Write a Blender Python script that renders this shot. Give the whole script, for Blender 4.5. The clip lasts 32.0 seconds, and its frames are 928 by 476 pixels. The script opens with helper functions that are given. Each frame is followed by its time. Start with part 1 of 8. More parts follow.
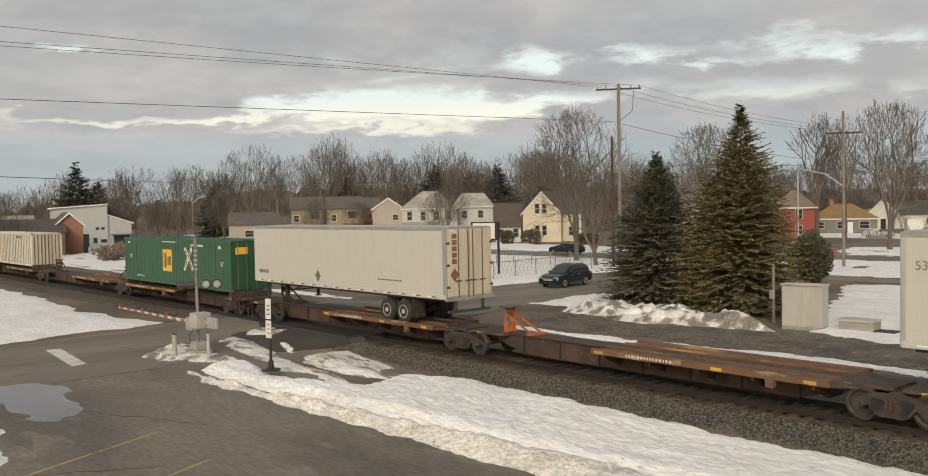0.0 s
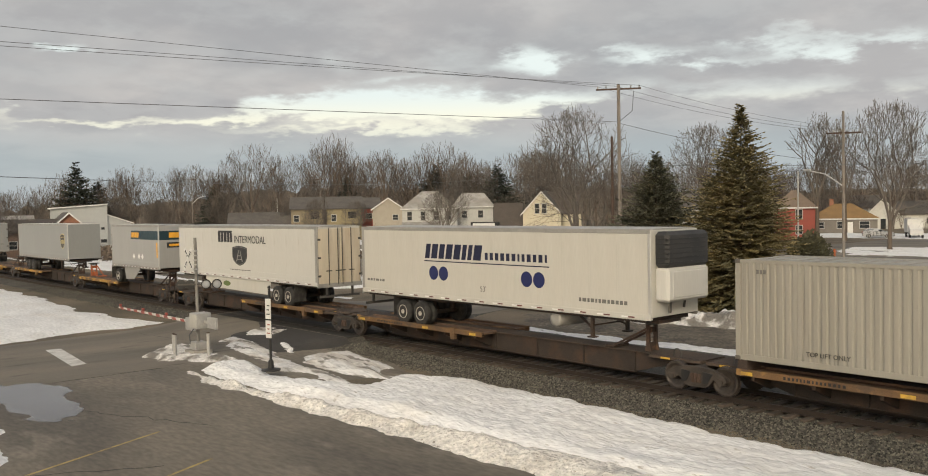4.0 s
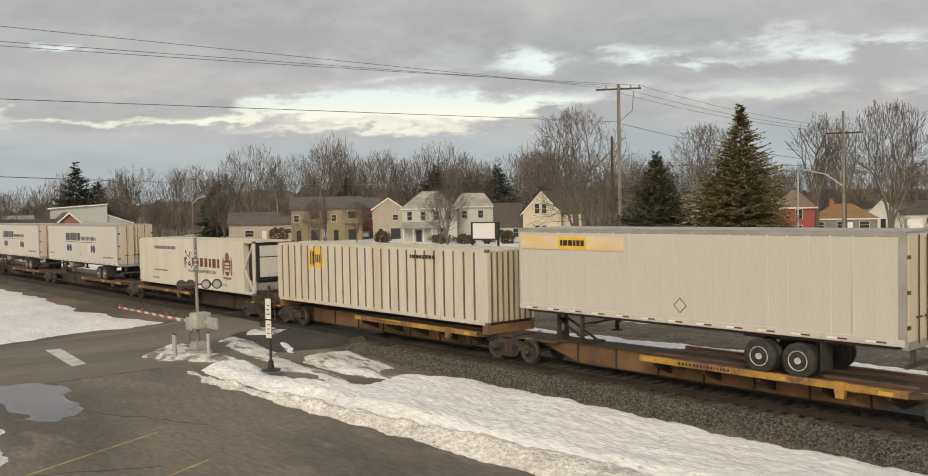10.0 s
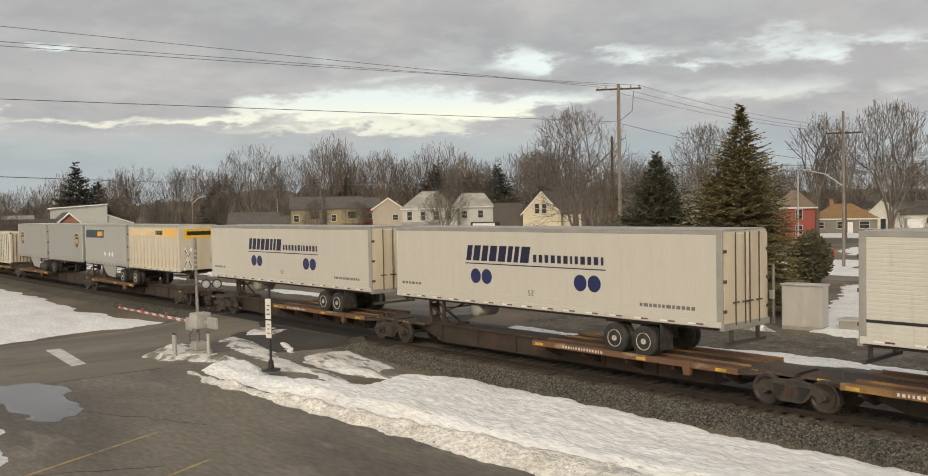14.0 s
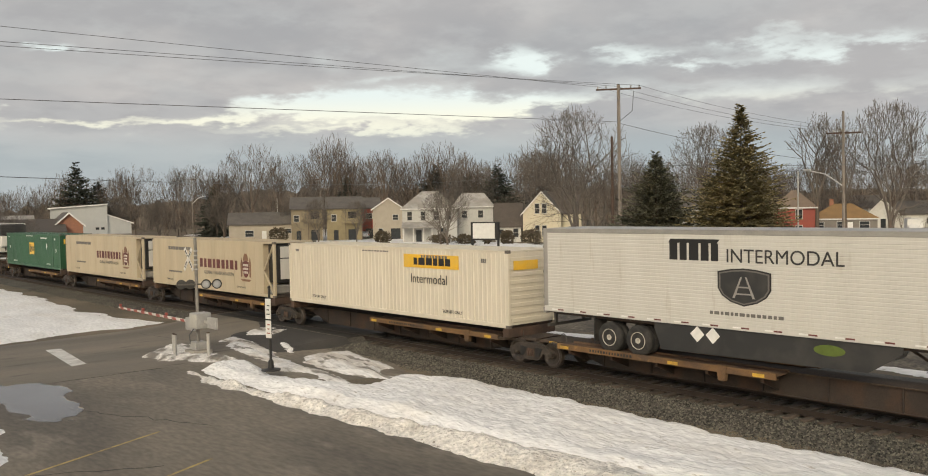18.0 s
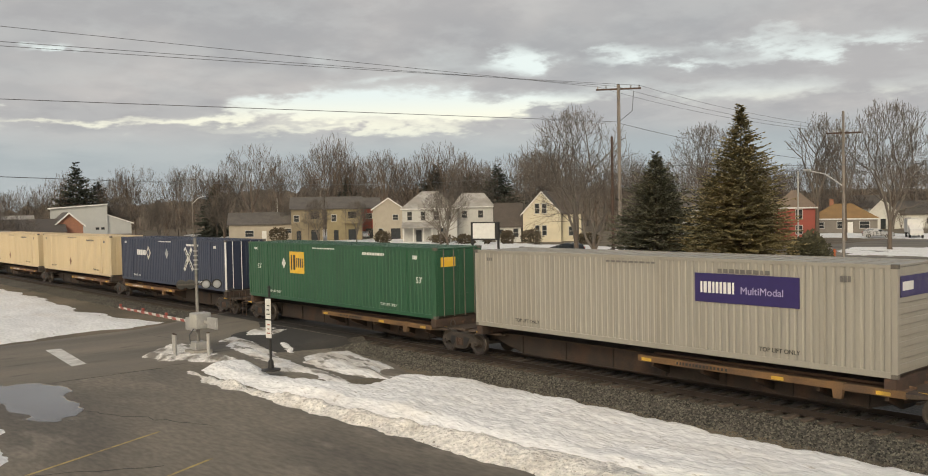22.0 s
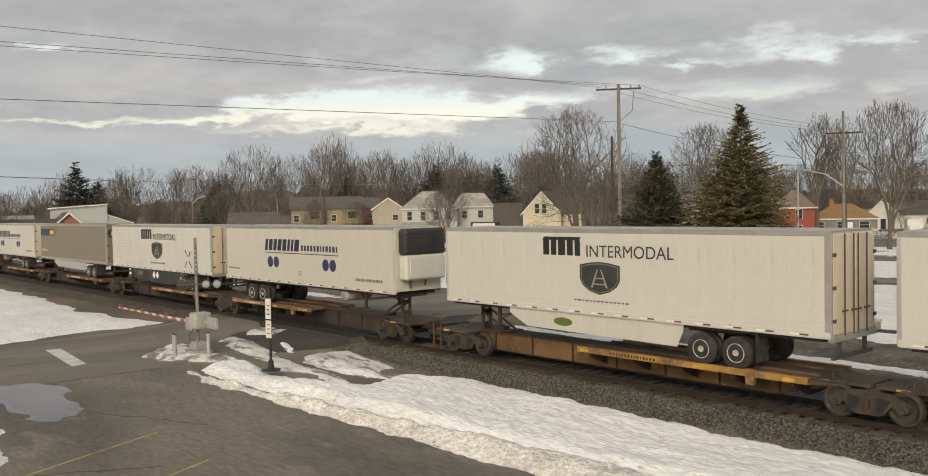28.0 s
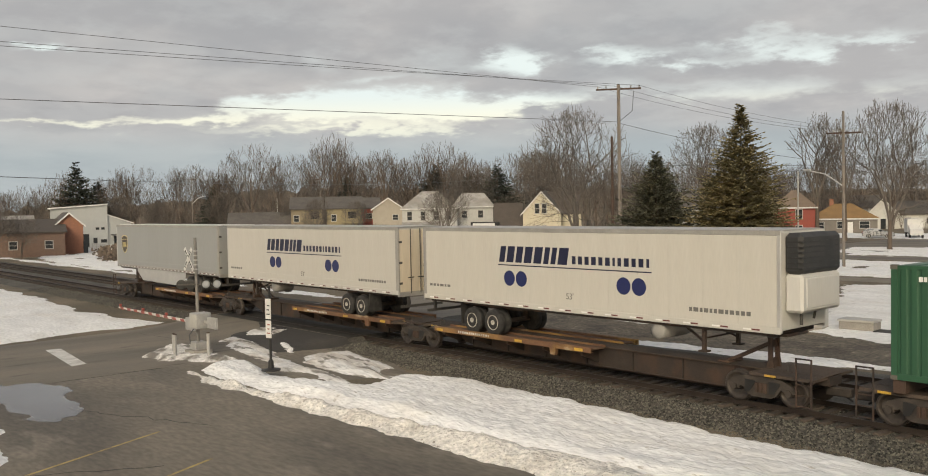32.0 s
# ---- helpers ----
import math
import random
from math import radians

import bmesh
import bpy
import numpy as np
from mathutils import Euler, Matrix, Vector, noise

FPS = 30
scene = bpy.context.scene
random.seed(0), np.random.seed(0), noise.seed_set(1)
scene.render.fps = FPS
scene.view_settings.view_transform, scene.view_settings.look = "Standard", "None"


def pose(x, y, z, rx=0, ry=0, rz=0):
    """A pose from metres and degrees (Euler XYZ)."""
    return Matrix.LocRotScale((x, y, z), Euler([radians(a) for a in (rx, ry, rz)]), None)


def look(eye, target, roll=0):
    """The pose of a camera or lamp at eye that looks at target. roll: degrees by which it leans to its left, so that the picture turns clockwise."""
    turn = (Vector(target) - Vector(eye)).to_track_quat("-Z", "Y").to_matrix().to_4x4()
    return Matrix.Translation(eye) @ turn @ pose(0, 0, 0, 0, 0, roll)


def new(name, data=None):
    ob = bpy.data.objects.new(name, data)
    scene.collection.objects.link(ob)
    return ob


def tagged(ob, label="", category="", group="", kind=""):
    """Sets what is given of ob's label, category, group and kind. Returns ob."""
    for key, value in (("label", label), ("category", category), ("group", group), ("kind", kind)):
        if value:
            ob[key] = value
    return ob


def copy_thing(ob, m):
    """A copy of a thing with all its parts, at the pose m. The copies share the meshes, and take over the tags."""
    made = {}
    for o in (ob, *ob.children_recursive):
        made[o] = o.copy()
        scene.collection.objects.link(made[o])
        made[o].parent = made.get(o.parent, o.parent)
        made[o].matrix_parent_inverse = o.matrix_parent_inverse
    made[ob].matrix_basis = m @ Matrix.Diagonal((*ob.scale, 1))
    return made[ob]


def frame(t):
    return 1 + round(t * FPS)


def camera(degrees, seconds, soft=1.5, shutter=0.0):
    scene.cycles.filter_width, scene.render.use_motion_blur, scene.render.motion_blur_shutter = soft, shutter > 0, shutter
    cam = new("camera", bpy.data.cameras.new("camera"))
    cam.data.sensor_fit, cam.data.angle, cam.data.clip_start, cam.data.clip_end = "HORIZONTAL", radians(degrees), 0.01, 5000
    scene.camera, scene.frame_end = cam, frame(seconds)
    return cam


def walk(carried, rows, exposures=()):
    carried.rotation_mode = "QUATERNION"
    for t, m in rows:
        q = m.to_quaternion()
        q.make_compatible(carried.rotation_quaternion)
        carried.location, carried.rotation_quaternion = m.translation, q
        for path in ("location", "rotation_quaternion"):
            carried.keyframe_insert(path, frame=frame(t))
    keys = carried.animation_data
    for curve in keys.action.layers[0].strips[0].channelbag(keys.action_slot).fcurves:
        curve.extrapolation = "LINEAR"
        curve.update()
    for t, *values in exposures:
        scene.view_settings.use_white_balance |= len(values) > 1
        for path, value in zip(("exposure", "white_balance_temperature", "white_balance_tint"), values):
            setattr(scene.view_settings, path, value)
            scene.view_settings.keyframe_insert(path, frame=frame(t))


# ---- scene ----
# The eye stands 6.3 m above the road; the track runs along X, away from the eye along Y.
EYE = Vector((0.0, 0.0, 6.3))
YAW, TILT, LEAN = 0.8536, 0.0354, -0.0187
cam = camera(55.0, 32.0, soft=1.0)
aim = EYE + Vector((-math.sin(YAW) * math.cos(TILT), math.cos(YAW) * math.cos(TILT), -math.sin(TILT)))
VIEW = look(EYE, aim, math.degrees(LEAN))
walk(cam, [(0, VIEW), (32, VIEW)], exposures=[(0, 0.5, 6900, 6), (32, 0.5, 6900, 6)])

# ---- light: an overcast winter sky, the sun behind thin cloud at the camera's back ----
SUN_AZ, SUN_EL = radians(142), radians(30)      # compass way of the sun, from +Y towards +X
world = bpy.data.worlds.new("sky")
scene.world = world
world.use_nodes = True
wn = world.node_tree.nodes
sky = wn.new("ShaderNodeTexSky")
sky.sky_type, sky.sun_disc = "NISHITA", False
sky.sun_elevation, sky.sun_rotation = SUN_EL, SUN_AZ
sky.air_density, sky.dust_density = 1.0, 4.0
wn["Background"].inputs["Strength"].default_value = 0.085
world.node_tree.links.new(sky.outputs[0], wn["Background"].inputs["Color"])
sun = new("sun", bpy.data.lights.new("sun", "SUN"))
sun.data.energy, sun.data.angle, sun.data.color = 0.8, radians(20), (1.0, 0.93, 0.80)
sun_way = Vector((math.sin(SUN_AZ) * math.cos(SUN_EL), math.cos(SUN_AZ) * math.cos(SUN_EL), math.sin(SUN_EL)))
sun.matrix_world = look(sun_way * 100, (0, 0, 0))



# ---- materials ----
def surface(name, color, rough=0.6, metal=0.0, vary=0.15, scale=3.0, bump=0.0, bscale=40.0, other=None, amount=0.5,
            stretch=(1, 1, 1), each=0.0, island=0.0, fine=0.0, edge=(0.45, 0.62), third=None, tscale=1.0, tedge=(0.52, 0.62)):
    """A procedural surface: a base colour, broad variation, patches of another colour, fine grain and relief."""
    m = bpy.data.materials.new(name)
    m.use_nodes = True
    nt = m.node_tree
    n, k = nt.nodes, nt.links.new
    b = n["Principled BSDF"]
    b.inputs["Roughness"].default_value, b.inputs["Metallic"].default_value = rough, metal
    co = n.new("ShaderNodeTexCoord")
    mp = n.new("ShaderNodeMapping")
    mp.inputs["Scale"].default_value = stretch
    k(co.outputs["Object"], mp.inputs["Vector"])

    def tex(s, detail=5.0):
        t = n.new("ShaderNodeTexNoise")
        t.inputs["Scale"].default_value, t.inputs["Detail"].default_value = s, detail
        k(mp.outputs[0], t.inputs["Vector"])
        return t

    def mix(kind, fac, a, c):
        x = n.new("ShaderNodeMix")
        x.data_type, x.blend_type = "RGBA", kind
        for sock, v in ((x.inputs[0], fac), (x.inputs[6], a), (x.inputs[7], c)):
            if hasattr(v, "is_output"):
                k(v, sock)
            else:
                sock.default_value = v if isinstance(v, (int, float)) else (*v[:3], 1)
        return x.outputs[2]

    def ramp(src, lo, hi, a=0.0, c=1.0):
        r = n.new("ShaderNodeMapRange")
        for i, v in enumerate((lo, hi, a, c)):
            r.inputs[i + 1].default_value = v
        k(src, r.inputs[0])
        return r.outputs[0]

    broad = tex(scale)
    col = mix("MIX", 0.0, color, color)
    if other is not None:
        patch = tex(scale * 0.7, 7.0)
        fac = ramp(patch.outputs[0], edge[0], edge[1], 0.0, amount)
        col = mix("MIX", fac, col, other)
    if third is not None:
        col = mix("MIX", ramp(tex(tscale, 8.0).outputs[0], tedge[0], tedge[1], 0.0, 0.8), col, third)
    grey = n.new("ShaderNodeCombineColor")
    val = ramp(broad.outputs[0], 0.25, 0.75, 1 - vary, 1 + vary)
    for i in range(3):
        k(val, grey.inputs[i])
    col = mix("MULTIPLY", 1.0, col, grey.outputs[0])
    if fine:
        g2 = n.new("ShaderNodeCombineColor")
        v2 = ramp(tex(bscale, 3.0).outputs[0], 0.3, 0.7, 1 - fine, 1 + fine)
        for i in range(3):
            k(v2, g2.inputs[i])
        col = mix("MULTIPLY", 1.0, col, g2.outputs[0])
    if each:
        info = n.new("ShaderNodeObjectInfo")
        g3 = n.new("ShaderNodeCombineColor")
        v3 = ramp(info.outputs["Random"], 0, 1, 1 - each, 1 + each)
        for i in range(3):
            k(v3, g3.inputs[i])
        col = mix("MULTIPLY", 1.0, col, g3.outputs[0])
    if island:
        info = n.new("ShaderNodeNewGeometry")
        g4 = n.new("ShaderNodeCombineColor")
        v4 = ramp(info.outputs["Random Per Island"], 0, 1, 1 - island, 1 + island)
        for i in range(3):
            k(v4, g4.inputs[i])
        col = mix("MULTIPLY", 1.0, col, g4.outputs[0])
    k(col, b.inputs["Base Color"])
    k(ramp(broad.outputs[0], 0.2, 0.8, max(rough - 0.12, 0.03), min(rough + 0.1, 1)), b.inputs["Roughness"])
    if bump:
        bt = tex(bscale, 4.0)
        bp = n.new("ShaderNodeBump")
        bp.inputs["Strength"].default_value, bp.inputs["Distance"].default_value = 1.0, bump
        k(bt.outputs[0], bp.inputs["Height"])
        k(bp.outputs[0], b.inputs["Normal"])
    return m


M = {}


def mat(key, *a, **kw):
    M[key] = surface(key, *a, **kw)


mat("asphalt", (0.190, 0.164, 0.128), 0.80, vary=0.22, scale=0.45, bump=0.006, bscale=30, other=(0.112, 0.097, 0.078), amount=0.75, fine=0.13, edge=(0.44, 0.64), stretch=(1, 0.22, 1), third=(0.085, 0.073, 0.060), tscale=1.6, tedge=(0.60, 0.70))
mat("lot", (0.184, 0.157, 0.120), 0.76, vary=0.22, scale=0.38, bump=0.012, bscale=9, other=(0.098, 0.085, 0.068), amount=0.85, fine=0.22, edge=(0.46, 0.60), stretch=(0.3, 0.8, 1), third=(0.215, 0.187, 0.146), tscale=1.1, tedge=(0.56, 0.68))
mat("soil", (0.17, 0.135, 0.092), 0.95, vary=0.3, scale=0.25, bump=0.03, bscale=18, other=(0.095, 0.078, 0.052), amount=0.8, fine=0.3)
mat("snow", (0.78, 0.77, 0.75), 0.72, vary=0.09, scale=0.9, bump=0.06, bscale=8, other=(0.64, 0.605, 0.55), amount=0.5, fine=0.12, edge=(0.50, 0.68), stretch=(0.4, 1, 1), third=(0.38, 0.34, 0.285), tscale=6.0, tedge=(0.64, 0.72))
mat("snow_dirty", (0.68, 0.655, 0.62), 0.8, vary=0.22, scale=1.6, bump=0.05, bscale=9, other=(0.15, 0.13, 0.105), amount=0.9, fine=0.2, edge=(0.48, 0.58))
mat("ballast", (0.085, 0.078, 0.064), 0.9, vary=0.3, scale=0.6, bump=0.05, bscale=14, other=(0.055, 0.048, 0.039), amount=0.7, fine=0.5)
mat("gravel", (0.125, 0.105, 0.080), 0.95, vary=0.35, scale=0.7, bump=0.06, bscale=7, other=(0.068, 0.057, 0.044), amount=0.85, fine=0.45, third=(0.21, 0.18, 0.135), tscale=2.2, tedge=(0.56, 0.68))
mat("stone", (0.100, 0.092, 0.075), 0.85, vary=0.25, scale=6, island=0.85)
mat("tie", (0.070, 0.054, 0.042), 0.9, vary=0.3, scale=5, bump=0.01, bscale=30, each=0.3)
mat("rail", (0.048, 0.036, 0.029), 0.5, 0.4, vary=0.2, scale=4)
mat("dark_steel", (0.045, 0.034, 0.028), 0.78, 0.15, vary=0.3, scale=2, other=(0.080, 0.044, 0.028), amount=0.6, fine=0.2)
mat("rust_steel", (0.076, 0.046, 0.033), 0.8, 0.1, vary=0.3, scale=1.5, other=(0.042, 0.030, 0.024), amount=0.8, fine=0.25, third=(0.135, 0.074, 0.042), tscale=3.0, tedge=(0.60, 0.70))
mat("ochre_steel", (0.165, 0.092, 0.040), 0.78, vary=0.3, scale=1.2, other=(0.070, 0.047, 0.033), amount=0.85, fine=0.2, third=(0.28, 0.16, 0.055), tscale=2.2, tedge=(0.60, 0.70))
mat("orange_steel", (0.42, 0.11, 0.035), 0.7, vary=0.2, scale=2.0, other=(0.2, 0.075, 0.04), amount=0.6, fine=0.15)
mat("yellow_steel", (0.40, 0.215, 0.042), 0.70, vary=0.25, scale=1.6, other=(0.13, 0.072, 0.038), amount=0.9, fine=0.2, edge=(0.44, 0.58), third=(0.30, 0.19, 0.07), tscale=6.0)
mat("yellow_mark", (0.56, 0.35, 0.045), 0.6, vary=0.2, scale=3.0, fine=0.12, other=(0.25, 0.15, 0.05), amount=0.6)
mat("deck_brown", (0.072, 0.050, 0.036), 0.9, vary=0.3, scale=1.0, bump=0.01, bscale=25, other=(0.042, 0.032, 0.026), amount=0.7, fine=0.25)
mat("truck_iron", (0.060, 0.048, 0.039), 0.75, 0.1, vary=0.3, scale=4, other=(0.030, 0.024, 0.020), amount=0.6, fine=0.2)
mat("wheel_steel", (0.085, 0.070, 0.060), 0.42, 0.5, vary=0.3, scale=6, fine=0.1)
mat("tyre", (0.022, 0.021, 0.020), 0.85, vary=0.25, scale=6, other=(0.06, 0.055, 0.05), amount=0.5, bump=0.006, bscale=30)
mat("rim_white", (0.52, 0.49, 0.43), 0.5, vary=0.25, scale=8, other=(0.17, 0.135, 0.10), amount=0.6)
mat("rim_dark", (0.10, 0.09, 0.085), 0.5, 0.4, vary=0.2, scale=8)
mat("alu", (0.50, 0.485, 0.46), 0.45, 0.5, vary=0.12, scale=2, fine=0.06)
mat("alu_dull", (0.33, 0.315, 0.29), 0.6, 0.3, vary=0.15, scale=2, fine=0.08)
DIRT = dict(stretch=(1.6, 1.6, 0.22), fine=0.03)
mat("white_trailer", (0.51, 0.49, 0.445), 0.45, vary=0.06, scale=0.8, other=(0.43, 0.395, 0.335), amount=0.4, edge=(0.42, 0.75), bscale=12, third=(0.36, 0.325, 0.27), tscale=2.4, tedge=(0.62, 0.76), **DIRT)
mat("white_clean", (0.55, 0.535, 0.495), 0.42, vary=0.05, scale=0.8, other=(0.485, 0.455, 0.40), amount=0.35, edge=(0.45, 0.75), bscale=12, third=(0.42, 0.385, 0.33), tscale=2.2, tedge=(0.63, 0.78), **DIRT)
mat("roof_sheet", (0.40, 0.39, 0.365), 0.5, 0.2, vary=0.12, scale=1.2, other=(0.28, 0.26, 0.23), amount=0.5, fine=0.06)
mat("white_worn", (0.55, 0.52, 0.45), 0.55, vary=0.10, scale=0.9, other=(0.46, 0.355, 0.21), amount=0.7, edge=(0.47, 0.70), bscale=14, third=(0.30, 0.20, 0.115), tscale=2.6, tedge=(0.61, 0.73), **DIRT)
mat("door_worn", (0.55, 0.48, 0.37), 0.6, vary=0.12, scale=1.3, other=(0.30, 0.19, 0.10), amount=0.6, edge=(0.50, 0.72), bscale=14, **DIRT)
mat("cream_box", (0.55, 0.515, 0.445), 0.5, vary=0.07, scale=0.9, other=(0.43, 0.36, 0.265), amount=0.45, edge=(0.45, 0.80), bscale=12, **DIRT)
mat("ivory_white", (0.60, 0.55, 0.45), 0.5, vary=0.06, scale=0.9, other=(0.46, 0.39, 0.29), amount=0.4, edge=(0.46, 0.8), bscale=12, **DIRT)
mat("tan_box", (0.54, 0.435, 0.275), 0.5, vary=0.07, scale=0.9, other=(0.39, 0.29, 0.17), amount=0.5, edge=(0.46, 0.8), bscale=12, **DIRT)
mat("green_box", (0.024, 0.086, 0.043), 0.45, vary=0.12, scale=0.9, other=(0.021, 0.058, 0.033), amount=0.6, edge=(0.46, 0.8), bscale=12, **DIRT)
mat("blue_box", (0.028, 0.036, 0.064), 0.5, vary=0.10, scale=0.9, other=(0.055, 0.055, 0.075), amount=0.5, edge=(0.5, 0.8), bscale=12, **DIRT)
mat("grey_box", (0.30, 0.28, 0.24), 0.5, vary=0.07, scale=0.9, other=(0.22, 0.192, 0.15), amount=0.45, edge=(0.48, 0.8), bscale=12, **DIRT)
mat("parcel_grey", (0.278, 0.280, 0.270), 0.45, vary=0.05, scale=0.7, other=(0.23, 0.228, 0.212), amount=0.4, edge=(0.45, 0.8), bscale=12, **DIRT)
mat("freight_grey", (0.34, 0.335, 0.32), 0.45, vary=0.05, scale=0.7, other=(0.26, 0.25, 0.23), amount=0.4, edge=(0.45, 0.8), bscale=12, **DIRT)
mat("dusty_grey", (0.205, 0.180, 0.142), 0.65, vary=0.12, scale=0.7, other=(0.155, 0.132, 0.10), amount=0.6, edge=(0.4, 0.75), bscale=12, third=(0.30, 0.275, 0.235), tscale=1.5, tedge=(0.62, 0.74), **DIRT)
mat("wide_white", (0.52, 0.50, 0.45), 0.5, vary=0.07, scale=0.8, other=(0.44, 0.395, 0.32), amount=0.4, edge=(0.45, 0.8), bscale=12, **DIRT)
mat("post_grey", (0.120, 0.105, 0.088), 0.7, vary=0.25, scale=2, fine=0.15)
mat("door_dark", (0.075, 0.068, 0.06), 0.6, 0.3, vary=0.2, scale=3)
mat("navy", (0.012, 0.014, 0.040), 0.45, vary=0.08, scale=4)
mat("disc_blue", (0.016, 0.022, 0.095), 0.45, vary=0.08, scale=4)
mat("ink", (0.018, 0.017, 0.016), 0.5, vary=0.15, scale=4)
mat("ink_grey", (0.14, 0.13, 0.12), 0.6, vary=0.15, scale=4)
mat("brown_shield", (0.038, 0.026, 0.014), 0.45, vary=0.1, scale=5)
mat("pale_gold", (0.56, 0.45, 0.20), 0.5, vary=0.15, scale=3)
mat("gold", (0.72, 0.36, 0.035), 0.5, vary=0.12, scale=4)
mat("teal_band", (0.016, 0.042, 0.052), 0.45, vary=0.1, scale=3)
mat("purple", (0.032, 0.022, 0.105), 0.45, vary=0.10, scale=4)
mat("mark_white", (0.72, 0.71, 0.68), 0.5, vary=0.1, scale=5)
mat("lilac", (0.36, 0.33, 0.50), 0.5, vary=0.1, scale=5)
mat("yellow_panel", (0.74, 0.44, 0.035), 0.5, vary=0.1, scale=3, other=(0.6, 0.42, 0.12), amount=0.4)
mat("faded_yellow", (0.72, 0.42, 0.10), 0.5, vary=0.15, scale=0.8, other=(0.62, 0.54, 0.38), amount=0.85, edge=(0.44, 0.60), stretch=(0.5, 1, 2))
mat("wine", (0.12, 0.028, 0.022), 0.5, vary=0.15, scale=5)
mat("crest_brown", (0.20, 0.10, 0.055), 0.5, vary=0.3, scale=6)
mat("red_mark", (0.45, 0.03, 0.03), 0.5, vary=0.1, scale=4)
mat("eco_green", (0.10, 0.14, 0.025), 0.5, vary=0.2, scale=6)
mat("skirt_black", (0.028, 0.028, 0.028), 0.6, vary=0.2, scale=2, other=(0.06, 0.055, 0.05), amount=0.5)
mat("spruce", (0.055, 0.075, 0.045), 0.8, vary=0.3, scale=2)
mat("bark", (0.115, 0.088, 0.068), 0.9, vary=0.25, scale=2, fine=0.2)
mat("twig", (0.132, 0.112, 0.094), 0.9, vary=0.3, scale=0.15)
mat("brush", (0.150, 0.116, 0.090), 0.9, vary=0.3, scale=0.12, island=0.25)
mat("wood_mass", (0.165, 0.140, 0.120), 0.95, vary=0.3, scale=0.5, stretch=(1, 1, 0.25), other=(0.115, 0.097, 0.082), amount=0.6, fine=0.4, bscale=2.2)
mat("pole_wood", (0.205, 0.178, 0.152), 0.85, vary=0.25, scale=1.5, stretch=(3, 3, 0.4), fine=0.2, third=(0.11, 0.090, 0.074), tscale=2.0)
mat("pole_dark", (0.085, 0.055, 0.042), 0.85, vary=0.2, scale=1.5, stretch=(3, 3, 0.4), fine=0.15)
mat("wire", (0.085, 0.085, 0.088), 0.6, vary=0.05)
mat("needles", (0.112, 0.112, 0.075), 0.85, vary=0.25, scale=0.9, other=(0.140, 0.122, 0.072), amount=0.6, island=0.16)
mat("needles_olive", (0.205, 0.165, 0.074), 0.85, vary=0.25, scale=0.6, other=(0.120, 0.114, 0.064), amount=0.7, island=0.16)
mat("needles_far", (0.055, 0.062, 0.046), 0.85, vary=0.3, scale=0.3)
mat("shrub_olive", (0.062, 0.058, 0.030), 0.85, vary=0.3, scale=1.2, island=0.3)
mat("siding_white", (0.40, 0.395, 0.37), 0.65, vary=0.1, scale=2, fine=0.06)
mat("sand_box", (0.46, 0.390, 0.275), 0.55, vary=0.08, scale=0.9, other=(0.34, 0.265, 0.17), amount=0.6, edge=(0.44, 0.78), bscale=12, **DIRT)
mat("pan_rust", (0.128, 0.077, 0.050), 0.85, vary=0.3, scale=0.9, bump=0.008, bscale=25, other=(0.060, 0.042, 0.033), amount=0.75, fine=0.2, stretch=(0.35, 2.0, 1), third=(0.23, 0.135, 0.072), tscale=2.6, tedge=(0.57, 0.68))
mat("hedge", (0.075, 0.058, 0.035), 0.9, vary=0.3, scale=1.0)
mat("paint_white", (0.54, 0.53, 0.49), 0.6, vary=0.10, scale=2, fine=0.06)
mat("paint_cream", (0.53, 0.475, 0.35), 0.65, vary=0.10, scale=1, fine=0.06)
mat("paint_tan", (0.21, 0.172, 0.110), 0.7, vary=0.15, scale=1, fine=0.08)
mat("paint_ochre", (0.245, 0.20, 0.112), 0.7, vary=0.15, scale=1, fine=0.08)
mat("paint_beige", (0.34, 0.30, 0.24), 0.7, vary=0.1, scale=1, fine=0.05)
mat("paint_red", (0.27, 0.062, 0.044), 0.7, vary=0.12, scale=1, fine=0.08)
mat("paint_grey", (0.38, 0.385, 0.37), 0.6, vary=0.06, scale=1, fine=0.04)
mat("brick_wall", (0.27, 0.125, 0.078), 0.85, vary=0.15, scale=3, fine=0.2, bscale=20)
mat("roof_grey", (0.105, 0.094, 0.084), 0.9, vary=0.25, scale=0.8, fine=0.25)
mat("roof_pale", (0.27, 0.25, 0.22), 0.9, vary=0.2, scale=0.8, other=(0.42, 0.41, 0.39), amount=0.5, fine=0.15)
mat("roof_brown", (0.24, 0.145, 0.062), 0.9, vary=0.15, scale=0.8, fine=0.15)
mat("glass_dark", (0.03, 0.033, 0.036), 0.12, vary=0.2, scale=2)
mat("trim_white", (0.62, 0.61, 0.58), 0.55, vary=0.08, scale=3, fine=0.05)
mat("cabinet_grey", (0.44, 0.425, 0.39), 0.5, vary=0.08, scale=1.5, other=(0.32, 0.30, 0.26), amount=0.4, stretch=(1, 1, 0.3), fine=0.05)
mat("galvanised", (0.42, 0.41, 0.39), 0.5, 0.4, vary=0.15, scale=5, fine=0.08)
mat("mast_grey", (0.22, 0.21, 0.195), 0.6, 0.3, vary=0.2, scale=4, other=(0.15, 0.13, 0.11), amount=0.5, fine=0.1)
mat("concrete", (0.30, 0.275, 0.24), 0.9, vary=0.2, scale=2, bump=0.01, bscale=25, fine=0.2)
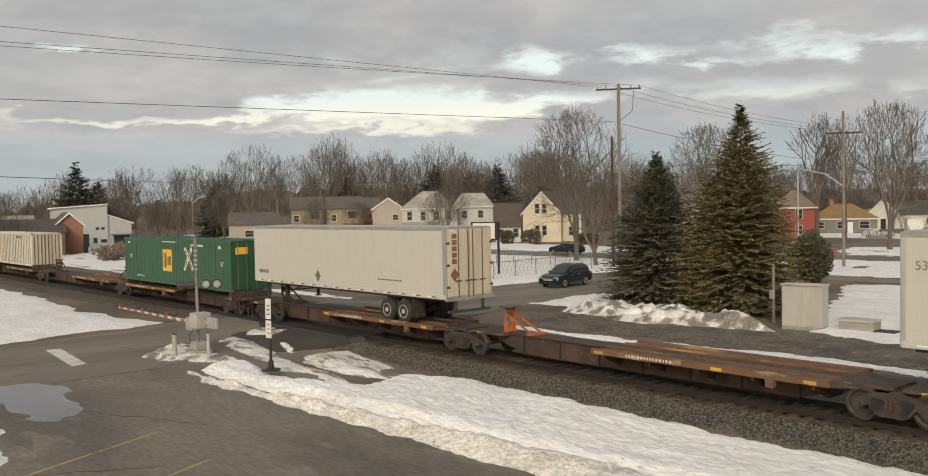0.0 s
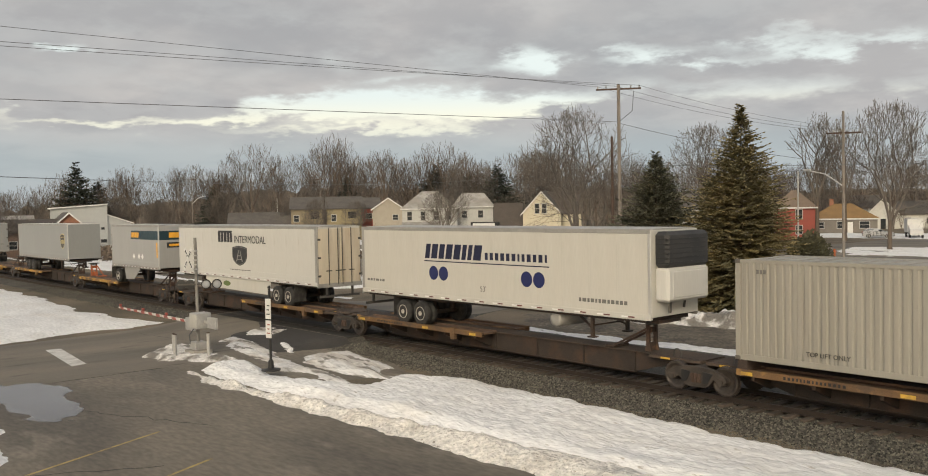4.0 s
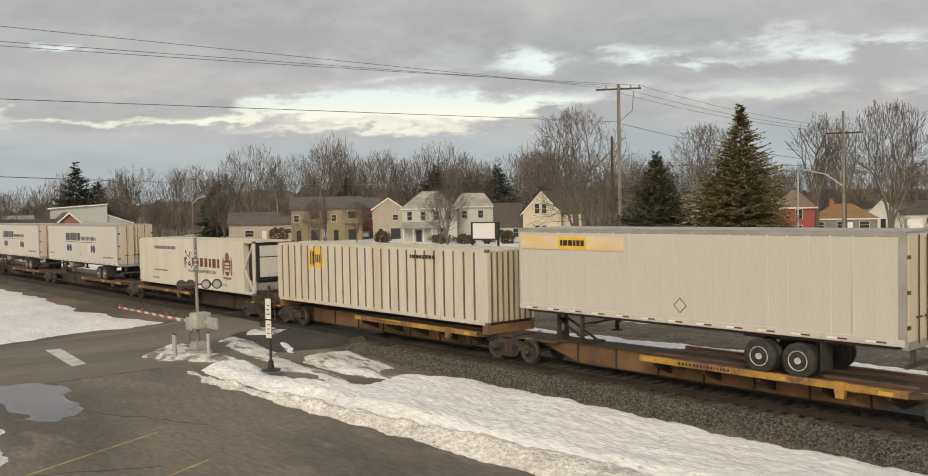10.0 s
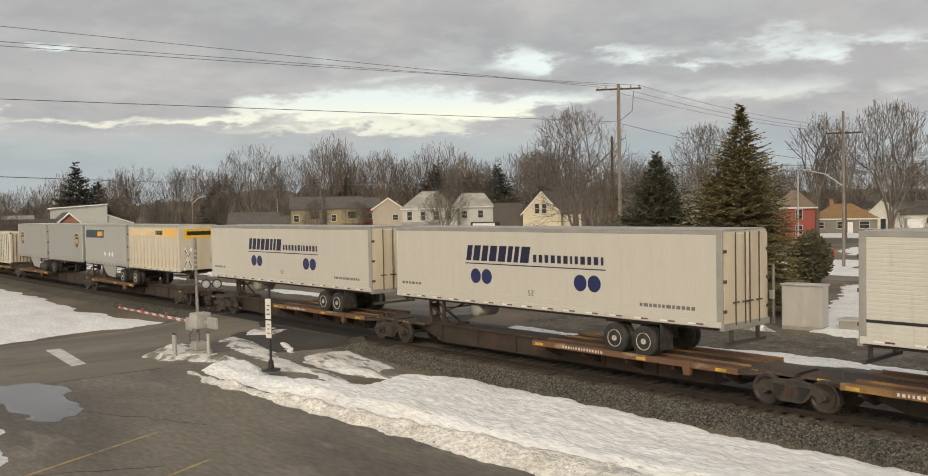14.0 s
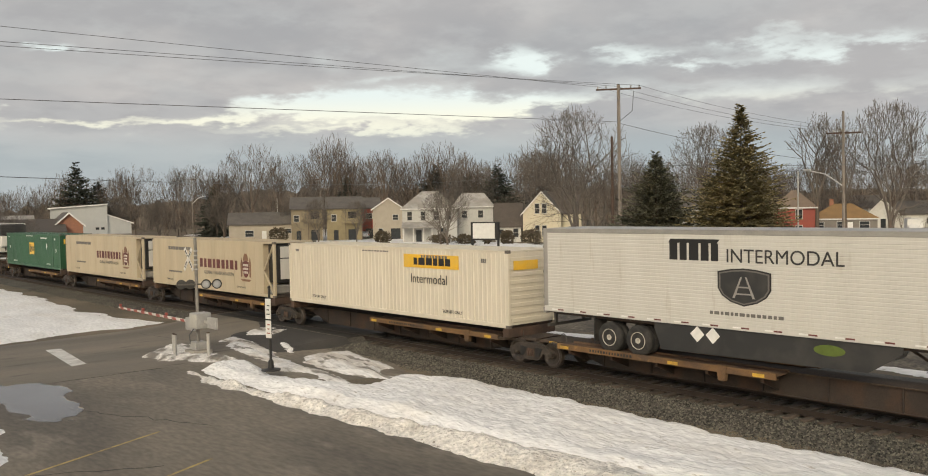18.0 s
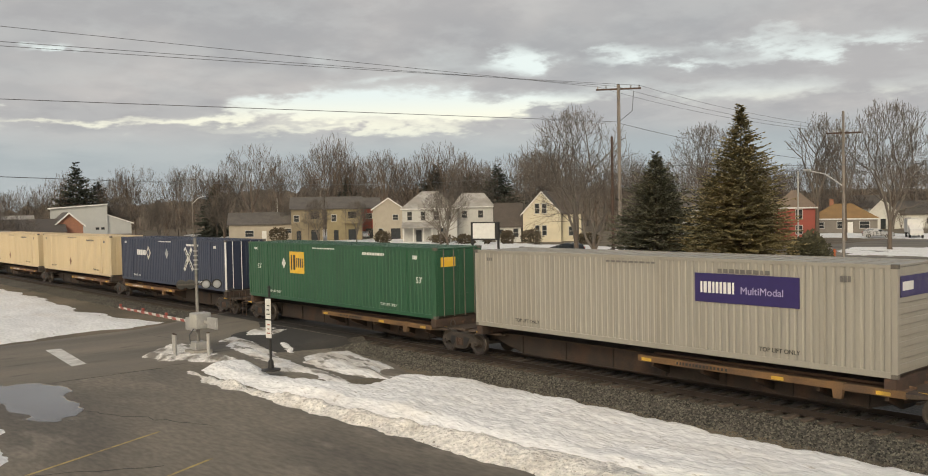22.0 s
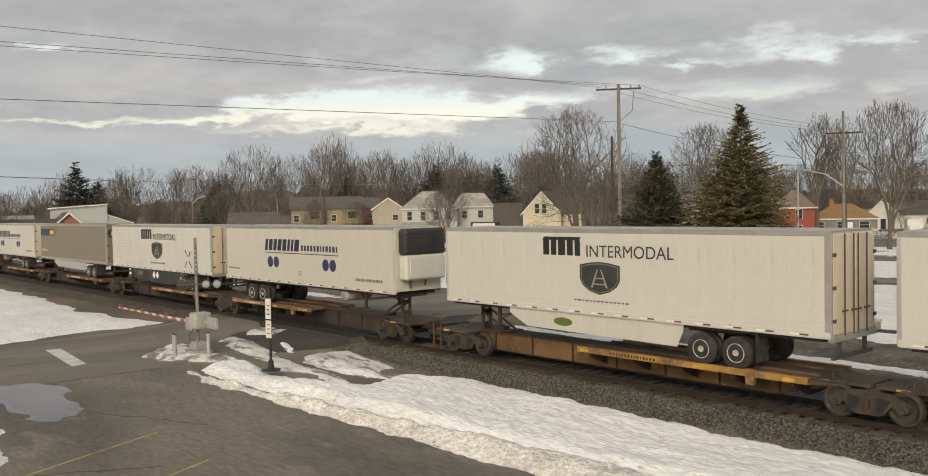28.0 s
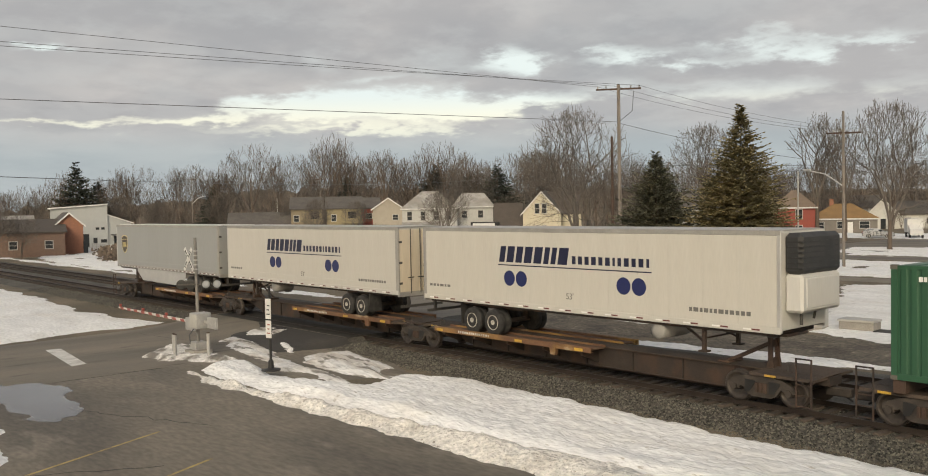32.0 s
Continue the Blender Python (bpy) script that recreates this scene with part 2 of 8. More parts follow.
mat("stripe_white", (0.62, 0.60, 0.56), 0.75, vary=0.15, scale=2, other=(0.25, 0.23, 0.2), amount=0.5, fine=0.15)
mat("stripe_yellow", (0.42, 0.31, 0.11), 0.75, vary=0.2, scale=3, other=(0.16, 0.13, 0.085), amount=0.8, fine=0.2)
# pale base colour paints in part of the sky's reflection on the water
mat("puddle", (0.115, 0.108, 0.108), 0.10, vary=0.3, scale=1.0, other=(0.05, 0.042, 0.034), amount=0.6)
mat("tar", (0.028, 0.025, 0.022), 0.7, vary=0.2, scale=2)
mat("car_black", (0.012, 0.016, 0.016), 0.22, vary=0.1, scale=2)
mat("car_silver", (0.40, 0.41, 0.42), 0.3, 0.5, vary=0.06)
mat("car_blue", (0.05, 0.075, 0.14), 0.3, 0.2, vary=0.08)
mat("car_glass", (0.02, 0.022, 0.024), 0.05, vary=0.1)
mat("lamp_glass", (0.30, 0.31, 0.32), 0.2, vary=0.15)
mat("red_white", (0.27, 0.065, 0.050), 0.55, vary=0.2, scale=4)
mat("fence_wire", (0.26, 0.25, 0.235), 0.6, 0.3, vary=0.1)
mat("snow_grey", (0.75, 0.715, 0.655), 0.85, vary=0.16, scale=1.6, bump=0.13, bscale=7, other=(0.48, 0.43, 0.365), amount=0.55, fine=0.2, edge=(0.48, 0.66), third=(0.22, 0.19, 0.15), tscale=9.0, tedge=(0.62, 0.70))
mat("snow_thin", (0.70, 0.685, 0.66), 0.8, vary=0.12, scale=1.2, bump=0.04, bscale=8, other=(0.45, 0.40, 0.34), amount=0.7, fine=0.15, edge=(0.46, 0.60), stretch=(0.3, 1.4, 1), third=(0.14, 0.12, 0.095), tscale=2.2, tedge=(0.54, 0.62))
mat("worn_sill", (0.150, 0.078, 0.042), 0.75, vary=0.25, scale=1.0, other=(0.40, 0.235, 0.065), amount=0.7, fine=0.2, edge=(0.52, 0.64), stretch=(0.5, 1, 1), third=(0.34, 0.26, 0.17), tscale=1.7, tedge=(0.60, 0.66))
mat("fresh_tar", (0.045, 0.041, 0.037), 0.8, vary=0.25, scale=0.6, bump=0.008, bscale=30, other=(0.075, 0.066, 0.055), amount=0.6, fine=0.3)
mat("roof_dark", (0.080, 0.066, 0.055), 0.9, vary=0.2, scale=0.8, fine=0.2)
mat("roof_tan", (0.20, 0.150, 0.112), 0.9, vary=0.15, scale=0.8, fine=0.15)
mat("paint_brown", (0.17, 0.150, 0.128), 0.7, vary=0.15, scale=1, fine=0.1)
mat("brick_dull", (0.150, 0.098, 0.074), 0.85, vary=0.2, scale=3, fine=0.2, bscale=20)



# ---- the cloud deck behind everything, which drifts slowly ----
def cloud_material():
    m = bpy.data.materials.new("clouds")
    m.use_nodes = True
    nt = m.node_tree
    n, k = nt.nodes, nt.links.new
    n.remove(n["Principled BSDF"])
    co = n.new("ShaderNodeTexCoord")
    un = n.new("ShaderNodeVectorMath")
    un.operation = "NORMALIZE"
    k(co.outputs["Object"], un.inputs[0])
    sep = n.new("ShaderNodeSeparateXYZ")
    k(un.outputs[0], sep.inputs[0])

    def calc(op, a, b=None, clamp=False):
        x = n.new("ShaderNodeMath")
        x.operation, x.use_clamp = op, clamp
        for i, v in enumerate((a, b)):
            if v is None:
                continue
            if isinstance(v, (int, float)):
                x.inputs[i].default_value = v
            else:
                k(v, x.inputs[i])
        return x.outputs[0]

    den = calc("ADD", sep.outputs[2], 0.20)          # a flat deck seen from below: it closes up towards the horizon
    comb = n.new("ShaderNodeCombineXYZ")
    k(calc("DIVIDE", sep.outputs[0], den), comb.inputs[0])
    k(calc("DIVIDE", sep.outputs[1], den), comb.inputs[1])

    def tex(scale, detail, seed, rough=0.55):
        t = n.new("ShaderNodeTexNoise")
        t.noise_dimensions = "4D"
        t.inputs["Scale"].default_value, t.inputs["Detail"].default_value, t.inputs["W"].default_value = scale, detail, seed
        t.inputs["Roughness"].default_value = rough
        k(comb.outputs[0], t.inputs["Vector"])
        return t.outputs[0]

    def ramp(src, lo, hi, a=0.0, c=1.0):
        r = n.new("ShaderNodeMapRange")
        r.interpolation_type = "SMOOTHSTEP"
        for i, v in enumerate((lo, hi, a, c)):
            r.inputs[i + 1].default_value = v
        k(src, r.inputs[0])
        return r.outputs[0]

    def mix(f, a, c):
        x = n.new("ShaderNodeMix")
        x.data_type = "RGBA"
        for sock, v in ((x.inputs[0], f), (x.inputs[6], a), (x.inputs[7], c)):
            if isinstance(v, tuple):
                sock.default_value = (*v, 1)
            elif isinstance(v, (int, float)):
                sock.default_value = v
            else:
                k(v, sock)
        return x.outputs[2]

    big, mid, soft, fine = tex(0.7, 5.0, 8.6), tex(1.5, 8.0, 7.7, 0.58), tex(0.8, 4.0, 2.4), tex(4.2, 7.0, 3.1, 0.58)
    grey = mix(ramp(soft, 0.36, 0.62), (0.30, 0.312, 0.345), (0.43, 0.418, 0.435))
    grey = mix(calc("MULTIPLY", ramp(mid, 0.42, 0.58), 0.6), grey, (0.285, 0.29, 0.322))
    grey = mix(calc("MULTIPLY", ramp(fine, 0.44, 0.60), 0.2), grey, (0.47, 0.485, 0.51))
    # the compass way, west positive, and the height over the horizon, both ruffled by the cloud's own billows
    way = calc("ARCTAN2", calc("MULTIPLY", sep.outputs[0], -1.0), sep.outputs[1])
    ruffle = calc("ADD", calc("SUBTRACT", mid, 0.5), calc("MULTIPLY", calc("SUBTRACT", fine, 0.5), 0.7))
    low_way = calc("ADD", way, calc("MULTIPLY", ruffle, 0.35))
    high = calc("ADD", sep.outputs[2], calc("MULTIPLY", ruffle, 0.085))
    gap = calc("MULTIPLY", ramp(big, 0.52, 0.66), 0.22)
    # breaks in the deck: degrees west of north, height, half width, half height, weight
    for deg, up, wide, tall, weight in ((57, 0.110, 4.2, 0.010, 0.75), (50.5, 0.102, 4.5, 0.012, 0.8), (44, 0.108, 3.5, 0.011, 0.65), (64, 0.100, 4.5, 0.006, 0.6), (72, 0.095, 4.0, 0.005, 0.5), (55, 0.084, 8.0, 0.005, 0.5),
                                        (52, 0.132, 3.0, 0.009, 0.35), (44.5, 0.160, 2.2, 0.010, 0.7), (36.5, 0.155, 2.4, 0.009, 0.6), (30, 0.163, 2.6, 0.010, 0.55), (25.5, 0.172, 2.2, 0.008, 0.4), (70.7, 0.158, 0.9, 0.006, 0.5), (38, 0.115, 6.0, 0.012, 0.3), (28, 0.12, 5.0, 0.016, 0.3)):
        u = calc("DIVIDE", calc("SUBTRACT", low_way, math.radians(deg)), math.radians(wide))
        w = calc("DIVIDE", calc("SUBTRACT", high, up), tall)
        spread = calc("ADD", calc("MULTIPLY", u, u), calc("MULTIPLY", w, w))
        gap = calc("ADD", gap, calc("MULTIPLY", calc("POWER", 2.718, calc("MULTIPLY", spread, -0.7)), weight))
    wisps = ramp(calc("ADD", gap, calc("MULTIPLY", calc("SUBTRACT", fine, 0.5), 0.8)), 0.12, 0.75)
    bright = mix(ramp(sep.outputs[2], 0.092, 0.128), (0.74, 0.735, 0.65), (0.62, 0.69, 0.72))
    col = mix(wisps, grey, bright)
    low = ramp(sep.outputs[2], 0.100, 0.055)
    col = mix(calc("MULTIPLY", low, 0.62), col, (0.325, 0.385, 0.43))
    em = n.new("ShaderNodeEmission")
    k(ramp(way, 1.25, 0.40, 0.93, 0.97), em.inputs["Strength"])
    k(col, em.inputs["Color"])
    k(em.outputs[0], n["Material Output"].inputs["Surface"])
    return m


M["clouds"] = cloud_material()
SKY_R = 2200.0



# ---- mesh building ----
class Geo:
    """Collects vertices and faces of one part."""

    def __init__(self):
        self.v, self.f = [], []

    def add(self, verts, faces):
        o = len(self.v)
        self.v += [tuple(p) for p in verts]
        self.f += [tuple(i + o for i in f) for f in faces]
        return self

    def box(self, x0, x1, y0, y1, z0, z1, c=0.0):
        """A box, with its edges cut by c."""
        if c <= 0:
            v = [(x, y, z) for x in (x0, x1) for y in (y0, y1) for z in (z0, z1)]
            return self.add(v, [(0, 1, 3, 2), (4, 6, 7, 5), (0, 4, 5, 1), (2, 3, 7, 6), (0, 2, 6, 4), (1, 5, 7, 3)])
        bm = bmesh.new()
        bmesh.ops.create_cube(bm, size=1.0, matrix=Matrix.Translation(((x0 + x1) / 2, (y0 + y1) / 2, (z0 + z1) / 2))
                              @ Matrix.Diagonal((x1 - x0, y1 - y0, z1 - z0, 1)))
        bmesh.ops.bevel(bm, geom=bm.edges[:], offset=c, segments=1, affect="EDGES", profile=0.5)
        bm.verts.index_update()
        self.add([p.co for p in bm.verts], [[p.index for p in f.verts] for f in bm.faces])
        bm.free()
        return self

    def prism(self, outline, axis, a, b):
        """A closed outline of (u, w) pushed along an axis from a to b: axis 0 takes (y, z), 1 (x, z), 2 (x, y)."""
        n = len(outline)
        put = {0: lambda u, w, t: (t, u, w), 1: lambda u, w, t: (u, t, w), 2: lambda u, w, t: (u, w, t)}[axis]
        v = [put(u, w, a) for u, w in outline] + [put(u, w, b) for u, w in outline]
        f = [tuple(range(n))[::-1], tuple(range(n, 2 * n))] + [(i, (i + 1) % n, n + (i + 1) % n, n + i) for i in range(n)]
        return self.add(v, f)

    def tube(self, p, q, r0, r1=None, n=8, caps=True):
        """A round bar from p to q."""
        r1 = r0 if r1 is None else r1
        p, q = Vector(p), Vector(q)
        d = (q - p).normalized()
        a = d.orthogonal().normalized()
        b = d.cross(a)
        ring = [(math.cos(2 * math.pi * i / n), math.sin(2 * math.pi * i / n)) for i in range(n)]
        v = [p + (a * c + b * s) * r0 for c, s in ring] + [q + (a * c + b * s) * r1 for c, s in ring]
        f = [(i, (i + 1) % n, n + (i + 1) % n, n + i) for i in range(n)]
        if caps:
            f += [tuple(range(n))[::-1], tuple(range(n, 2 * n))]
        return self.add(v, f)

    def lathe(self, rows, centre, axis=1, n=20):
        """Rows of (radius, offset) turned about an axis through centre."""
        c = Vector(centre)
        v = []
        for r, t in rows:
            for i in range(n):
                a = 2 * math.pi * i / n
                p = {0: (t, r * math.cos(a), r * math.sin(a)), 1: (r * math.cos(a), t, r * math.sin(a)),
                     2: (r * math.cos(a), r * math.sin(a), t)}[axis]
                v.append(c + Vector(p))
        f = [(k * n + i, k * n + (i + 1) % n, (k + 1) * n + (i + 1) % n, (k + 1) * n + i) for k in range(len(rows) - 1) for i in range(n)]
        f += [tuple(range(n))[::-1], tuple(range((len(rows) - 1) * n, len(rows) * n))]
        return self.add(v, f)

    def beam(self, p, q, w, h):
        """A square bar from p to q."""
        p, q = Vector(p), Vector(q)
        d = (q - p).normalized()
        side = d.cross(Vector((0, 0, 1)))
        side = side.normalized() if side.length > 1e-4 else Vector((1, 0, 0))
        up = side.cross(d)
        v = [e + side * (w / 2 * a) + up * (h / 2 * b) for e in (p, q) for a, b in ((-1, -1), (1, -1), (1, 1), (-1, 1))]
        return self.add(v, [(3, 2, 1, 0), (4, 5, 6, 7), (0, 1, 5, 4), (1, 2, 6, 5), (2, 3, 7, 6), (3, 0, 4, 7)])

    def mesh(self, name, material, smooth=False):
        me = bpy.data.meshes.new(name)
        me.from_pydata(self.v, [], self.f)
        me.materials.append(M[material])
        bm = bmesh.new()
        bm.from_mesh(me)
        bmesh.ops.recalc_face_normals(bm, faces=bm.faces[:])
        bm.to_mesh(me)
        bm.free()
        if smooth:
            me.polygons.foreach_set("use_smooth", [True] * len(me.polygons))
        me.update()
        return me


def part(name, g, material, parent=None, label="", smooth=False, at=None):
    ob = new(name, g.mesh(name, material, smooth) if isinstance(g, Geo) else g)
    ob.parent = parent
    if at is not None:
        ob.matrix_basis = at
    if label:
        tagged(ob, label)
    return ob


def thing(name, m, label, category, group="", kind=""):
    ob = new(name)
    ob.empty_display_size = 0.3
    ob.matrix_basis = m
    return tagged(ob, label, category, group, kind)



# ---- the ground, the road and the railway ----
YC, RAIL = 24.5, 0.35          # the track's middle line and the height of its rails


def fast_mesh(name, verts, faces, material, smooth=False):
    """A mesh from arrays; faces all have the same number of corners."""
    me = bpy.data.meshes.new(name)
    verts, faces = np.asarray(verts, np.float32), np.asarray(faces, np.int32)
    c = faces.shape[1]
    me.vertices.add(len(verts))
    me.vertices.foreach_set("co", verts.ravel())
    me.loops.add(faces.size)
    me.loops.foreach_set("vertex_index", faces.ravel())
    me.polygons.add(len(faces))
    me.polygons.foreach_set("loop_start", np.arange(0, faces.size, c, dtype=np.int32))
    me.polygons.foreach_set("use_smooth", np.full(len(faces), smooth))
    me.materials.append(M[material])
    me.update(calc_edges=True)
    return me


def waves(seed, low, high, count=14):
    """A smooth random height over the plane, about -1 to 1."""
    r = np.random.RandomState(seed)
    k = np.exp(r.uniform(np.log(low), np.log(high), count))
    a = r.uniform(0, 2 * np.pi, count)
    f = r.uniform(0, 2 * np.pi, count)
    return lambda x, y: sum(np.sin(k[i] * (x * np.cos(a[i]) + y * np.sin(a[i])) + f[i]) for i in range(count)) / np.sqrt(count) / 1.2


def inside(x, y, outline):
    """How far points lie inside an outline (negative outside)."""
    best, odd = np.full(x.shape, 1e9), np.zeros(x.shape, bool)
    n = len(outline)
    for i in range(n):
        (ax, ay), (bx, by) = outline[i], outline[(i + 1) % n]
        dx, dy = bx - ax, by - ay
        t = np.clip(((x - ax) * dx + (y - ay) * dy) / (dx * dx + dy * dy), 0, 1)
        best = np.minimum(best, np.hypot(x - ax - t * dx, y - ay - t * dy))
        cross = (ay > y) != (by > y)
        with np.errstate(divide="ignore", invalid="ignore"):
            odd ^= cross & (x < (bx - ax) * (y - ay) / (by - ay + 1e-12) + ax)
    return np.where(odd, best, -best)


def patch(name, outline, height, edge, cell, seed, material, label, category, base=0.0, rag=0.5, lump=0.25, holes=0.0, kind="structure"):
    """A heap or layer with a ragged outline: it rises from its edge to a lumpy top."""
    xs = np.arange(min(p[0] for p in outline) - 1.5, max(p[0] for p in outline) + 1.5, cell)
    ys = np.arange(min(p[1] for p in outline) - 1.5, max(p[1] for p in outline) + 1.5, cell)
    x, y = np.meshgrid(xs, ys)
    d = inside(x, y, outline) + rag * waves(seed, 0.4, 4.0)(x, y) + rag * 0.35 * waves(seed + 9, 3, 14)(x, y)
    if holes:
        d = np.minimum(d, (waves(seed + 3, 0.5, 2.5)(x, y) + 1.35 - holes) * 1.2)
    u = np.clip(d / edge, 0, 1)
    z = (base(x, y) if callable(base) else base) + height * u * u * (3 - 2 * u) * (1 + lump * waves(seed + 1, 0.5, 3)(x, y) + lump * 0.5 * waves(seed + 2, 3, 12)(x, y) + lump * (0.3 if cell < 0.13 else 0.0) * waves(seed + 5, 12, 26, 20)(x, y)) - 0.03 * (d < 0)
    keep = np.maximum.reduce([d[:-1, :-1], d[1:, :-1], d[:-1, 1:], d[1:, 1:]]) > 0
    idx = np.arange(x.size).reshape(x.shape)
    f = np.stack([idx[:-1, :-1], idx[:-1, 1:], idx[1:, 1:], idx[1:, :-1]], -1)[keep]
    used, f = np.unique(f, return_inverse=True)
    v = np.stack([x, y, z], -1).reshape(-1, 3)[used]
    ob = new(name, fast_mesh(name, v, f.reshape(-1, 4), material, True))
    return tagged(ob, label, category, kind=kind)


def sheet(name, material, x0, x1, y0, y1, z, label, category, nx=2, ny=2):
    g = Geo()
    xs, ys = np.linspace(x0, x1, nx), np.linspace(y0, y1, ny)
    g.add([(x, y, z) for y in ys for x in xs], [(j * nx + i, j * nx + i + 1, (j + 1) * nx + i + 1, (j + 1) * nx + i) for j in range(ny - 1) for i in range(nx - 1)])
    return tagged(part(name, g, material), label, category, kind="structure")


sheet("ground", "soil", -3000, 3000, -1500, 3000, 0.0, "brown winter soil and dead grass", "ground", 60, 60)

# stone bed for two tracks
g = Geo().prism([(YC - 4.3, -0.1), (YC - 1.75, 0.11), (YC + 6.2, 0.11), (YC + 9.0, -0.1)], 0, -1150, 1000)
tagged(part("ballast_bed", g, "ballast"), "grey crushed stone bed under the railway tracks", "ballast", kind="structure")
TRACKS = (YC, YC + 4.35)
RAILS = []
for yc in TRACKS:
    for side in (-0.76, 0.76):
        y = yc + side
        g = Geo().box(-1150, 1000, y - 0.037, y + 0.037, RAIL - 0.04, RAIL)
        g.box(-1150, 1000, y - 0.009, y + 0.009, RAIL - 0.15, RAIL - 0.04).box(-1150, 1000, y - 0.07, y + 0.07, RAIL - 0.17, RAIL - 0.15)
        tagged(part("rail", g, "rail"), "worn steel rail on wooden ties", "rail", "rails of the tracks", "structure")
# gravel apron behind the tracks
patch("gravel_apron", [(-33, 33), (30, 33), (30, 40.5), (-8, 40), (-22, 39.3), (-34.5, 40.5), (-36, 36)], 0.05, 0.5, 0.4, 31, "gravel", "grey-brown gravel strip behind the railway", "gravel", lump=0.3)

# the road, which humps over the tracks
LEFT = [(-45.0, -120), (-46.3, 8), (-47.6, 18), (-48.5, 24), (-49.5, 40), (-51.5, 56), (-55, 92)]
RIGHT = [(-35.0, -120), (-35.0, 12), (-35.2, 18), (-34.6, 24), (-38.8, 36), (-41.8, 50), (-46, 92)]


def edge_x(line, y):
    return float(np.interp(y, [p[1] for p in line], [p[0] for p in line]))


def hump(y):
    """The road's height: level with the rails over both tracks."""
    a, b = YC - 1.7, YC + 6.2
    d = a - y if y < a else (y - b if y > b else 0.0)
    u = max(0.0, 1 - d / 5.0)
    return 0.02 + (RAIL - 0.035) * u * u * (3 - 2 * u)


g = Geo()
ys = [-120, -60, -20, 0] + [4 + 0.5 * i for i in range(90)] + [50, 55, 60, 70, 80, 92]
nx = 12
for y in ys:
    a, b = edge_x(LEFT, y), edge_x(RIGHT, y)
    for i in range(nx):
        if i in (0, nx - 1):             # the hump's banks
            out = 0.1 + 2.2 * (hump(y) - 0.02)
            g.v.append((a - out if i == 0 else b + out, y, -0.05))
        else:
            g.v.append((a + (b - a) * (i - 1) / (nx - 3), y, hump(y)))
g.f = [(j * nx + i, j * nx + i + 1, (j + 1) * nx + i + 1, (j + 1) * nx + i) for j in range(len(ys) - 1) for i in range(nx - 2)]
bank = Geo().add([g.v[j * nx + i] for j in range(len(ys)) for i in (nx - 2, nx - 1)], [(2 * j, 2 * j + 1, 2 * j + 3, 2 * j + 2) for j in range(len(ys) - 1)])
tagged(part("road_bank", bank, "ballast"), "stony bank along the raised road", "road", kind="structure")
tagged(part("road", g, "asphalt"), "patched grey-brown asphalt road over the railway crossing", "road", kind="structure")
sheet("parking_lot", "lot", -35.0, 90, -90, 14.9, 0.015, "worn brown-grey asphalt lot with yellow stripes", "parking lot", 30, 30)
patch("road_shoulder", [(-35.2, 14), (-33, 14.5), (-28, 17), (-26, 20.3), (-30, 21.8), (-34.8, 22.5), (-35.6, 18)], 0.03, 0.4, 0.25, 33, "lot", "muddy asphalt shoulder beside the crossing", "road", rag=0.2)
g = Geo()
ys2 = [18.6 + 0.3 * i for i in range(15)]
for y in ys2:
    for i in range(8):
        u = i / 6
        x0 = -42.5 + 0.6 * math.sin(y * 2.1) + (22.8 - y) * 0.9
        e = edge_x(RIGHT, y)
        if i < 7:
            g.v.append((x0 + (e - x0) * u, y, hump(y) + 0.006))
        else:
            g.v.append((e + 0.2 + 2.2 * (hump(y) - 0.02), y, -0.02))
g.f = [(j * 8 + i, j * 8 + i + 1, (j + 1) * 8 + i + 1, (j + 1) * 8 + i) for j in range(len(ys2) - 1) for i in range(7)]
tagged(part("asphalt_patch", g, "fresh_tar"), "dark newer asphalt patch before the rails", "road", kind="structure")
# dark rubber and asphalt panels between the rails
for yc in TRACKS:
    for y0, y1 in ((yc - 1.6, yc - 0.82), (yc - 0.69, yc + 0.69), (yc + 0.82, yc + 1.6)):
        for i in range(6):
            a = -48.2 + i * 2.27
            tagged(part("crossing_panel", Geo().box(a + 0.01, a + 2.25, y0, y1, 0.2, RAIL - 0.004, 0.008), "tar"), "dark worn crossing panel between the rails", "crossing panel", "panels of the crossing", "structure")
sheet("street_near", "asphalt", -42, 200, 67.2, 70.6, 0.02, "grey asphalt side street", "road", 20, 2)
sheet("street_far", "asphalt", -400, -52, 80, 86.5, 0.02, "grey asphalt street before the houses", "road", 20, 2)
sheet("far_lot", "lot", -60, 40, 92, 142, 0.02, "wide grey asphalt lot before the houses", "parking lot", 10, 6)

# ---- old snow ----
def on_road(x, y):
    """The height of the road's hump, and of the ground beside it."""
    side = np.interp(y, [p[1] for p in RIGHT], [p[0] for p in RIGHT])
    return np.where(x < side + 0.3, np.vectorize(hump)(y) + 0.012, 0.035)


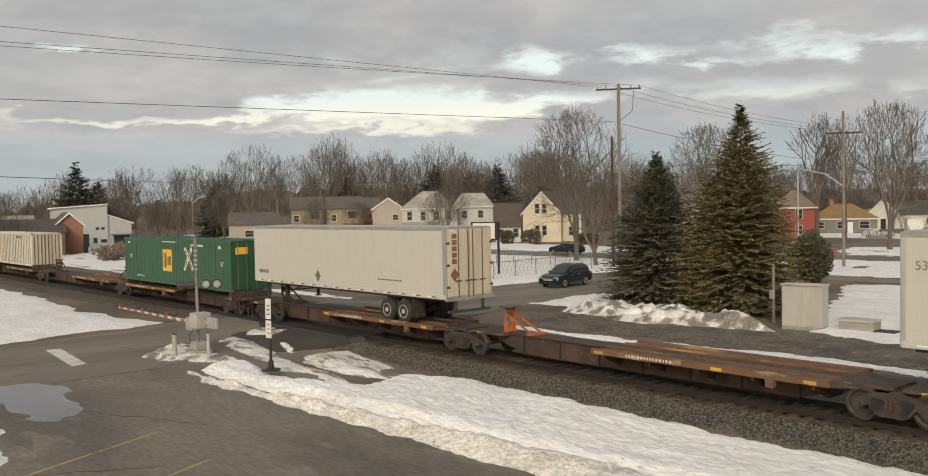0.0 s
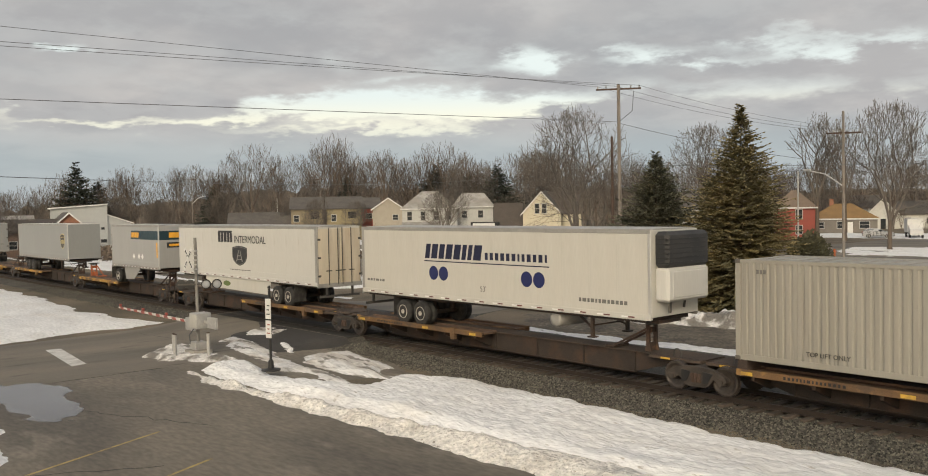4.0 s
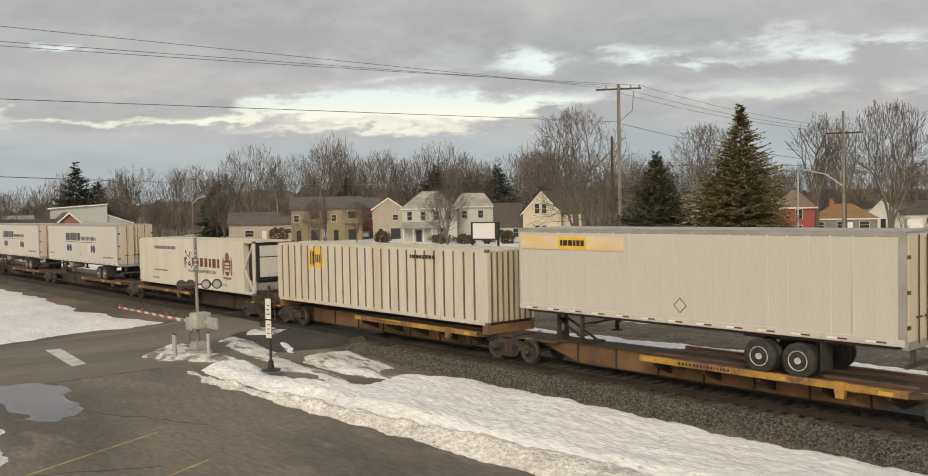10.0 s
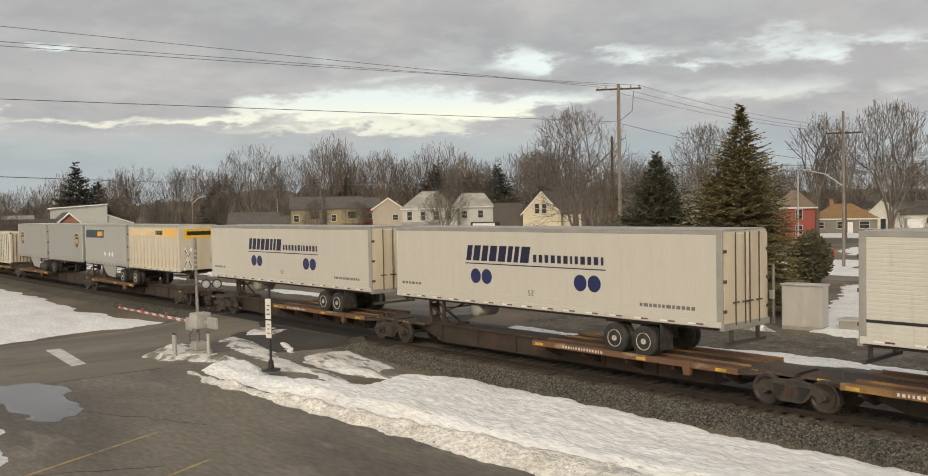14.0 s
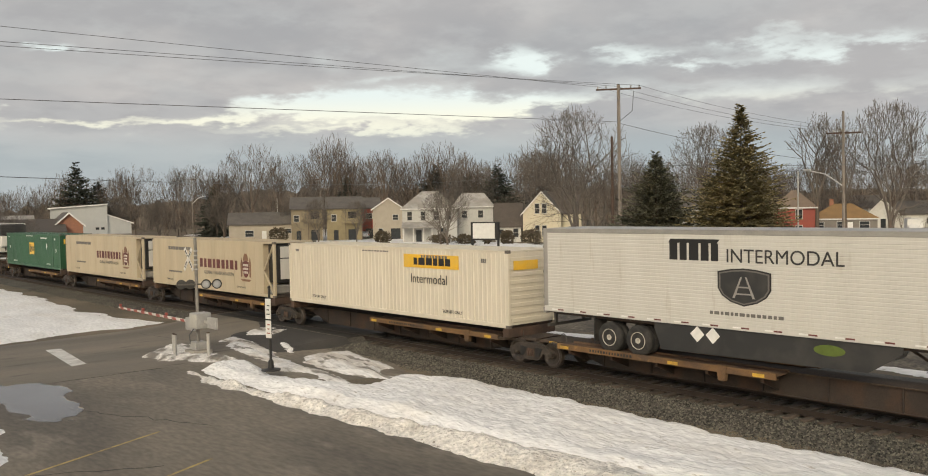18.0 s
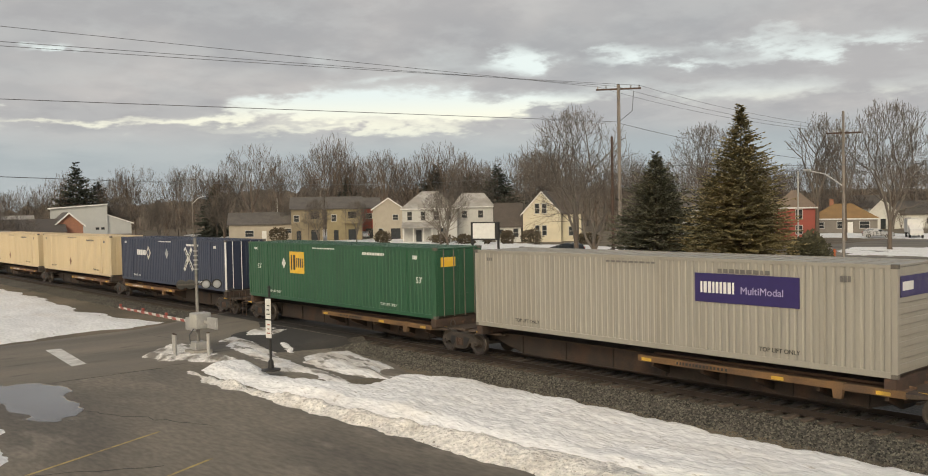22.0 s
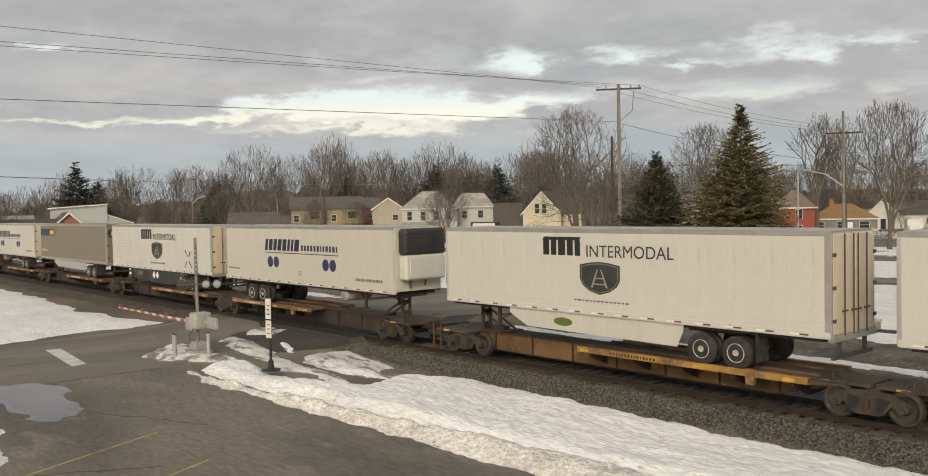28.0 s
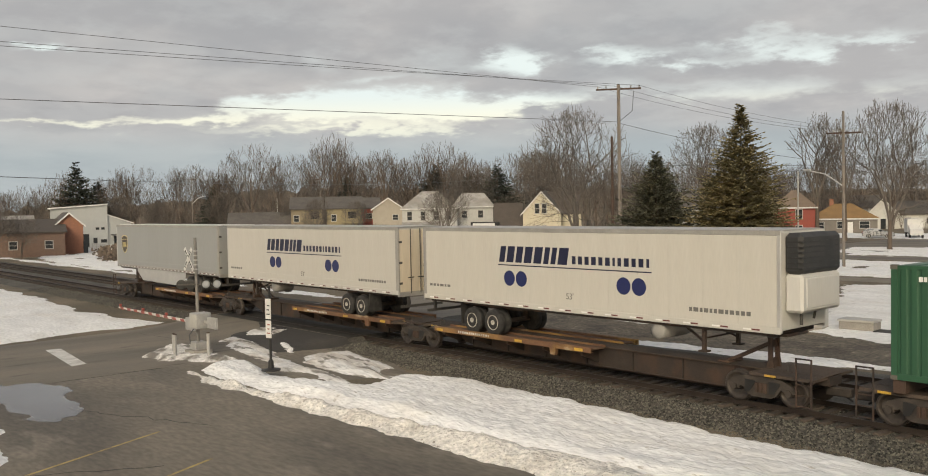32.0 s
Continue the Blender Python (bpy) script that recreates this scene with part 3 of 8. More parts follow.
SNOW = "dirty old snow with a ragged melting edge"
patch("snow_bank", [(-33.3, 15.1), (-31.0, 14.9), (-26.4, 15.0), (-18.6, 15.7), (0, 16.6), (30, 16.6), (30, 20.9), (-7.7, 20.75), (-15, 20.75), (-20.5, 20.8), (-23.5, 20.8), (-25.6, 20.2), (-26.3, 19.3), (-25.9, 18.4), (-25.6, 17.7), (-26.5, 17.0), (-28.6, 16.7), (-30.2, 16.5), (-32.3, 17.1), (-33.3, 16.8)],
      0.30, 0.7, 0.10, 1, "snow", SNOW, "snow", rag=0.16, lump=0.22)
patch("snow_ridge", [(-33.4, 14.7), (-31, 14.1), (-28.4, 14.2), (-23.3, 14.3), (-18.6, 14.4), (-14.4, 14.6), (0, 14.8), (30, 14.9), (30, 16.9), (0, 16.8), (-14.3, 16.6), (-17.1, 16.2), (-20.2, 15.7), (-23.8, 15.3), (-27.5, 15.0), (-30.7, 14.9)],
      0.34, 0.75, 0.10, 51, "snow_grey", "grey plowed snow ridge along the lot", "snow", rag=0.18, lump=0.22)
patch("snow_bank", [(-31.9, 18.7), (-33.2, 19.8), (-32.8, 20.8), (-32.2, 21.6), (-31.0, 21.2), (-29.4, 20.9), (-28.3, 20.6), (-26.7, 20.0), (-26.2, 19.3), (-27.4, 18.9), (-28.8, 18.9), (-30.5, 18.7)], 0.13, 0.45, 0.08, 2, "snow_thin", SNOW, "snow", base=0.05, rag=0.16, lump=0.4, holes=0.35)
patch("snow_patch", [(-39.8, 19.1), (-40.0, 19.9), (-38.0, 19.9), (-35.5, 19.4), (-33.6, 19.0), (-31.6, 18.4), (-29.7, 18.4), (-27.5, 18.0), (-26.5, 17.8), (-27.7, 17.6), (-29.2, 17.1), (-30.9, 17.2), (-32.9, 17.8), (-35.1, 18.1), (-37.1, 18.4)], 0.09, 0.35, 0.08, 62, "snow_thin", SNOW, "snow", base=on_road, rag=0.14, lump=0.4, holes=0.45)
patch("snow_patch", [(-36.7, 20.3), (-36.3, 20.7), (-34.2, 20.0), (-34.3, 19.6)], 0.05, 0.2, 0.08, 63, "snow_thin", SNOW, "snow", base=on_road, rag=0.12, holes=0.2)
patch("snow_patch", [(-38.2, 14.7), (-39.8, 16.0), (-40.4, 17.0), (-40.0, 17.9), (-38.8, 18.1), (-37.0, 17.7), (-34.3, 17.3), (-34.4, 16.5), (-34.9, 15.7), (-36.0, 15.6), (-36.7, 14.9)], 0.17, 0.6, 0.08, 3, "snow_dirty", "dirty snow round the crossing signal", "snow", rag=0.25, lump=0.4, holes=0.3)
patch("snow_patch", [(-40.8, 21.0), (-41.2, 22.0), (-39.3, 22.6), (-38.4, 21.3), (-39.7, 20.6)], 0.05, 0.3, 0.08, 4, "snow_thin", SNOW, "snow", base=on_road, rag=0.15, holes=0.2)
patch("snow_field", [(-47.4, 10.6), (-49.6, 20.2), (-54, 19.3), (-61, 19.4), (-70, 20.0), (-120, 20.1), (-200, 20.1), (-200, -20), (-60, -20)], 0.16, 1.2, 0.55, 6, "snow", "wide old snow field beside the railway", "snow", rag=0.35, lump=0.15)
patch("snow_patch", [(-34.0, 6.8), (-31.8, 7.1), (-28.3, 6.7), (-25.8, 6.2), (-24.0, 5.6), (-22.8, 4.9), (-22, 3), (-33, 3)], 0.22, 0.8, 0.15, 7, "snow", SNOW, "snow", rag=0.3)
patch("snow_patch", [(-40.2, 40.2), (-41.4, 50.8), (-37, 49.5), (-33.5, 45), (-34, 41.5)], 0.12, 0.8, 0.2, 8, "snow", SNOW, "snow", rag=0.5)
patch("snow_field", [(-53.2, 44.2), (-50.6, 46.2), (-53, 64.5), (-56, 70), (-60, 78.5), (-120, 78.5), (-160, 78), (-150, 60), (-120, 40), (-90, 38), (-60, 38.5)], 0.15, 1.0, 0.5, 9, "snow", "old snow field behind a wire fence", "snow", rag=0.6, holes=0.12)
patch("snow_pile", [(-36.2, 39.0), (-33, 38.0), (-29.8, 37.4), (-25.6, 37.8), (-22.4, 39.2), (-24.5, 41.2), (-29, 41.6), (-34.5, 42)], 0.50, 1.1, 0.12, 10, "snow_dirty", "plowed piles of dirty snow below the spruces", "snow pile", rag=0.35, lump=0.38, holes=0.12)
patch("snow_field", [(-21.2, 40.2), (-15, 38.4), (40, 38.8), (40, 66), (-25, 65.8), (-31, 64.2), (-25, 50)], 0.13, 0.9, 0.4, 11, "snow", "old snow field behind the railway", "snow", rag=0.35, lump=0.2)
patch("snow_field", [(-42.5, 72), (30, 72), (30, 90), (-50, 90)], 0.13, 0.9, 0.5, 12, "snow", "old snow between two streets", "snow", rag=0.6, holes=0.15)
patch("snow_field", [(-125, 36), (-100, 35), (-92, 37), (-110, 52), (-160, 62), (-170, 45)], 0.1, 0.9, 0.5, 13, "snow", "thin snow strip beside the railway", "snow", rag=0.6, holes=0.2)
patch("snow_strip", [(-33, 31.4), (-26, 31.2), (-18, 32.2), (-14, 32.6), (20, 32.6), (20, 33.8), (-14, 33.7), (-20, 33.2), (-27, 32.2), (-33, 32.3)], 0.10, 0.35, 0.12, 66, "snow", "thin snow strip behind the second track", "snow", base=0.04, rag=0.25, holes=0.3)
patch("snow_strip", [(-400, 34.2), (-52, 34.2), (-52, 35.4), (-400, 35.8)], 0.08, 0.5, 0.4, 16, "snow", "thin snow strip along the railway", "snow", rag=0.4)
patch("snow_field", [(-230, 100), (-160, 90), (-128, 88), (-60, 89), (-60, 100), (-110, 104), (-150, 118), (-240, 150)], 0.12, 1.0, 0.8, 14, "snow", "snow-covered lawns before the houses", "snow", rag=1.2, holes=0.25)
patch("snow_field", [(-110, 143), (40, 143), (40, 175), (-110, 158)], 0.12, 1.0, 0.8, 15, "snow", "snow-covered lawns before far houses", "snow", rag=1.2, holes=0.25)

patch("snow_field", [(-41, 98), (-47, 100), (-52, 106), (-54, 114), (-46, 118), (-36, 116), (-20, 112), (30, 112), (30, 97)], 0.10, 0.9, 0.5, 65, "snow", "old snow on the edge of a wide lot", "snow", base=0.02, rag=1.0, holes=0.3)

# ---- marks on the asphalt ----
tagged(part("stop_line", Geo().prism([(-43.7, 12.3), (-43.6, 12.95), (-38.4, 12.4), (-38.2, 11.75)], 2, 0.021, 0.027), "stripe_white"), "worn white stop line on the road", "road marking", kind="structure")
for a, b in (((-23.0, 5.9), (-24.9, 10.0)), ((-20.2, 7.7), (-21.2, 9.85)), ((-17.6, 7.0), (-18.0, 9.6))):
    tagged(part("bay_stripe", Geo().beam((*a, 0.018), (*b, 0.018), 0.09, 0.006), "stripe_yellow"), "faded yellow parking stripe", "road marking", "stripes of the lot", "structure")
patch("puddle", [(-36.6, 7.6), (-35.3, 9.4), (-33.3, 10.3), (-32.4, 9.6), (-30.2, 9.5), (-28.3, 8.5), (-29.5, 7.9), (-31.8, 7.6), (-34, 6.6)], 0.004, 0.1, 0.08, 21, "puddle", "shallow puddle of melt water on the asphalt", "puddle", base=0.02, rag=0.45, lump=0.0, holes=0.8)
for i, (x0, y0, x1, y1) in enumerate(((-35.0, 14.2, -35.1, 2), (-30, 9, -24.5, 11.4), (-46, 17.5, -37, 19), (-24, 4.2, -21.5, 8.6))):
    g, r = Geo(), random.Random(i)
    n = 14
    p = [(x0 + (x1 - x0) * k / n + r.uniform(-0.12, 0.12), y0 + (y1 - y0) * k / n + r.uniform(-0.12, 0.12)) for k in range(n + 1)]
    for a, b in zip(p, p[1:]):
        g.beam((*a, hump(a[1]) + 0.001), (*b, hump(b[1]) + 0.001), r.uniform(0.012, 0.035), 0.006)
    tagged(part("road_crack", g, "tar"), "tar-filled crack across the asphalt", "crack", kind="structure")



# ---- the train: spine cars with trailers and containers, in the train's order ----
# Rear end of each load at the start, metres along the track.
REAR = [-9.75, -43.92, -62.93, -101.56, -120.41, -139.61, -159.63, -171.37, -195.34, -217.8, -237.75, -255.68, -273.54, -290.65, -308.56,
        -327.35, -347.59, -366.42, -385.97, -406.24, -424.31, -437.38, -446.25, -455.48, -464.6, -483.63, -503.02, -521.03, -538.74,
        -556.58, -574.28, -593.7, -613.36, -631.98, -650.94, -669.23, -686.94, -704.77, -722.56, -741.19, -759.12, -777.0, -796.64,
        -814.58, -831.99, -849.76, -867.64, -886.84, -904.76, -922.06]
# How far the train has gone: seconds, metres.
RUN = [(0.0, 0.0), (1.0, 26.6), (2.0, 53.66), (3.0, 79.83), (5.5, 146.4), (6.0, 160.3), (7.0, 186.4), (8.0, 212.62), (9.0, 241.07), (10.0, 267.13),
       (11.0, 293.1), (12.0, 320.74), (13.0, 348.3), (14.0, 375.15), (14.5, 386.86), (16.5, 440.48), (17.0, 453.79), (18.0, 480.76), (19.0, 507.5),
       (20.0, 534.28), (21.0, 562.13), (22.0, 587.38), (23.0, 613.48), (24.0, 641.16), (25.0, 668.37), (25.5, 681.32), (27.5, 735.62), (28.0, 749.28),
       (29.0, 775.59), (30.0, 803.26), (31.0, 830.81), (32.0, 857.64)]
TRAIN = []                     # every thing that goes with the train
DECK, BOX0, BOX1, VAN0, VAN1 = 1.31, 1.66, 4.60, 2.50, 5.47
SIDE = -1.3                    # the side that faces the road
LONG, PUP = 16.15, 8.5
TEXT = {}


def lettering(words, height, material):
    """The mesh of a line of words, its lower left corner at the origin, upright and facing -Y."""
    key = (words, height, material)
    if key not in TEXT:
        cu = bpy.data.curves.new("words", "FONT")
        cu.body, cu.size, cu.extrude = words, height * 1.38, 0.003
        ob = new("words", cu)
        me = bpy.data.meshes.new_from_object(ob.evaluated_get(bpy.context.evaluated_depsgraph_get()))
        bpy.data.objects.remove(ob)
        me.transform(Matrix.Rotation(radians(90), 4, "X"))
        me.materials.clear()
        me.materials.append(M[material])
        TEXT[key] = me
    return TEXT[key]


def words(text, parent, x, z, height, material, y=SIDE - 0.012):
    ob = new("lettering", lettering(text, height, material))
    ob.parent, ob.matrix_basis = parent, Matrix.Translation((x, y, z))
    return ob


def slab(g, x0, x1, z0, z1, y=SIDE, lean=0.0, t=0.007):
    """A thin flat mark on the side."""
    return g.prism([(x0, z0), (x1, z0), (x1 + lean, z1), (x0 + lean, z1)], 1, y - t, y + 0.001)


def bars(g, x0, x1, z0, z1, n, gap=0.25, lean=0.0, y=SIDE, seed=1):
    """A row of plain bars that stands for a line of writing."""
    rnd = random.Random(seed)
    w = [rnd.uniform(0.6, 1.3) for _ in range(n)]
    k = (x1 - x0) / (sum(w) + gap * (n - 1))
    x = x0
    for a in w:
        slab(g, x, x + a * k, z0, z1, y, lean)
        x += (a + gap) * k
    return g


def block_row(ob, x0, x1, z0, z1, n, gap, lean, material, seed, label, y=SIDE):
    """The same bars, each one a part."""
    rnd = random.Random(seed)
    w = [rnd.uniform(0.6, 1.3) for _ in range(n)]
    k = (x1 - x0) / (sum(w) + gap * (n - 1))
    x = x0
    for a in w:
        part("name_block", slab(Geo(), x, x + a * k, z0, z1, y, lean), material, ob, label)
        x += (a + gap) * k


def disc(g, x, z, r, y=SIDE):
    return g.lathe([(r, -0.007), (r, 0.001)], (x, y, z), 1, 24)


def shield(g, x, z, w, h, y=SIDE, t=0.007):
    """A shield's outline about its middle."""
    o = [(-0.5, 0.40), (-0.25, 0.47), (0, 0.5), (0.25, 0.47), (0.5, 0.40), (0.5, -0.05), (0.42, -0.24), (0.25, -0.40), (0, -0.5), (-0.25, -0.40), (-0.42, -0.24), (-0.5, -0.05)]
    return g.prism([(x + a * w, z + b * h) for a, b in o], 1, y - t, y + 0.001)


def parcel_mark(ob, x, z, w=1.05, h=1.28, y=SIDE):
    m = part("shield_mark", shield(Geo(), x, z, w, h, y), "pale_gold", ob, "gold rim of the shield mark")
    part("shield_field", shield(Geo(), x, z, w * 0.90, h * 0.91, y - 0.006), "brown_shield", m, "brown shield mark")
    g = Geo().prism([(x - w * .40, z + h * .20), (x - w * .1, z + h * .26), (x + w * .40, z + h * .25), (x + w * .40, z + h * .28), (x - w * .1, z + h * .29), (x - w * .40, z + h * .24)], 1, y - 0.018, y - 0.010)
    bars(g, x - w * .30, x + w * .30, z - h * .16, z + h * .10, 5, 0.8, y=y - 0.011)
    part("shield_writing", g, "pale_gold", m, "gold bars on the shield mark")


# ---- trailers ----
def van(name, length, nose, skin, label, walls="sheet", axles=2, rear_wheels=3.55, reefer=False, skirt=None, rim="rim_white", seam=1.22, stripe=True, skirt_low=1.72):
    """A highway trailer with its floor at 2.5 m; nose: the end, -1 or +1 along X, at which it is coupled."""
    ob = thing(name, Matrix.Identity(4), label, "trailer", "trailers on the train")
    X = (lambda u: u) if nose < 0 else (lambda u: length - u)

    def bx(g, u0, u1, *a, **k):
        return g.box(min(X(u0), X(u1)), max(X(u0), X(u1)), *a, **k)

    part("body", bx(Geo(), 0.03, length - 0.06, SIDE + 0.02, -SIDE - 0.02, VAN0 + 0.1, VAN1 - 0.05), skin, ob)
    if walls == "sheet" or walls == "post":
        n = max(3, round(length / seam))
        w = (length - 0.24) / n
        g = Geo().box(0.0012, w - 0.0012, SIDE, SIDE + 0.03, VAN0 + 0.2, VAN1 - 0.13, 0.0025)
        me = g.mesh("wall_panel", skin)
        for i in range(n):
            part("wall_panel", me, skin, ob, at=Matrix.Translation((0.12 + i * w, 0, 0)))
        if walls == "post":
            me = Geo().box(-0.03, 0.03, SIDE - 0.02, SIDE + 0.01, VAN0 + 0.2, VAN1 - 0.13, 0.006).mesh("side_post", skin)
            for i in range(1, n):
                part("side_post", me, skin, ob, at=Matrix.Translation((0.12 + i * w, 0, 0)))
    else:                                   # fine level ribs from end to end
        o = [(SIDE + 0.03, VAN0 + 0.2)]
        z, step = VAN0 + 0.2, 0.115
        while z + step < VAN1 - 0.13:
            o += [(SIDE + 0.004, z + 0.012), (SIDE + 0.004, z + step - 0.022), (SIDE + 0.012, z + step - 0.012), (SIDE + 0.012, z + step)]
            z += step
        o += [(SIDE + 0.03, z)]
        part("wall_panel", Geo().prism(o, 0, 0.12, length - 0.12), skin, ob)
        part("wall_cap", Geo().box(0.12, length - 0.12, SIDE + 0.004, SIDE + 0.03, z, VAN1 - 0.12), skin, ob)
    part("top_rail", Geo().box(0, length, SIDE - 0.012, SIDE + 0.05, VAN1 - 0.16, VAN1 - 0.01, 0.012), "alu_dull", ob, "dull metal roof rail")
    part("bottom_rail", Geo().box(0.02, length - 0.02, SIDE - 0.014, SIDE + 0.06, VAN0, VAN0 + 0.2, 0.012), skin if skin.startswith("w") else "alu_dull", ob, "floor rail with reflective dashes")
    if walls == "sheet" and reefer is False:
        part("scuff_rail", Geo().box(0.14, length - 0.14, SIDE - 0.008, SIDE + 0.01, VAN0 + 0.42, VAN0 + 0.47, 0.004), skin, ob, "narrow scuff rail")
    part("far_rail", Geo().box(0.02, length - 0.02, -SIDE - 0.05, -SIDE, VAN0, VAN0 + 0.2, 0.012), "alu_dull", ob)
    part("roof", Geo().prism([(SIDE + 0.02, VAN1 - 0.04), (SIDE + 0.3, VAN1), (-SIDE - 0.3, VAN1), (-SIDE - 0.02, VAN1 - 0.04)], 0, 0.02, length - 0.02), "roof_sheet" if skin.startswith("w") else "white_clean" if skin == "parcel_grey" else skin, ob, "thin sheet roof")
    part("nose_post", bx(Geo(), -0.015, 0.12, SIDE - 0.008, SIDE + 0.1, VAN0 + 0.02, VAN1 - 0.02, c=0.02), "alu", ob)
    part("rear_post", bx(Geo(), length - 0.2, length + 0.01, SIDE - 0.008, SIDE + 0.1, VAN0, VAN1 - 0.02, c=0.015), "alu_dull", ob)
    if stripe:
        for ink, u, text in (("mark_white", 0.4, "white reflective dashes on the floor rail"), ("wine", 0.68, "dark red reflective dashes on the floor rail")):
            g = Geo()
            while u < length - 0.5:
                slab(g, u, u + (0.26 if skin.startswith("w") else 0.15), VAN0 + 0.06, VAN0 + 0.105, SIDE - 0.013)
                u += 1.04 if skin.startswith("w") else 0.56
            tagged(part("reflective_strip", g, ink, ob, text), kind="stuff")
    # floor beams
    part("floor_frame", bx(Geo(), 0.3, length - 0.3, -1.15, 1.15, VAN0 - 0.10, VAN0 + 0.02), "dark_steel", ob)
    # rear doors
    for s in (-1, 1):
        d = part("rear_door", bx(Geo(), length - 0.04, length + 0.03, min(s * 0.02, s * 1.22), max(s * 0.02, s * 1.22), VAN0 + 0.12, VAN1 - 0.14, c=0.015), "door_worn" if skin.startswith("w") else skin, ob, "dirty rear door with rust streaks")
        for k in (0.13, 0.66):
            part("lock_rod", Geo().tube((X(length + 0.07), s * k, VAN0 + 0.05), (X(length + 0.07), s * k, VAN1 - 0.10), 0.02, n=6), "door_dark" if skin.startswith("w") else "alu_dull", d, "thin lock rod")
            part("rod_handle", bx(Geo(), length + 0.06, length + 0.09, s * k - 0.16, s * k + 0.16, VAN0 + 0.72, VAN0 + 0.77), "door_dark", d)
        for z in (VAN0 + 0.5, VAN0 + 1.4, VAN0 + 2.3):
            part("hinge", bx(Geo(), length + 0.02, length + 0.06, min(s * 1.12, s * 1.27), max(s * 1.12, s * 1.27), z - 0.05, z + 0.05), "door_dark", d)
    part("rear_sill", bx(Geo(), length - 0.1, length + 0.06, SIDE, -SIDE, VAN0 - 0.08, VAN0 + 0.12, c=0.01), "alu_dull", ob)
    g = bx(Geo(), length - 0.1, length, -1.15, 1.15, 1.92, 2.03)
    for s in (-0.75, 0.75):
        bx(g, length - 0.1, length, s - 0.05, s + 0.05, 1.98, VAN0)
    part("rear_bumper", g, "door_dark", ob, "dark underride bar")
    # running gear
    frame_u = length - rear_wheels
    g = bx(Geo(), frame_u - 1.5, frame_u + 1.5, -0.6, -0.45, 2.25, VAN0 - 0.05)
    bx(g, frame_u - 1.5, frame_u + 1.5, 0.45, 0.6, 2.25, VAN0 - 0.05)
    for s in (-0.6, 0.6) if axles == 2 else (0,):
        g.tube((X(frame_u + s), -0.8, 1.81), (X(frame_u + s), 0.8, 1.81), 0.09)
        bx(g, frame_u + s - 0.1, frame_u + s + 0.1, -0.58, -0.47, 1.8, 2.3)
        bx(g, frame_u + s - 0.1, frame_u + s + 0.1, 0.47, 0.58, 1.8, 2.3)
    part("wheel_frame", g, "dark_steel", ob)
    for s in (-0.6, 0.6) if axles == 2 else (0,):
        for y in (-1, 1):
            w = part("wheel", WHEEL_TYRE, "tyre", ob, "black road tyres, in a pair", at=Matrix.Translation((X(frame_u + s), y * 0.98, DECK + 0.505)))
            part("rim", WHEEL_RIM[rim], rim, w, "round steel rim", at=Matrix.Rotation(0 if y < 0 else math.pi, 4, "Z"))
            part("hub_ring", WHEEL_RIM["ring"], "ink", w, "black ring painted as the shade round the hub", at=Matrix.Rotation(0 if y < 0 else math.pi, 4, "Z"))
    g = bx(Geo(), frame_u + 1.25, frame_u + 1.28, -1.25, -0.6, 1.6, 2.5)
    part("mud_flap", g, "tyre", ob, "black rubber mud flap")
    # landing legs, folded up to the deck
    for y in (-0.95, 0.95):
        part("landing_leg", Geo().box(X(2.75) - 0.06, X(2.75) + 0.06, y - 0.06, y + 0.06, 1.72, VAN0, 0.01).box(X(2.75) - 0.14, X(2.75) + 0.14, y - 0.14, y + 0.14, 1.68, 1.73), "dark_steel", ob)
    part("leg_brace", Geo().beam((X(2.75), -0.9, 1.95), (X(3.9), -0.5, VAN0 - 0.05), 0.06, 0.06).beam((X(2.75), 0.9, 1.95), (X(3.9), 0.5, VAN0 - 0.05), 0.06, 0.06).beam((X(2.75), -0.95, 2.1), (X(2.75), 0.95, 2.1), 0.05, 0.05), "dark_steel", ob)
    part("kingpin_plate", bx(Geo(), 0.2, 1.6, -0.6, 0.6, VAN0 - 0.17, VAN0 - 0.08), "dark_steel", ob)
    if skirt:
        u0, u1 = 3.6, frame_u - 1.25
        xs = [(X(u0 + 0.9), skirt_low), (X(u1 - 0.25), skirt_low - 0.08), (X(u1), 2.3), (X(u1), VAN0 + 0.01), (X(u0), VAN0 + 0.01), (X(u0), 2.3)]
        part("side_skirt", Geo().prism(xs, 1, SIDE + 0.06, SIDE + 0.09), skirt, ob, "flat fairing under the floor")
    if reefer:
        u = part("cooling_unit", bx(Geo(), -0.56, -0.01, -1.12, 1.12, 3.12, 4.22, c=0.08), "white_clean", ob, "white rounded cooling unit on the nose")
        part("unit_cowl", bx(Geo(), -0.57, -0.01, -1.16, 1.16, 4.20, 5.38, c=0.12), "skirt_black", u, "black upper cowl of the cooling unit")
        g = Geo()
        for k in range(6):
            bx(g, -0.585, -0.12, -1.172, 0.9, 4.36 + k * 0.15, 4.40 + k * 0.15)
        part("grille_slat", g, "ink", u)
        part("unit_door", bx(Geo(), -0.58, -0.54, -0.9, 0.9, 3.25, 4.1, c=0.02), "white_clean", u)
        part("unit_hose", Geo().tube((X(-0.3), -0.7, 3.12), (X(-0.3), -0.7, 2.75), 0.05, n=8).tube((X(-0.25), 0.2, 3.12), (X(-0.2), 0.2, 2.85), 0.04, n=8), "door_dark", u)
        part("fuel_tank", Geo().lathe([(0.2, -0.75), (0.29, -0.7), (0.29, 0.7), (0.2, 0.75)], (X(4.4), -0.35, 2.2), 1, 18), "alu_dull", ob, "round metal fuel tank", True)
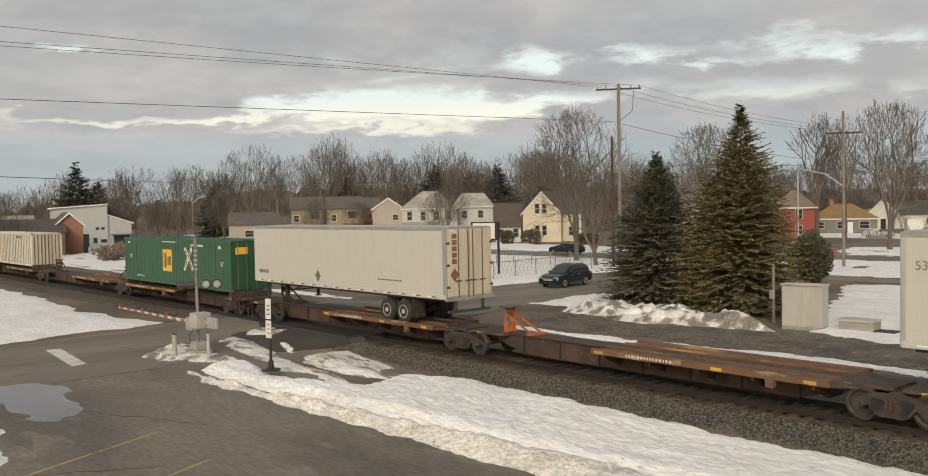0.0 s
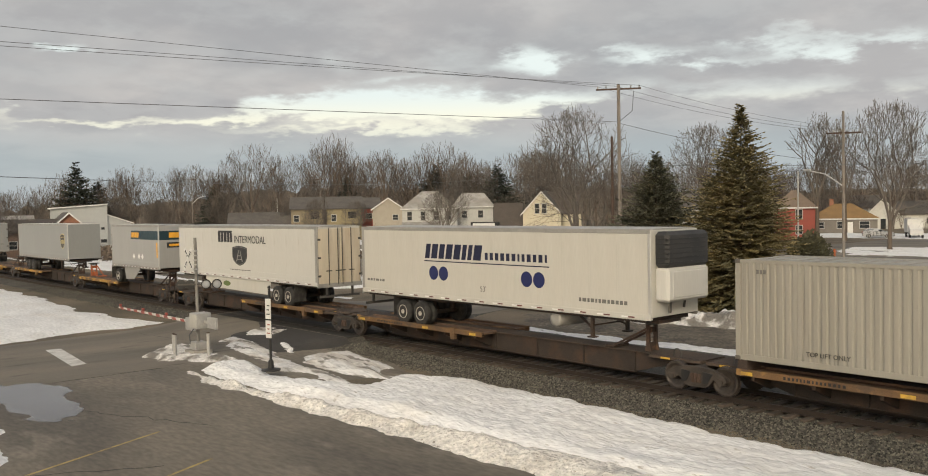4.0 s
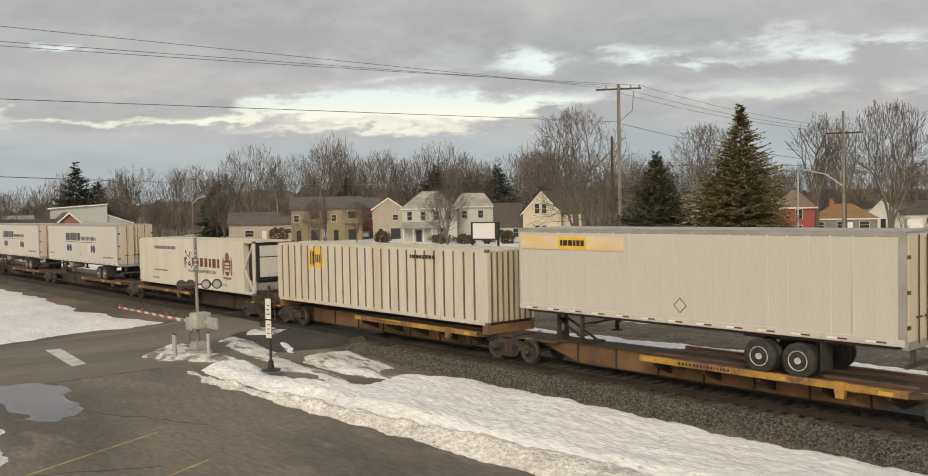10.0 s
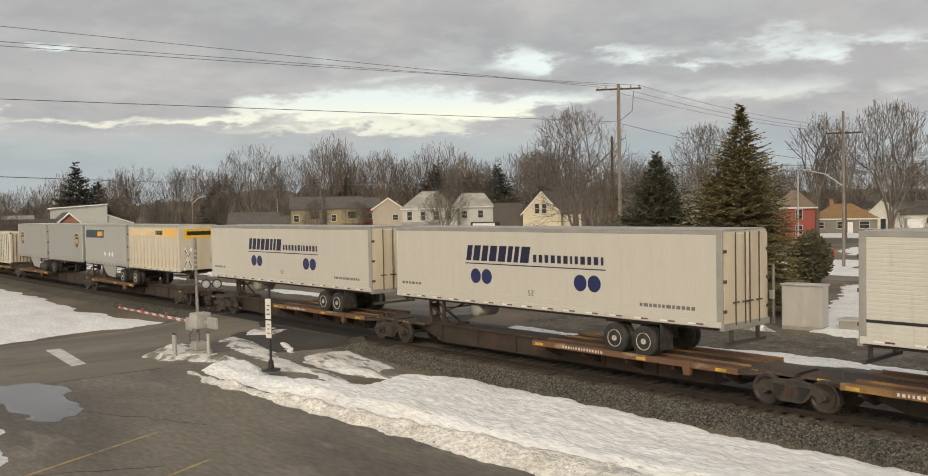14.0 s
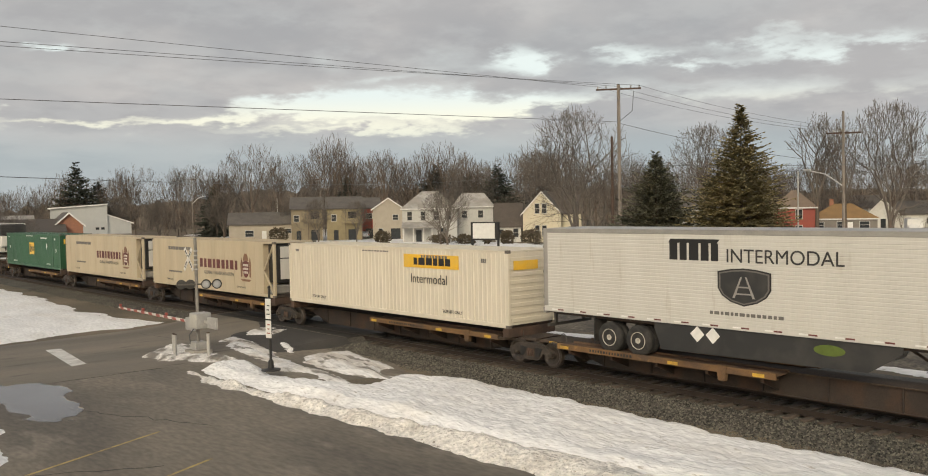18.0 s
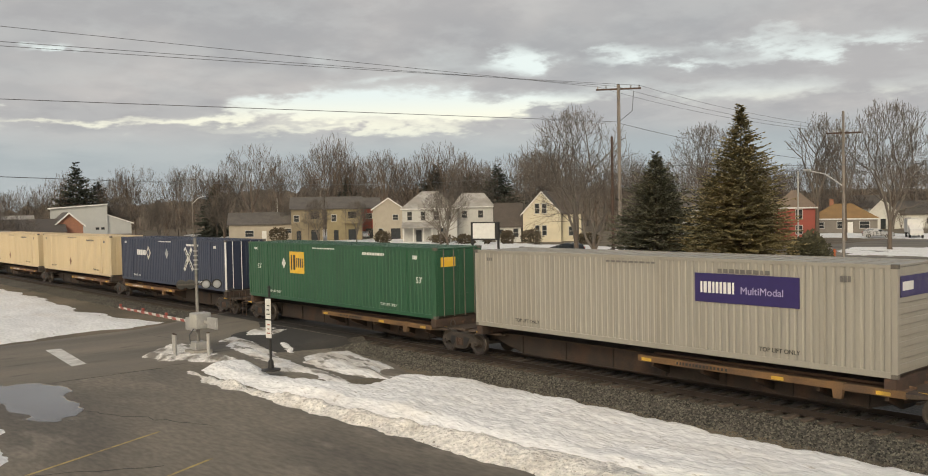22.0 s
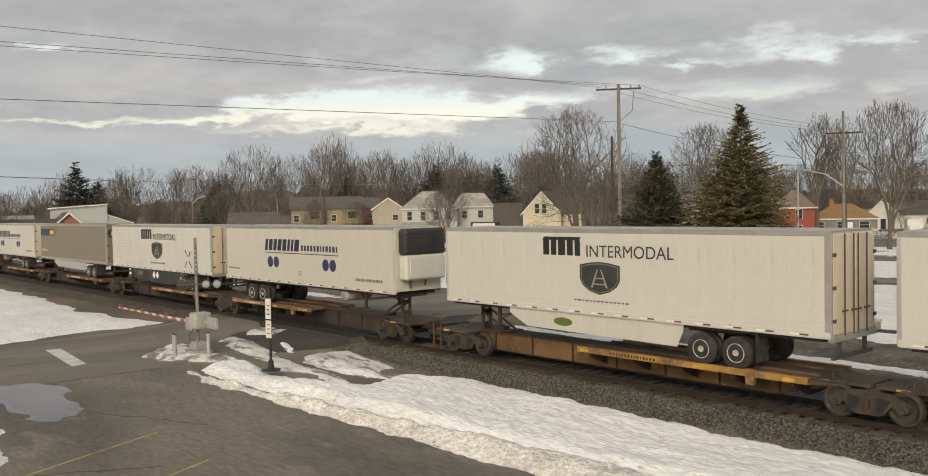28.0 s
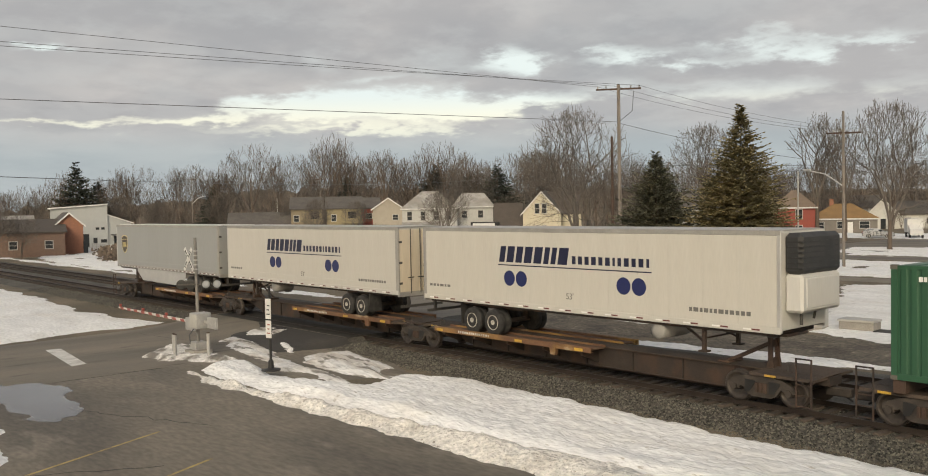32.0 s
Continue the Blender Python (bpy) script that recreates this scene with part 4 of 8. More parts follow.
    part("nose_wall", bx(Geo(), -0.02, 0.06, SIDE + 0.03, -SIDE - 0.03, VAN0 + 0.1, VAN1 - 0.06, c=0.02), skin, ob)
    return ob


WHEEL_TYRE = Geo().lathe([(0.36, -0.28), (0.47, -0.28), (0.505, -0.24), (0.505, -0.05), (0.46, -0.02), (0.46, 0.02), (0.505, 0.05), (0.505, 0.24), (0.47, 0.28), (0.36, 0.28)], (0, 0, 0), 1, 18).mesh("wheel", "tyre", True)
WHEEL_RIM = {}
for key in ("rim_white", "rim_dark"):
    WHEEL_RIM[key] = Geo().lathe([(0.0, -0.15), (0.29, -0.15), (0.29, -0.30), (0.27, -0.30), (0.25, -0.23), (0.15, -0.20), (0.10, -0.24), (0.09, -0.31), (0.0, -0.315)], (0, 0, 0), 1, 18).mesh("rim", key)
# raised black ring that puts the dished rim's shade into colour
WHEEL_RIM["ring"] = Geo().lathe([(0.215, -0.214), (0.21, -0.238), (0.125, -0.248), (0.118, -0.205)], (0, 0, 0), 1, 18).mesh("hub_ring", "ink")


def at_x(ob, x):
    ob.matrix_basis = Matrix.Translation((x, YC, 0))
    TRAIN.append(ob)
    return ob


def shipper(ob):
    """Navy slanted blocks, a line under them and four round marks."""
    block_row(ob, 4.6, 8.05, 4.18, 4.78, 8, 0.30, 0.12, "navy", 3, "slanted navy block")
    part("name_writing", bars(Geo(), 8.3, 11.6, 4.22, 4.50, 12, 0.75, seed=5), "navy", ob, "row of thin navy bars")
    part("underline", slab(Geo(), 4.55, 11.7, 4.05, 4.09), "navy", ob)
    for x in (5.15, 5.78, 10.55, 11.18):
        part("round_mark", disc(Geo(), x, 3.58, 0.29), "disc_blue", ob, "blue round mark")
    words("53'", ob, 8.0, 2.98, 0.22, "ink_grey")
    part("address_writing", bars(Geo(), 13.1, 15.2, 2.95, 3.08, 12, 0.4, seed=8), "ink_grey", ob)
    part("mark_writing", bars(Geo(), 0.4, 1.7, 3.05, 3.15, 6, 0.4, seed=9), "ink_grey", ob)


def carrier(ob):
    """Black block and bars with a dark shield below."""
    block_row(ob, 5.45, 7.2, 4.52, 5.05, 5, 0.22, 0.0, "ink", 4, "black block")
    part("name_shadow", slab(Geo(), 5.4, 7.15, 5.05, 5.17, lean=0.1), "ink", ob)
    words("INTERMODAL", ob, 7.45, 4.50, 0.42, "skirt_black")
    s = part("shield_mark", shield(Geo(), 8.05, 3.78, 1.75, 1.12), "ink", ob, "black shield mark")
    part("shield_rim", shield(Geo(), 8.05, 3.78, 1.64, 1.03, SIDE - 0.006), "ink_grey", s)
    part("shield_field", shield(Geo(), 8.05, 3.78, 1.54, 0.95, SIDE - 0.010), "skirt_black", s)
    g = Geo().prism([(7.68, 3.46), (7.76, 3.46), (8.0, 4.08), (7.95, 4.08)], 1, SIDE - 0.024, SIDE - 0.012).prism([(8.42, 3.46), (8.34, 3.46), (8.1, 4.08), (8.15, 4.08)], 1, SIDE - 0.024, SIDE - 0.012)
    slab(g, 7.78, 8.32, 3.56, 3.60, SIDE - 0.016)
    slab(g, 7.84, 8.26, 3.76, 3.80, SIDE - 0.016)
    part("track_mark", g, "alu_dull", s, "pale track mark on the shield")
    part("address_writing", bars(Geo(), 6.9, 9.3, 2.92, 3.02, 14, 0.4, seed=8), "ink_grey", ob)


def eco_mark(ob, x, z, y=SIDE):
    g = Geo().lathe([(0.36, -0.007), (0.36, 0.001)], (0, 0, 0), 1, 20)
    g.v = [(x + a * 1.25, y + b, z + c * 0.42) for a, b, c in g.v]
    part("leaf_mark", g, "eco_green", ob, "green oval mark")


def diamonds(ob, x, z, y):
    for k in (0, 0.55):
        part("diamond_mark", Geo().prism([(x + k - 0.25, z), (x + k, z - 0.25), (x + k + 0.25, z), (x + k, z + 0.25)], 1, y - 0.007, y), "mark_white", ob, "white diamond mark")


ob = at_x(van("trailer", LONG, -1, "white_trailer", "white sheet-sided highway trailer with closed rear doors"), REAR[0])
words("53'", ob, 0.35, 4.5, 0.24, "ink_grey")
ob = at_x(van("trailer", LONG, -1, "white_trailer", "plain weathered white trailer with dirty closed rear doors", seam=1.22), REAR[1])
part("diamond_mark", Geo().prism([(6.15, 3.05), (6.4, 2.75), (6.65, 3.05), (6.4, 3.35)], 1, SIDE - 0.008, SIDE + 0.001), "ink_grey", ob, "dark diamond mark")
part("mark_writing", bars(Geo(), 0.5, 1.5, 2.95, 3.15, 5, 0.3), "ink_grey", ob)
part("mark_writing", bars(Geo(), 11.4, 13.2, 3.1, 3.16, 6, 0.2), "ink_grey", ob)
for k in range(5):
    part("name_block", Geo().box(LONG + 0.03, LONG + 0.037, -0.98, -0.72, 3.95 + k * 0.26, 4.15 + k * 0.26), "crest_brown", ob, "brown block on the door")
part("diamond_mark", Geo().prism([(-0.62, 3.5), (-0.85, 3.78), (-1.08, 3.5), (-0.85, 3.22)], 0, LONG + 0.03, LONG + 0.037), "crest_brown", ob, "brown diamond mark on the door")
NAVY_VAN = "white highway trailer with navy block marks and four blue discs"
first = None
for i in (12, 16, 17, 19, 20, 45, 48):
    if first is None:
        first = ob = van("trailer", LONG, -1, "white_trailer", NAVY_VAN)
        shipper(ob)
        part("air_tank", Geo().lathe([(0.2, -0.55), (0.3, -0.5), (0.3, 0.5), (0.2, 0.55)], (4.75, -0.5, 2.22), 1, 18), "alu_dull", ob, "round metal tank", True)
        at_x(ob, REAR[i])
    else:
        TRAIN.append(copy_thing(first, Matrix.Translation((REAR[i], YC, 0))))
        if i == 16:
            part("repair_panel", slab(Geo(), 9.85, 10.52, 3.25, 3.92, SIDE - 0.009), "white_clean", TRAIN[-1], "clean repair sheet over a round mark")
first = None
for i in (5, 39, 42, 47):
    if first is None:
        first = ob = van("reefer_trailer", LONG, 1, "wide_white", "white refrigerated trailer with navy block marks and a nose cooling unit", reefer=True)
        shipper(ob)
        at_x(ob, REAR[i])
    else:
        TRAIN.append(copy_thing(first, Matrix.Translation((REAR[i], YC, 0))))
first = None
for i in (6, 40, 41):
    if first is None:
        first = ob = van("trailer", LONG, -1, "white_clean", "white trailer with black shield mark and pale side skirt", skirt="wide_white", skirt_low=1.86)
        carrier(ob)
        eco_mark(ob, 6.3, 2.16, SIDE + 0.055)
        at_x(ob, REAR[i])
    else:
        TRAIN.append(copy_thing(first, Matrix.Translation((REAR[i], YC, 0))))
ob = at_x(van("trailer", LONG, -1, "white_clean", "white trailer with level ribs, black shield and black side skirt", "level", skirt="skirt_black"), REAR[43])
carrier(ob)
eco_mark(ob, 5.0, 2.2, SIDE + 0.05)
diamonds(ob, 7.3, 2.15, SIDE + 0.06)
ob = at_x(van("reefer_trailer", LONG, 1, "white_clean", "white refrigerated trailer with black shield and black side skirt", "level", skirt="skirt_black", reefer=True), REAR[26])
carrier(ob)
eco_mark(ob, 10.6, 2.2, SIDE + 0.05)
diamonds(ob, 6.4, 2.25, SIDE + 0.06)
ob = at_x(van("reefer_trailer", LONG, 1, "white_clean", "white refrigerated trailer with black shield and pale side skirt", "level", skirt="wide_white", reefer=True), REAR[31])
carrier(ob)
eco_mark(ob, 9.6, 2.2, SIDE + 0.05)
ob = at_x(van("reefer_trailer", LONG, 1, "white_clean", "white refrigerated trailer with a dark name panel and grey skirt", "level", skirt="alu_dull", reefer=True), REAR[18])
p = part("name_panel", slab(Geo(), 11.9, 14.9, 4.1, 5.0), "ink", ob, "black panel with a red stripe and pale bars")
part("panel_rule", slab(slab(Geo(), 11.9, 14.9, 4.16, 4.19, SIDE - 0.006), 11.9, 14.9, 4.92, 4.95, SIDE - 0.006), "mark_white", p)
part("panel_stripe", slab(Geo(), 13.1, 13.35, 4.22, 4.9, SIDE - 0.006, 0.05), "red_mark", p)
part("panel_writing", bars(bars(Geo(), 12.0, 13.05, 4.42, 4.55, 7, 0.2, 0.04, SIDE - 0.006), 13.5, 14.8, 4.42, 4.55, 9, 0.2, 0.04, SIDE - 0.006, 4), "mark_white", p)
part("body_stripe", slab(Geo(), 0.12, LONG - 0.12, 3.07, 3.15, SIDE + 0.004), "ink", ob, "thin black stripe along the side")

PARCEL = "smooth grey parcel trailer with a brown and gold shield"
ob = at_x(van("trailer", 14.1, 1, "parcel_grey", PARCEL, rim="rim_dark", seam=30), REAR[8])
parcel_mark(ob, 12.75, 4.05)
ob = at_x(van("pup_trailer", PUP, -1, "parcel_grey", "short grey parcel trailer with a brown and gold shield", axles=1, rear_wheels=1.0, rim="rim_dark", seam=30), REAR[9])
parcel_mark(ob, 1.3, 4.15)
ob = at_x(van("trailer", LONG, 1, "parcel_grey", "smooth grey parcel trailer with shield mark and grey side skirt", rim="rim_dark", seam=30, skirt="parcel_grey"), REAR[10])
parcel_mark(ob, 13.9, 4.1)
part("body_stripe", slab(Geo(), 0.12, LONG - 0.12, 5.12, 5.2), "alu", ob, "pale seam along the side")
words("53", ob, 14.9, 3.0, 0.2, "ink_grey")
ob = at_x(van("trailer", LONG, -1, "parcel_grey", "smooth grey parcel trailer with shield mark and pale side skirt", rim="rim_dark", seam=30, skirt="alu"), REAR[49])
parcel_mark(ob, 1.5, 4.1)
ob = at_x(van("pup_trailer", PUP, 1, "parcel_grey", "short grey parcel trailer coupled by its far end", axles=1, rear_wheels=1.0, rim="rim_dark", seam=30), REAR[23])
parcel_mark(ob, 7.2, 4.15)
ob = at_x(van("pup_trailer", PUP, -1, "parcel_grey", "short grey parcel trailer with shield mark and grey skirt", axles=1, rear_wheels=1.0, rim="rim_dark", seam=30, skirt="parcel_grey"), REAR[24])
parcel_mark(ob, 1.35, 4.15)


def freight_band(ob, x0, x1, z0=4.47, z1=5.06, y=SIDE, left=False):
    b = part("name_band", slab(Geo(), x0, x1, z0, z1, y, 0.12), "teal_band", ob, "dark teal band with gold bars")
    c = (x1 - x0) * (0.02 if left else 0.66)
    part("band_writing", bars(Geo(), x0 + c, x0 + c + (x1 - x0) * 0.28, z0 + 0.12, z1 - 0.12, 3, 0.15, 0.08, y - 0.006, 2), "gold", b, "gold blocks")


for i, skin, text in ((11, "freight_grey", "grey freight trailer with a teal band and pale side skirt"), (44, "dusty_grey", "dusty grey-brown freight trailer with a dark band and side skirt")):
    ob = at_x(van("trailer", LONG, -1, skin, text, skirt="alu", seam=1.22 if i == 44 else 30, skirt_low=1.95 if i == 44 else 1.78), REAR[i])
    freight_band(ob, 0.15, 4.0)
    part("mark_writing", bars(Geo(), 0.5, 1.9, 3.18, 3.32, 6, 0.3), "gold", ob)
    part("door_panel", Geo().box(LONG + 0.03, LONG + 0.036, -1.15, 0.2, 4.5, 5.05), "teal_band", ob)
    part("door_writing", Geo().box(LONG + 0.036, LONG + 0.042, -0.95, -0.05, 4.62, 4.95), "gold", ob)
for i, nose in ((7, 1), (22, -1)):
    ob = at_x(van("pup_trailer", PUP, nose, "freight_grey", "short grey freight trailer with a teal band and gold bars", axles=1, rear_wheels=1.0, seam=30, skirt="alu_dull"), REAR[i])
    freight_band(ob, *((3.7, 8.4) if nose > 0 else (0.2, 4.0)), left=nose > 0)
    if nose > 0:
        part("nose_band", Geo().box(PUP + 0.02, PUP + 0.03, -1.25, 1.25, 4.47, 5.06), "teal_band", ob, "dark teal band on the nose")
        part("nose_writing", Geo().box(PUP + 0.03, PUP + 0.037, -0.6, 0.6, 4.6, 4.95), "gold", ob)
        part("nose_sign", Geo().box(PUP + 0.02, PUP + 0.03, -0.75, 0.75, 3.95, 4.3), "skirt_black", ob)
        part("nose_sign_writing", Geo().box(PUP + 0.03, PUP + 0.036, -0.6, 0.6, 4.05, 4.2), "gold", ob)
        part("number_writing", bars(Geo(), 8.12, 8.3, 3.3, 4.3, 1), "gold", ob)
    for k in (4.2, 5.1, 5.7):
        part("diamond_mark", Geo().prism([(k - 0.2, 3.3), (k, 3.1), (k + 0.2, 3.3), (k, 3.5)], 1, SIDE - 0.007, SIDE), "mark_white", ob)
ob = at_x(van("trailer", 13.9, -1, "white_trailer", "white ribbed trailer with a faded yellow band and black sign", "post", seam=0.62), REAR[13])
b = part("yellow_band", slab(Geo(), 0.15, 4.9, 4.72, 5.2, SIDE - 0.02), "faded_yellow", ob, "faded yellow band along the top")
part("band_plate", slab(Geo(), 2.0, 3.3, 4.75, 5.17, SIDE - 0.027), "yellow_panel", b)
part("band_writing", bars(Geo(), 2.1, 3.2, 4.86, 5.06, 6, 0.25, y=SIDE - 0.034), "ink", b, "black bars on a yellow plate")
d = part("diamond_mark", Geo().prism([(6.85, 3.1), (7.1, 2.85), (7.35, 3.1), (7.1, 3.35)], 1, SIDE - 0.03, SIDE - 0.02), "ink_grey", ob, "outlined diamond mark")
part("diamond_field", Geo().prism([(6.90, 3.1), (7.1, 2.90), (7.30, 3.1), (7.1, 3.30)], 1, SIDE - 0.034, SIDE - 0.029), "white_trailer", d)
ob = at_x(van("pup_trailer", PUP, 1, "white_worn", "short ribbed white trailer with a faded yellow band", "post", axles=1, rear_wheels=1.0, seam=0.62), REAR[21])
b = part("yellow_band", slab(Geo(), 0.5, 8.3, 4.72, 5.2, SIDE - 0.02), "faded_yellow", ob, "faded yellow band along the top")
part("band_writing", bars(Geo(), 4.9, 6.0, 4.82, 5.1, 5, 0.25, y=SIDE - 0.027), "ink", b)
part("nose_panel", Geo().box(PUP + 0.02, PUP + 0.03, -1.0, 1.0, 4.6, 5.2), "yellow_panel", ob, "yellow panel on the nose")
part("nose_writing", Geo().box(PUP + 0.03, PUP + 0.036, -0.8, 0.8, 4.8, 5.05), "ink", ob)


# ---- containers ----
def ribbed(g, x0, x1, z0, z1, pitch, depth, y=SIDE):
    """A wall pressed into upright ribs."""
    o, n = [(x0, y + 0.06)], max(2, round((x1 - x0) / pitch))
    p = (x1 - x0) / n
    for i in range(n):
        a = x0 + i * p
        o += [(a, y + depth), (a + p * 0.22, y + depth), (a + p * 0.36, y), (a + p * 0.86, y)]
    o += [(x1, y + depth), (x1, y + 0.06)]
    return g.prism(o, 2, z0, z1)


def box_frame(ob, skin, length=LONG):
    for x in (0, length):
        for y in (SIDE, -SIDE):
            s = 1 if y < 0 else -1
            e = 1 if x == 0 else -1
            part("corner_post", Geo().box(min(x, x + e * 0.16), max(x, x + e * 0.16), min(y, y + s * 0.14), max(y, y + s * 0.14), BOX0, BOX1, 0.012), skin, ob)
            for z in (BOX0 - 0.01, BOX1 - 0.11):
                part("corner_casting", Geo().box(min(x - e * 0.01, x + e * 0.17), max(x - e * 0.01, x + e * 0.17), min(y - s * 0.012, y + s * 0.15), max(y - s * 0.012, y + s * 0.15), z, z + 0.12, 0.01), "post_grey", ob)
    for y in (SIDE, -SIDE):
        s = 1 if y < 0 else -1
        part("top_rail", Geo().box(0.16, length - 0.16, min(y, y + s * 0.08), max(y, y + s * 0.08), BOX1 - 0.10, BOX1 - 0.004), skin, ob)
        part("bottom_rail", Geo().box(0.16, length - 0.16, min(y - s * 0.006, y + s * 0.1), max(y - s * 0.006, y + s * 0.1), BOX0, BOX0 + 0.16), skin, ob)
    roof = part("roof", Geo().box(0.1, length - 0.1, SIDE + 0.06, -SIDE - 0.06, BOX1 - 0.07, BOX1 - 0.02), skin, ob)
    me = Geo().box(0, 0.25, SIDE + 0.15, -SIDE - 0.15, BOX1 - 0.03, BOX1 - 0.004).mesh("roof_rib", skin)
    for k in range(int(length / 0.6)):
        part("roof_rib", me, skin, roof, at=Matrix.Translation((0.3 + k * 0.6, 0, 0)))
    part("floor", Geo().box(0.1, length - 0.1, SIDE + 0.05, -SIDE - 0.05, BOX0 + 0.03, BOX0 + 0.15), "dark_steel", ob)


def container(x, skin, label, pitch=0.27, depth=0.028, front="doors", posts=True, sheet_posts=None, name="container", end_skin=None):
    ob = thing(name, Matrix.Identity(4), label, "container", "containers on the train")
    box_frame(ob, skin)
    cuts = [0.16, 2.02, LONG - 2.02, LONG - 0.16] if posts else [0.16, LONG - 0.16]
    for a, b in zip(cuts, cuts[1:]):
        e0, e1 = a + (0.06 if a > 1 else 0), b - (0.06 if b < LONG - 1 else 0)
        part("wall_panel", ribbed(Geo(), e0, e1, BOX0 + 0.15, BOX1 - 0.09, pitch, depth, SIDE + 0.012), skin, ob)
    if posts:
        for a in cuts[1:-1]:
            part("lifting_post", Geo().box(a - 0.06, a + 0.06, SIDE - 0.002, SIDE + 0.1, BOX0 + 0.02, BOX1 - 0.02, 0.01), skin, ob)
    part("far_wall", Geo().box(0.16, LONG - 0.16, -SIDE - 0.06, -SIDE - 0.012, BOX0 + 0.15, BOX1 - 0.09), skin, ob)
    part("rear_wall", Geo().box(0.03, 0.07, SIDE + 0.13, -SIDE - 0.13, BOX0 + 0.1, BOX1 - 0.05), skin, ob)
    if sheet_posts:
        x0, k = 0.5, 0
        me = Geo().box(-0.04, 0.04, SIDE - 0.012, SIDE + 0.03, BOX0 + 0.16, BOX1 - 0.10, 0.006).mesh("side_post", "post_grey")
        while x0 + k * sheet_posts < LONG - 0.3:
            part("side_post", me, "post_grey", ob, at=Matrix.Translation((x0 + k * sheet_posts, 0, 0)))
            k += 1
    if front == "doors":
        for s in (-1, 1):
            d = part("door", Geo().box(LONG - 0.07, LONG - 0.02, min(s * 0.012, s * 1.15), max(s * 0.012, s * 1.15), BOX0 + 0.1, BOX1 - 0.1, 0.012), skin, ob)
            for k in (0.3, 0.85):
                part("lock_rod", Geo().tube((LONG + 0.01, s * k, BOX0 + 0.05), (LONG + 0.01, s * k, BOX1 - 0.06), 0.022, n=6), "mark_white" if skin == "blue_box" else "post_grey", d, "upright lock rod")
            g = Geo()
            for z in (2.0, 2.6, 3.2, 3.8, 4.3):
                g.box(LONG - 0.03, LONG + 0.0, min(s * 0.1, s * 1.1), max(s * 0.1, s * 1.1), z - 0.035, z + 0.035)
            part("door_rib", g, skin, d)
    elif front == "level":
        g = Geo().box(LONG - 0.09, LONG - 0.05, SIDE + 0.13, -SIDE - 0.13, BOX0 + 0.1, BOX1 - 0.08)
        for k in range(9):
            part("front_rib", Geo().box(LONG - 0.05, LONG - 0.012, SIDE + 0.14, -SIDE - 0.14, BOX0 + 0.2 + k * 0.29, BOX0 + 0.36 + k * 0.29, 0.012), skin, ob)
        part("front_wall", g, skin, ob)
    else:
        g = Geo().box(LONG - 0.09, LONG - 0.05, SIDE + 0.13, -SIDE - 0.13, BOX0 + 0.1, BOX1 - 0.08)
        for k in range(9):
            y = -1.08 + k * 0.27
            part("front_rib", Geo().box(LONG - 0.05, LONG - 0.014, y - 0.06, y + 0.06, BOX0 + 0.14, BOX1 - 0.1), end_skin or skin, ob)
        part("front_wall", g, end_skin or skin, ob)
    return at_x(ob, x)


def small_marks(ob, ink, seed=1, top=True):
    """Short rows of bars where the small lettering stands."""
    part("mark_writing", bars(Geo(), 0.7, 1.0, 4.2, 4.32, 3, 0.3, y=SIDE - 0.003, seed=seed), ink, ob)
    part("mark_writing", bars(Geo(), 10.9, 12.6, 4.18, 4.30, 9, 0.35, y=SIDE - 0.003, seed=seed + 1), ink, ob)
    part("mark_writing", bars(Geo(), 6.6, 8.6, 4.36, 4.42, 9, 0.3, y=SIDE - 0.003, seed=seed + 2), ink, ob)
    part("mark_writing", bars(Geo(), LONG - 1.5, LONG - 1.2, 4.1, 4.26, 3, 0.3, y=SIDE - 0.003, seed=seed + 3), ink, ob)
    words("TOP LIFT ONLY", ob, 2.2, 1.98, 0.13, "ink" if ink == "ink_grey" else ink, SIDE - 0.004)
    words("TOP LIFT ONLY", ob, LONG - 3.9, 1.98, 0.13, "ink" if ink == "ink_grey" else ink, SIDE - 0.004)


def block_panel(ob, x, z, w=1.75, h=1.45):
    p = part("name_panel", slab(Geo(), x - w / 2, x + w / 2, z - h / 2, z + h / 2, SIDE + 0.004, t=0.012), "yellow_panel", ob, "yellow panel with dark blue blocks")
    part("panel_block", bars(Geo(), x - w * .40, x - w * .10, z - h * .34, z + h * .34, 2, 0.7, y=SIDE - 0.006), "ink", p)
    part("panel_block", bars(Geo(), x - w * .04, x + w * .42, z - h * .22, z + h * .2, 4, 0.8, y=SIDE - 0.006), "navy", p)


GREEN = "green corrugated container with a yellow panel and closed doors"
for i, px_, dm, up, tall in ((2, 7.3, None, 3.2, 1.4), (30, 8.15, 12.5, 3.28, 1.05), (33, 5.1, 3.8, 3.62, 1.1), (46, 8.0, 3.2, 3.22, 1.05)):
    ob = container(REAR[i], "green_box", GREEN)
    block_panel(ob, px_, up, 1.4, tall)
    small_marks(ob, "mark_white", i)
    words("53'", ob, 1.0, 3.2, 0.26, "mark_white", SIDE - 0.003)
    words("53'", ob, LONG - 1.3, 3.1, 0.26, "mark_white", SIDE - 0.003)
    if dm:
        part("diamond_mark", Geo().prism([(dm - 0.2, 3.55), (dm, 3.28), (dm + 0.2, 3.55), (dm, 3.82)], 1, SIDE - 0.008, SIDE + 0.004), "mark_white", ob, "white diamond mark")
    part("door_panel", Geo().box(LONG + 0.002, LONG + 0.008, -1.0, -0.2, 3.8, 4.2), "yellow_panel", ob, "small yellow panel on the door")
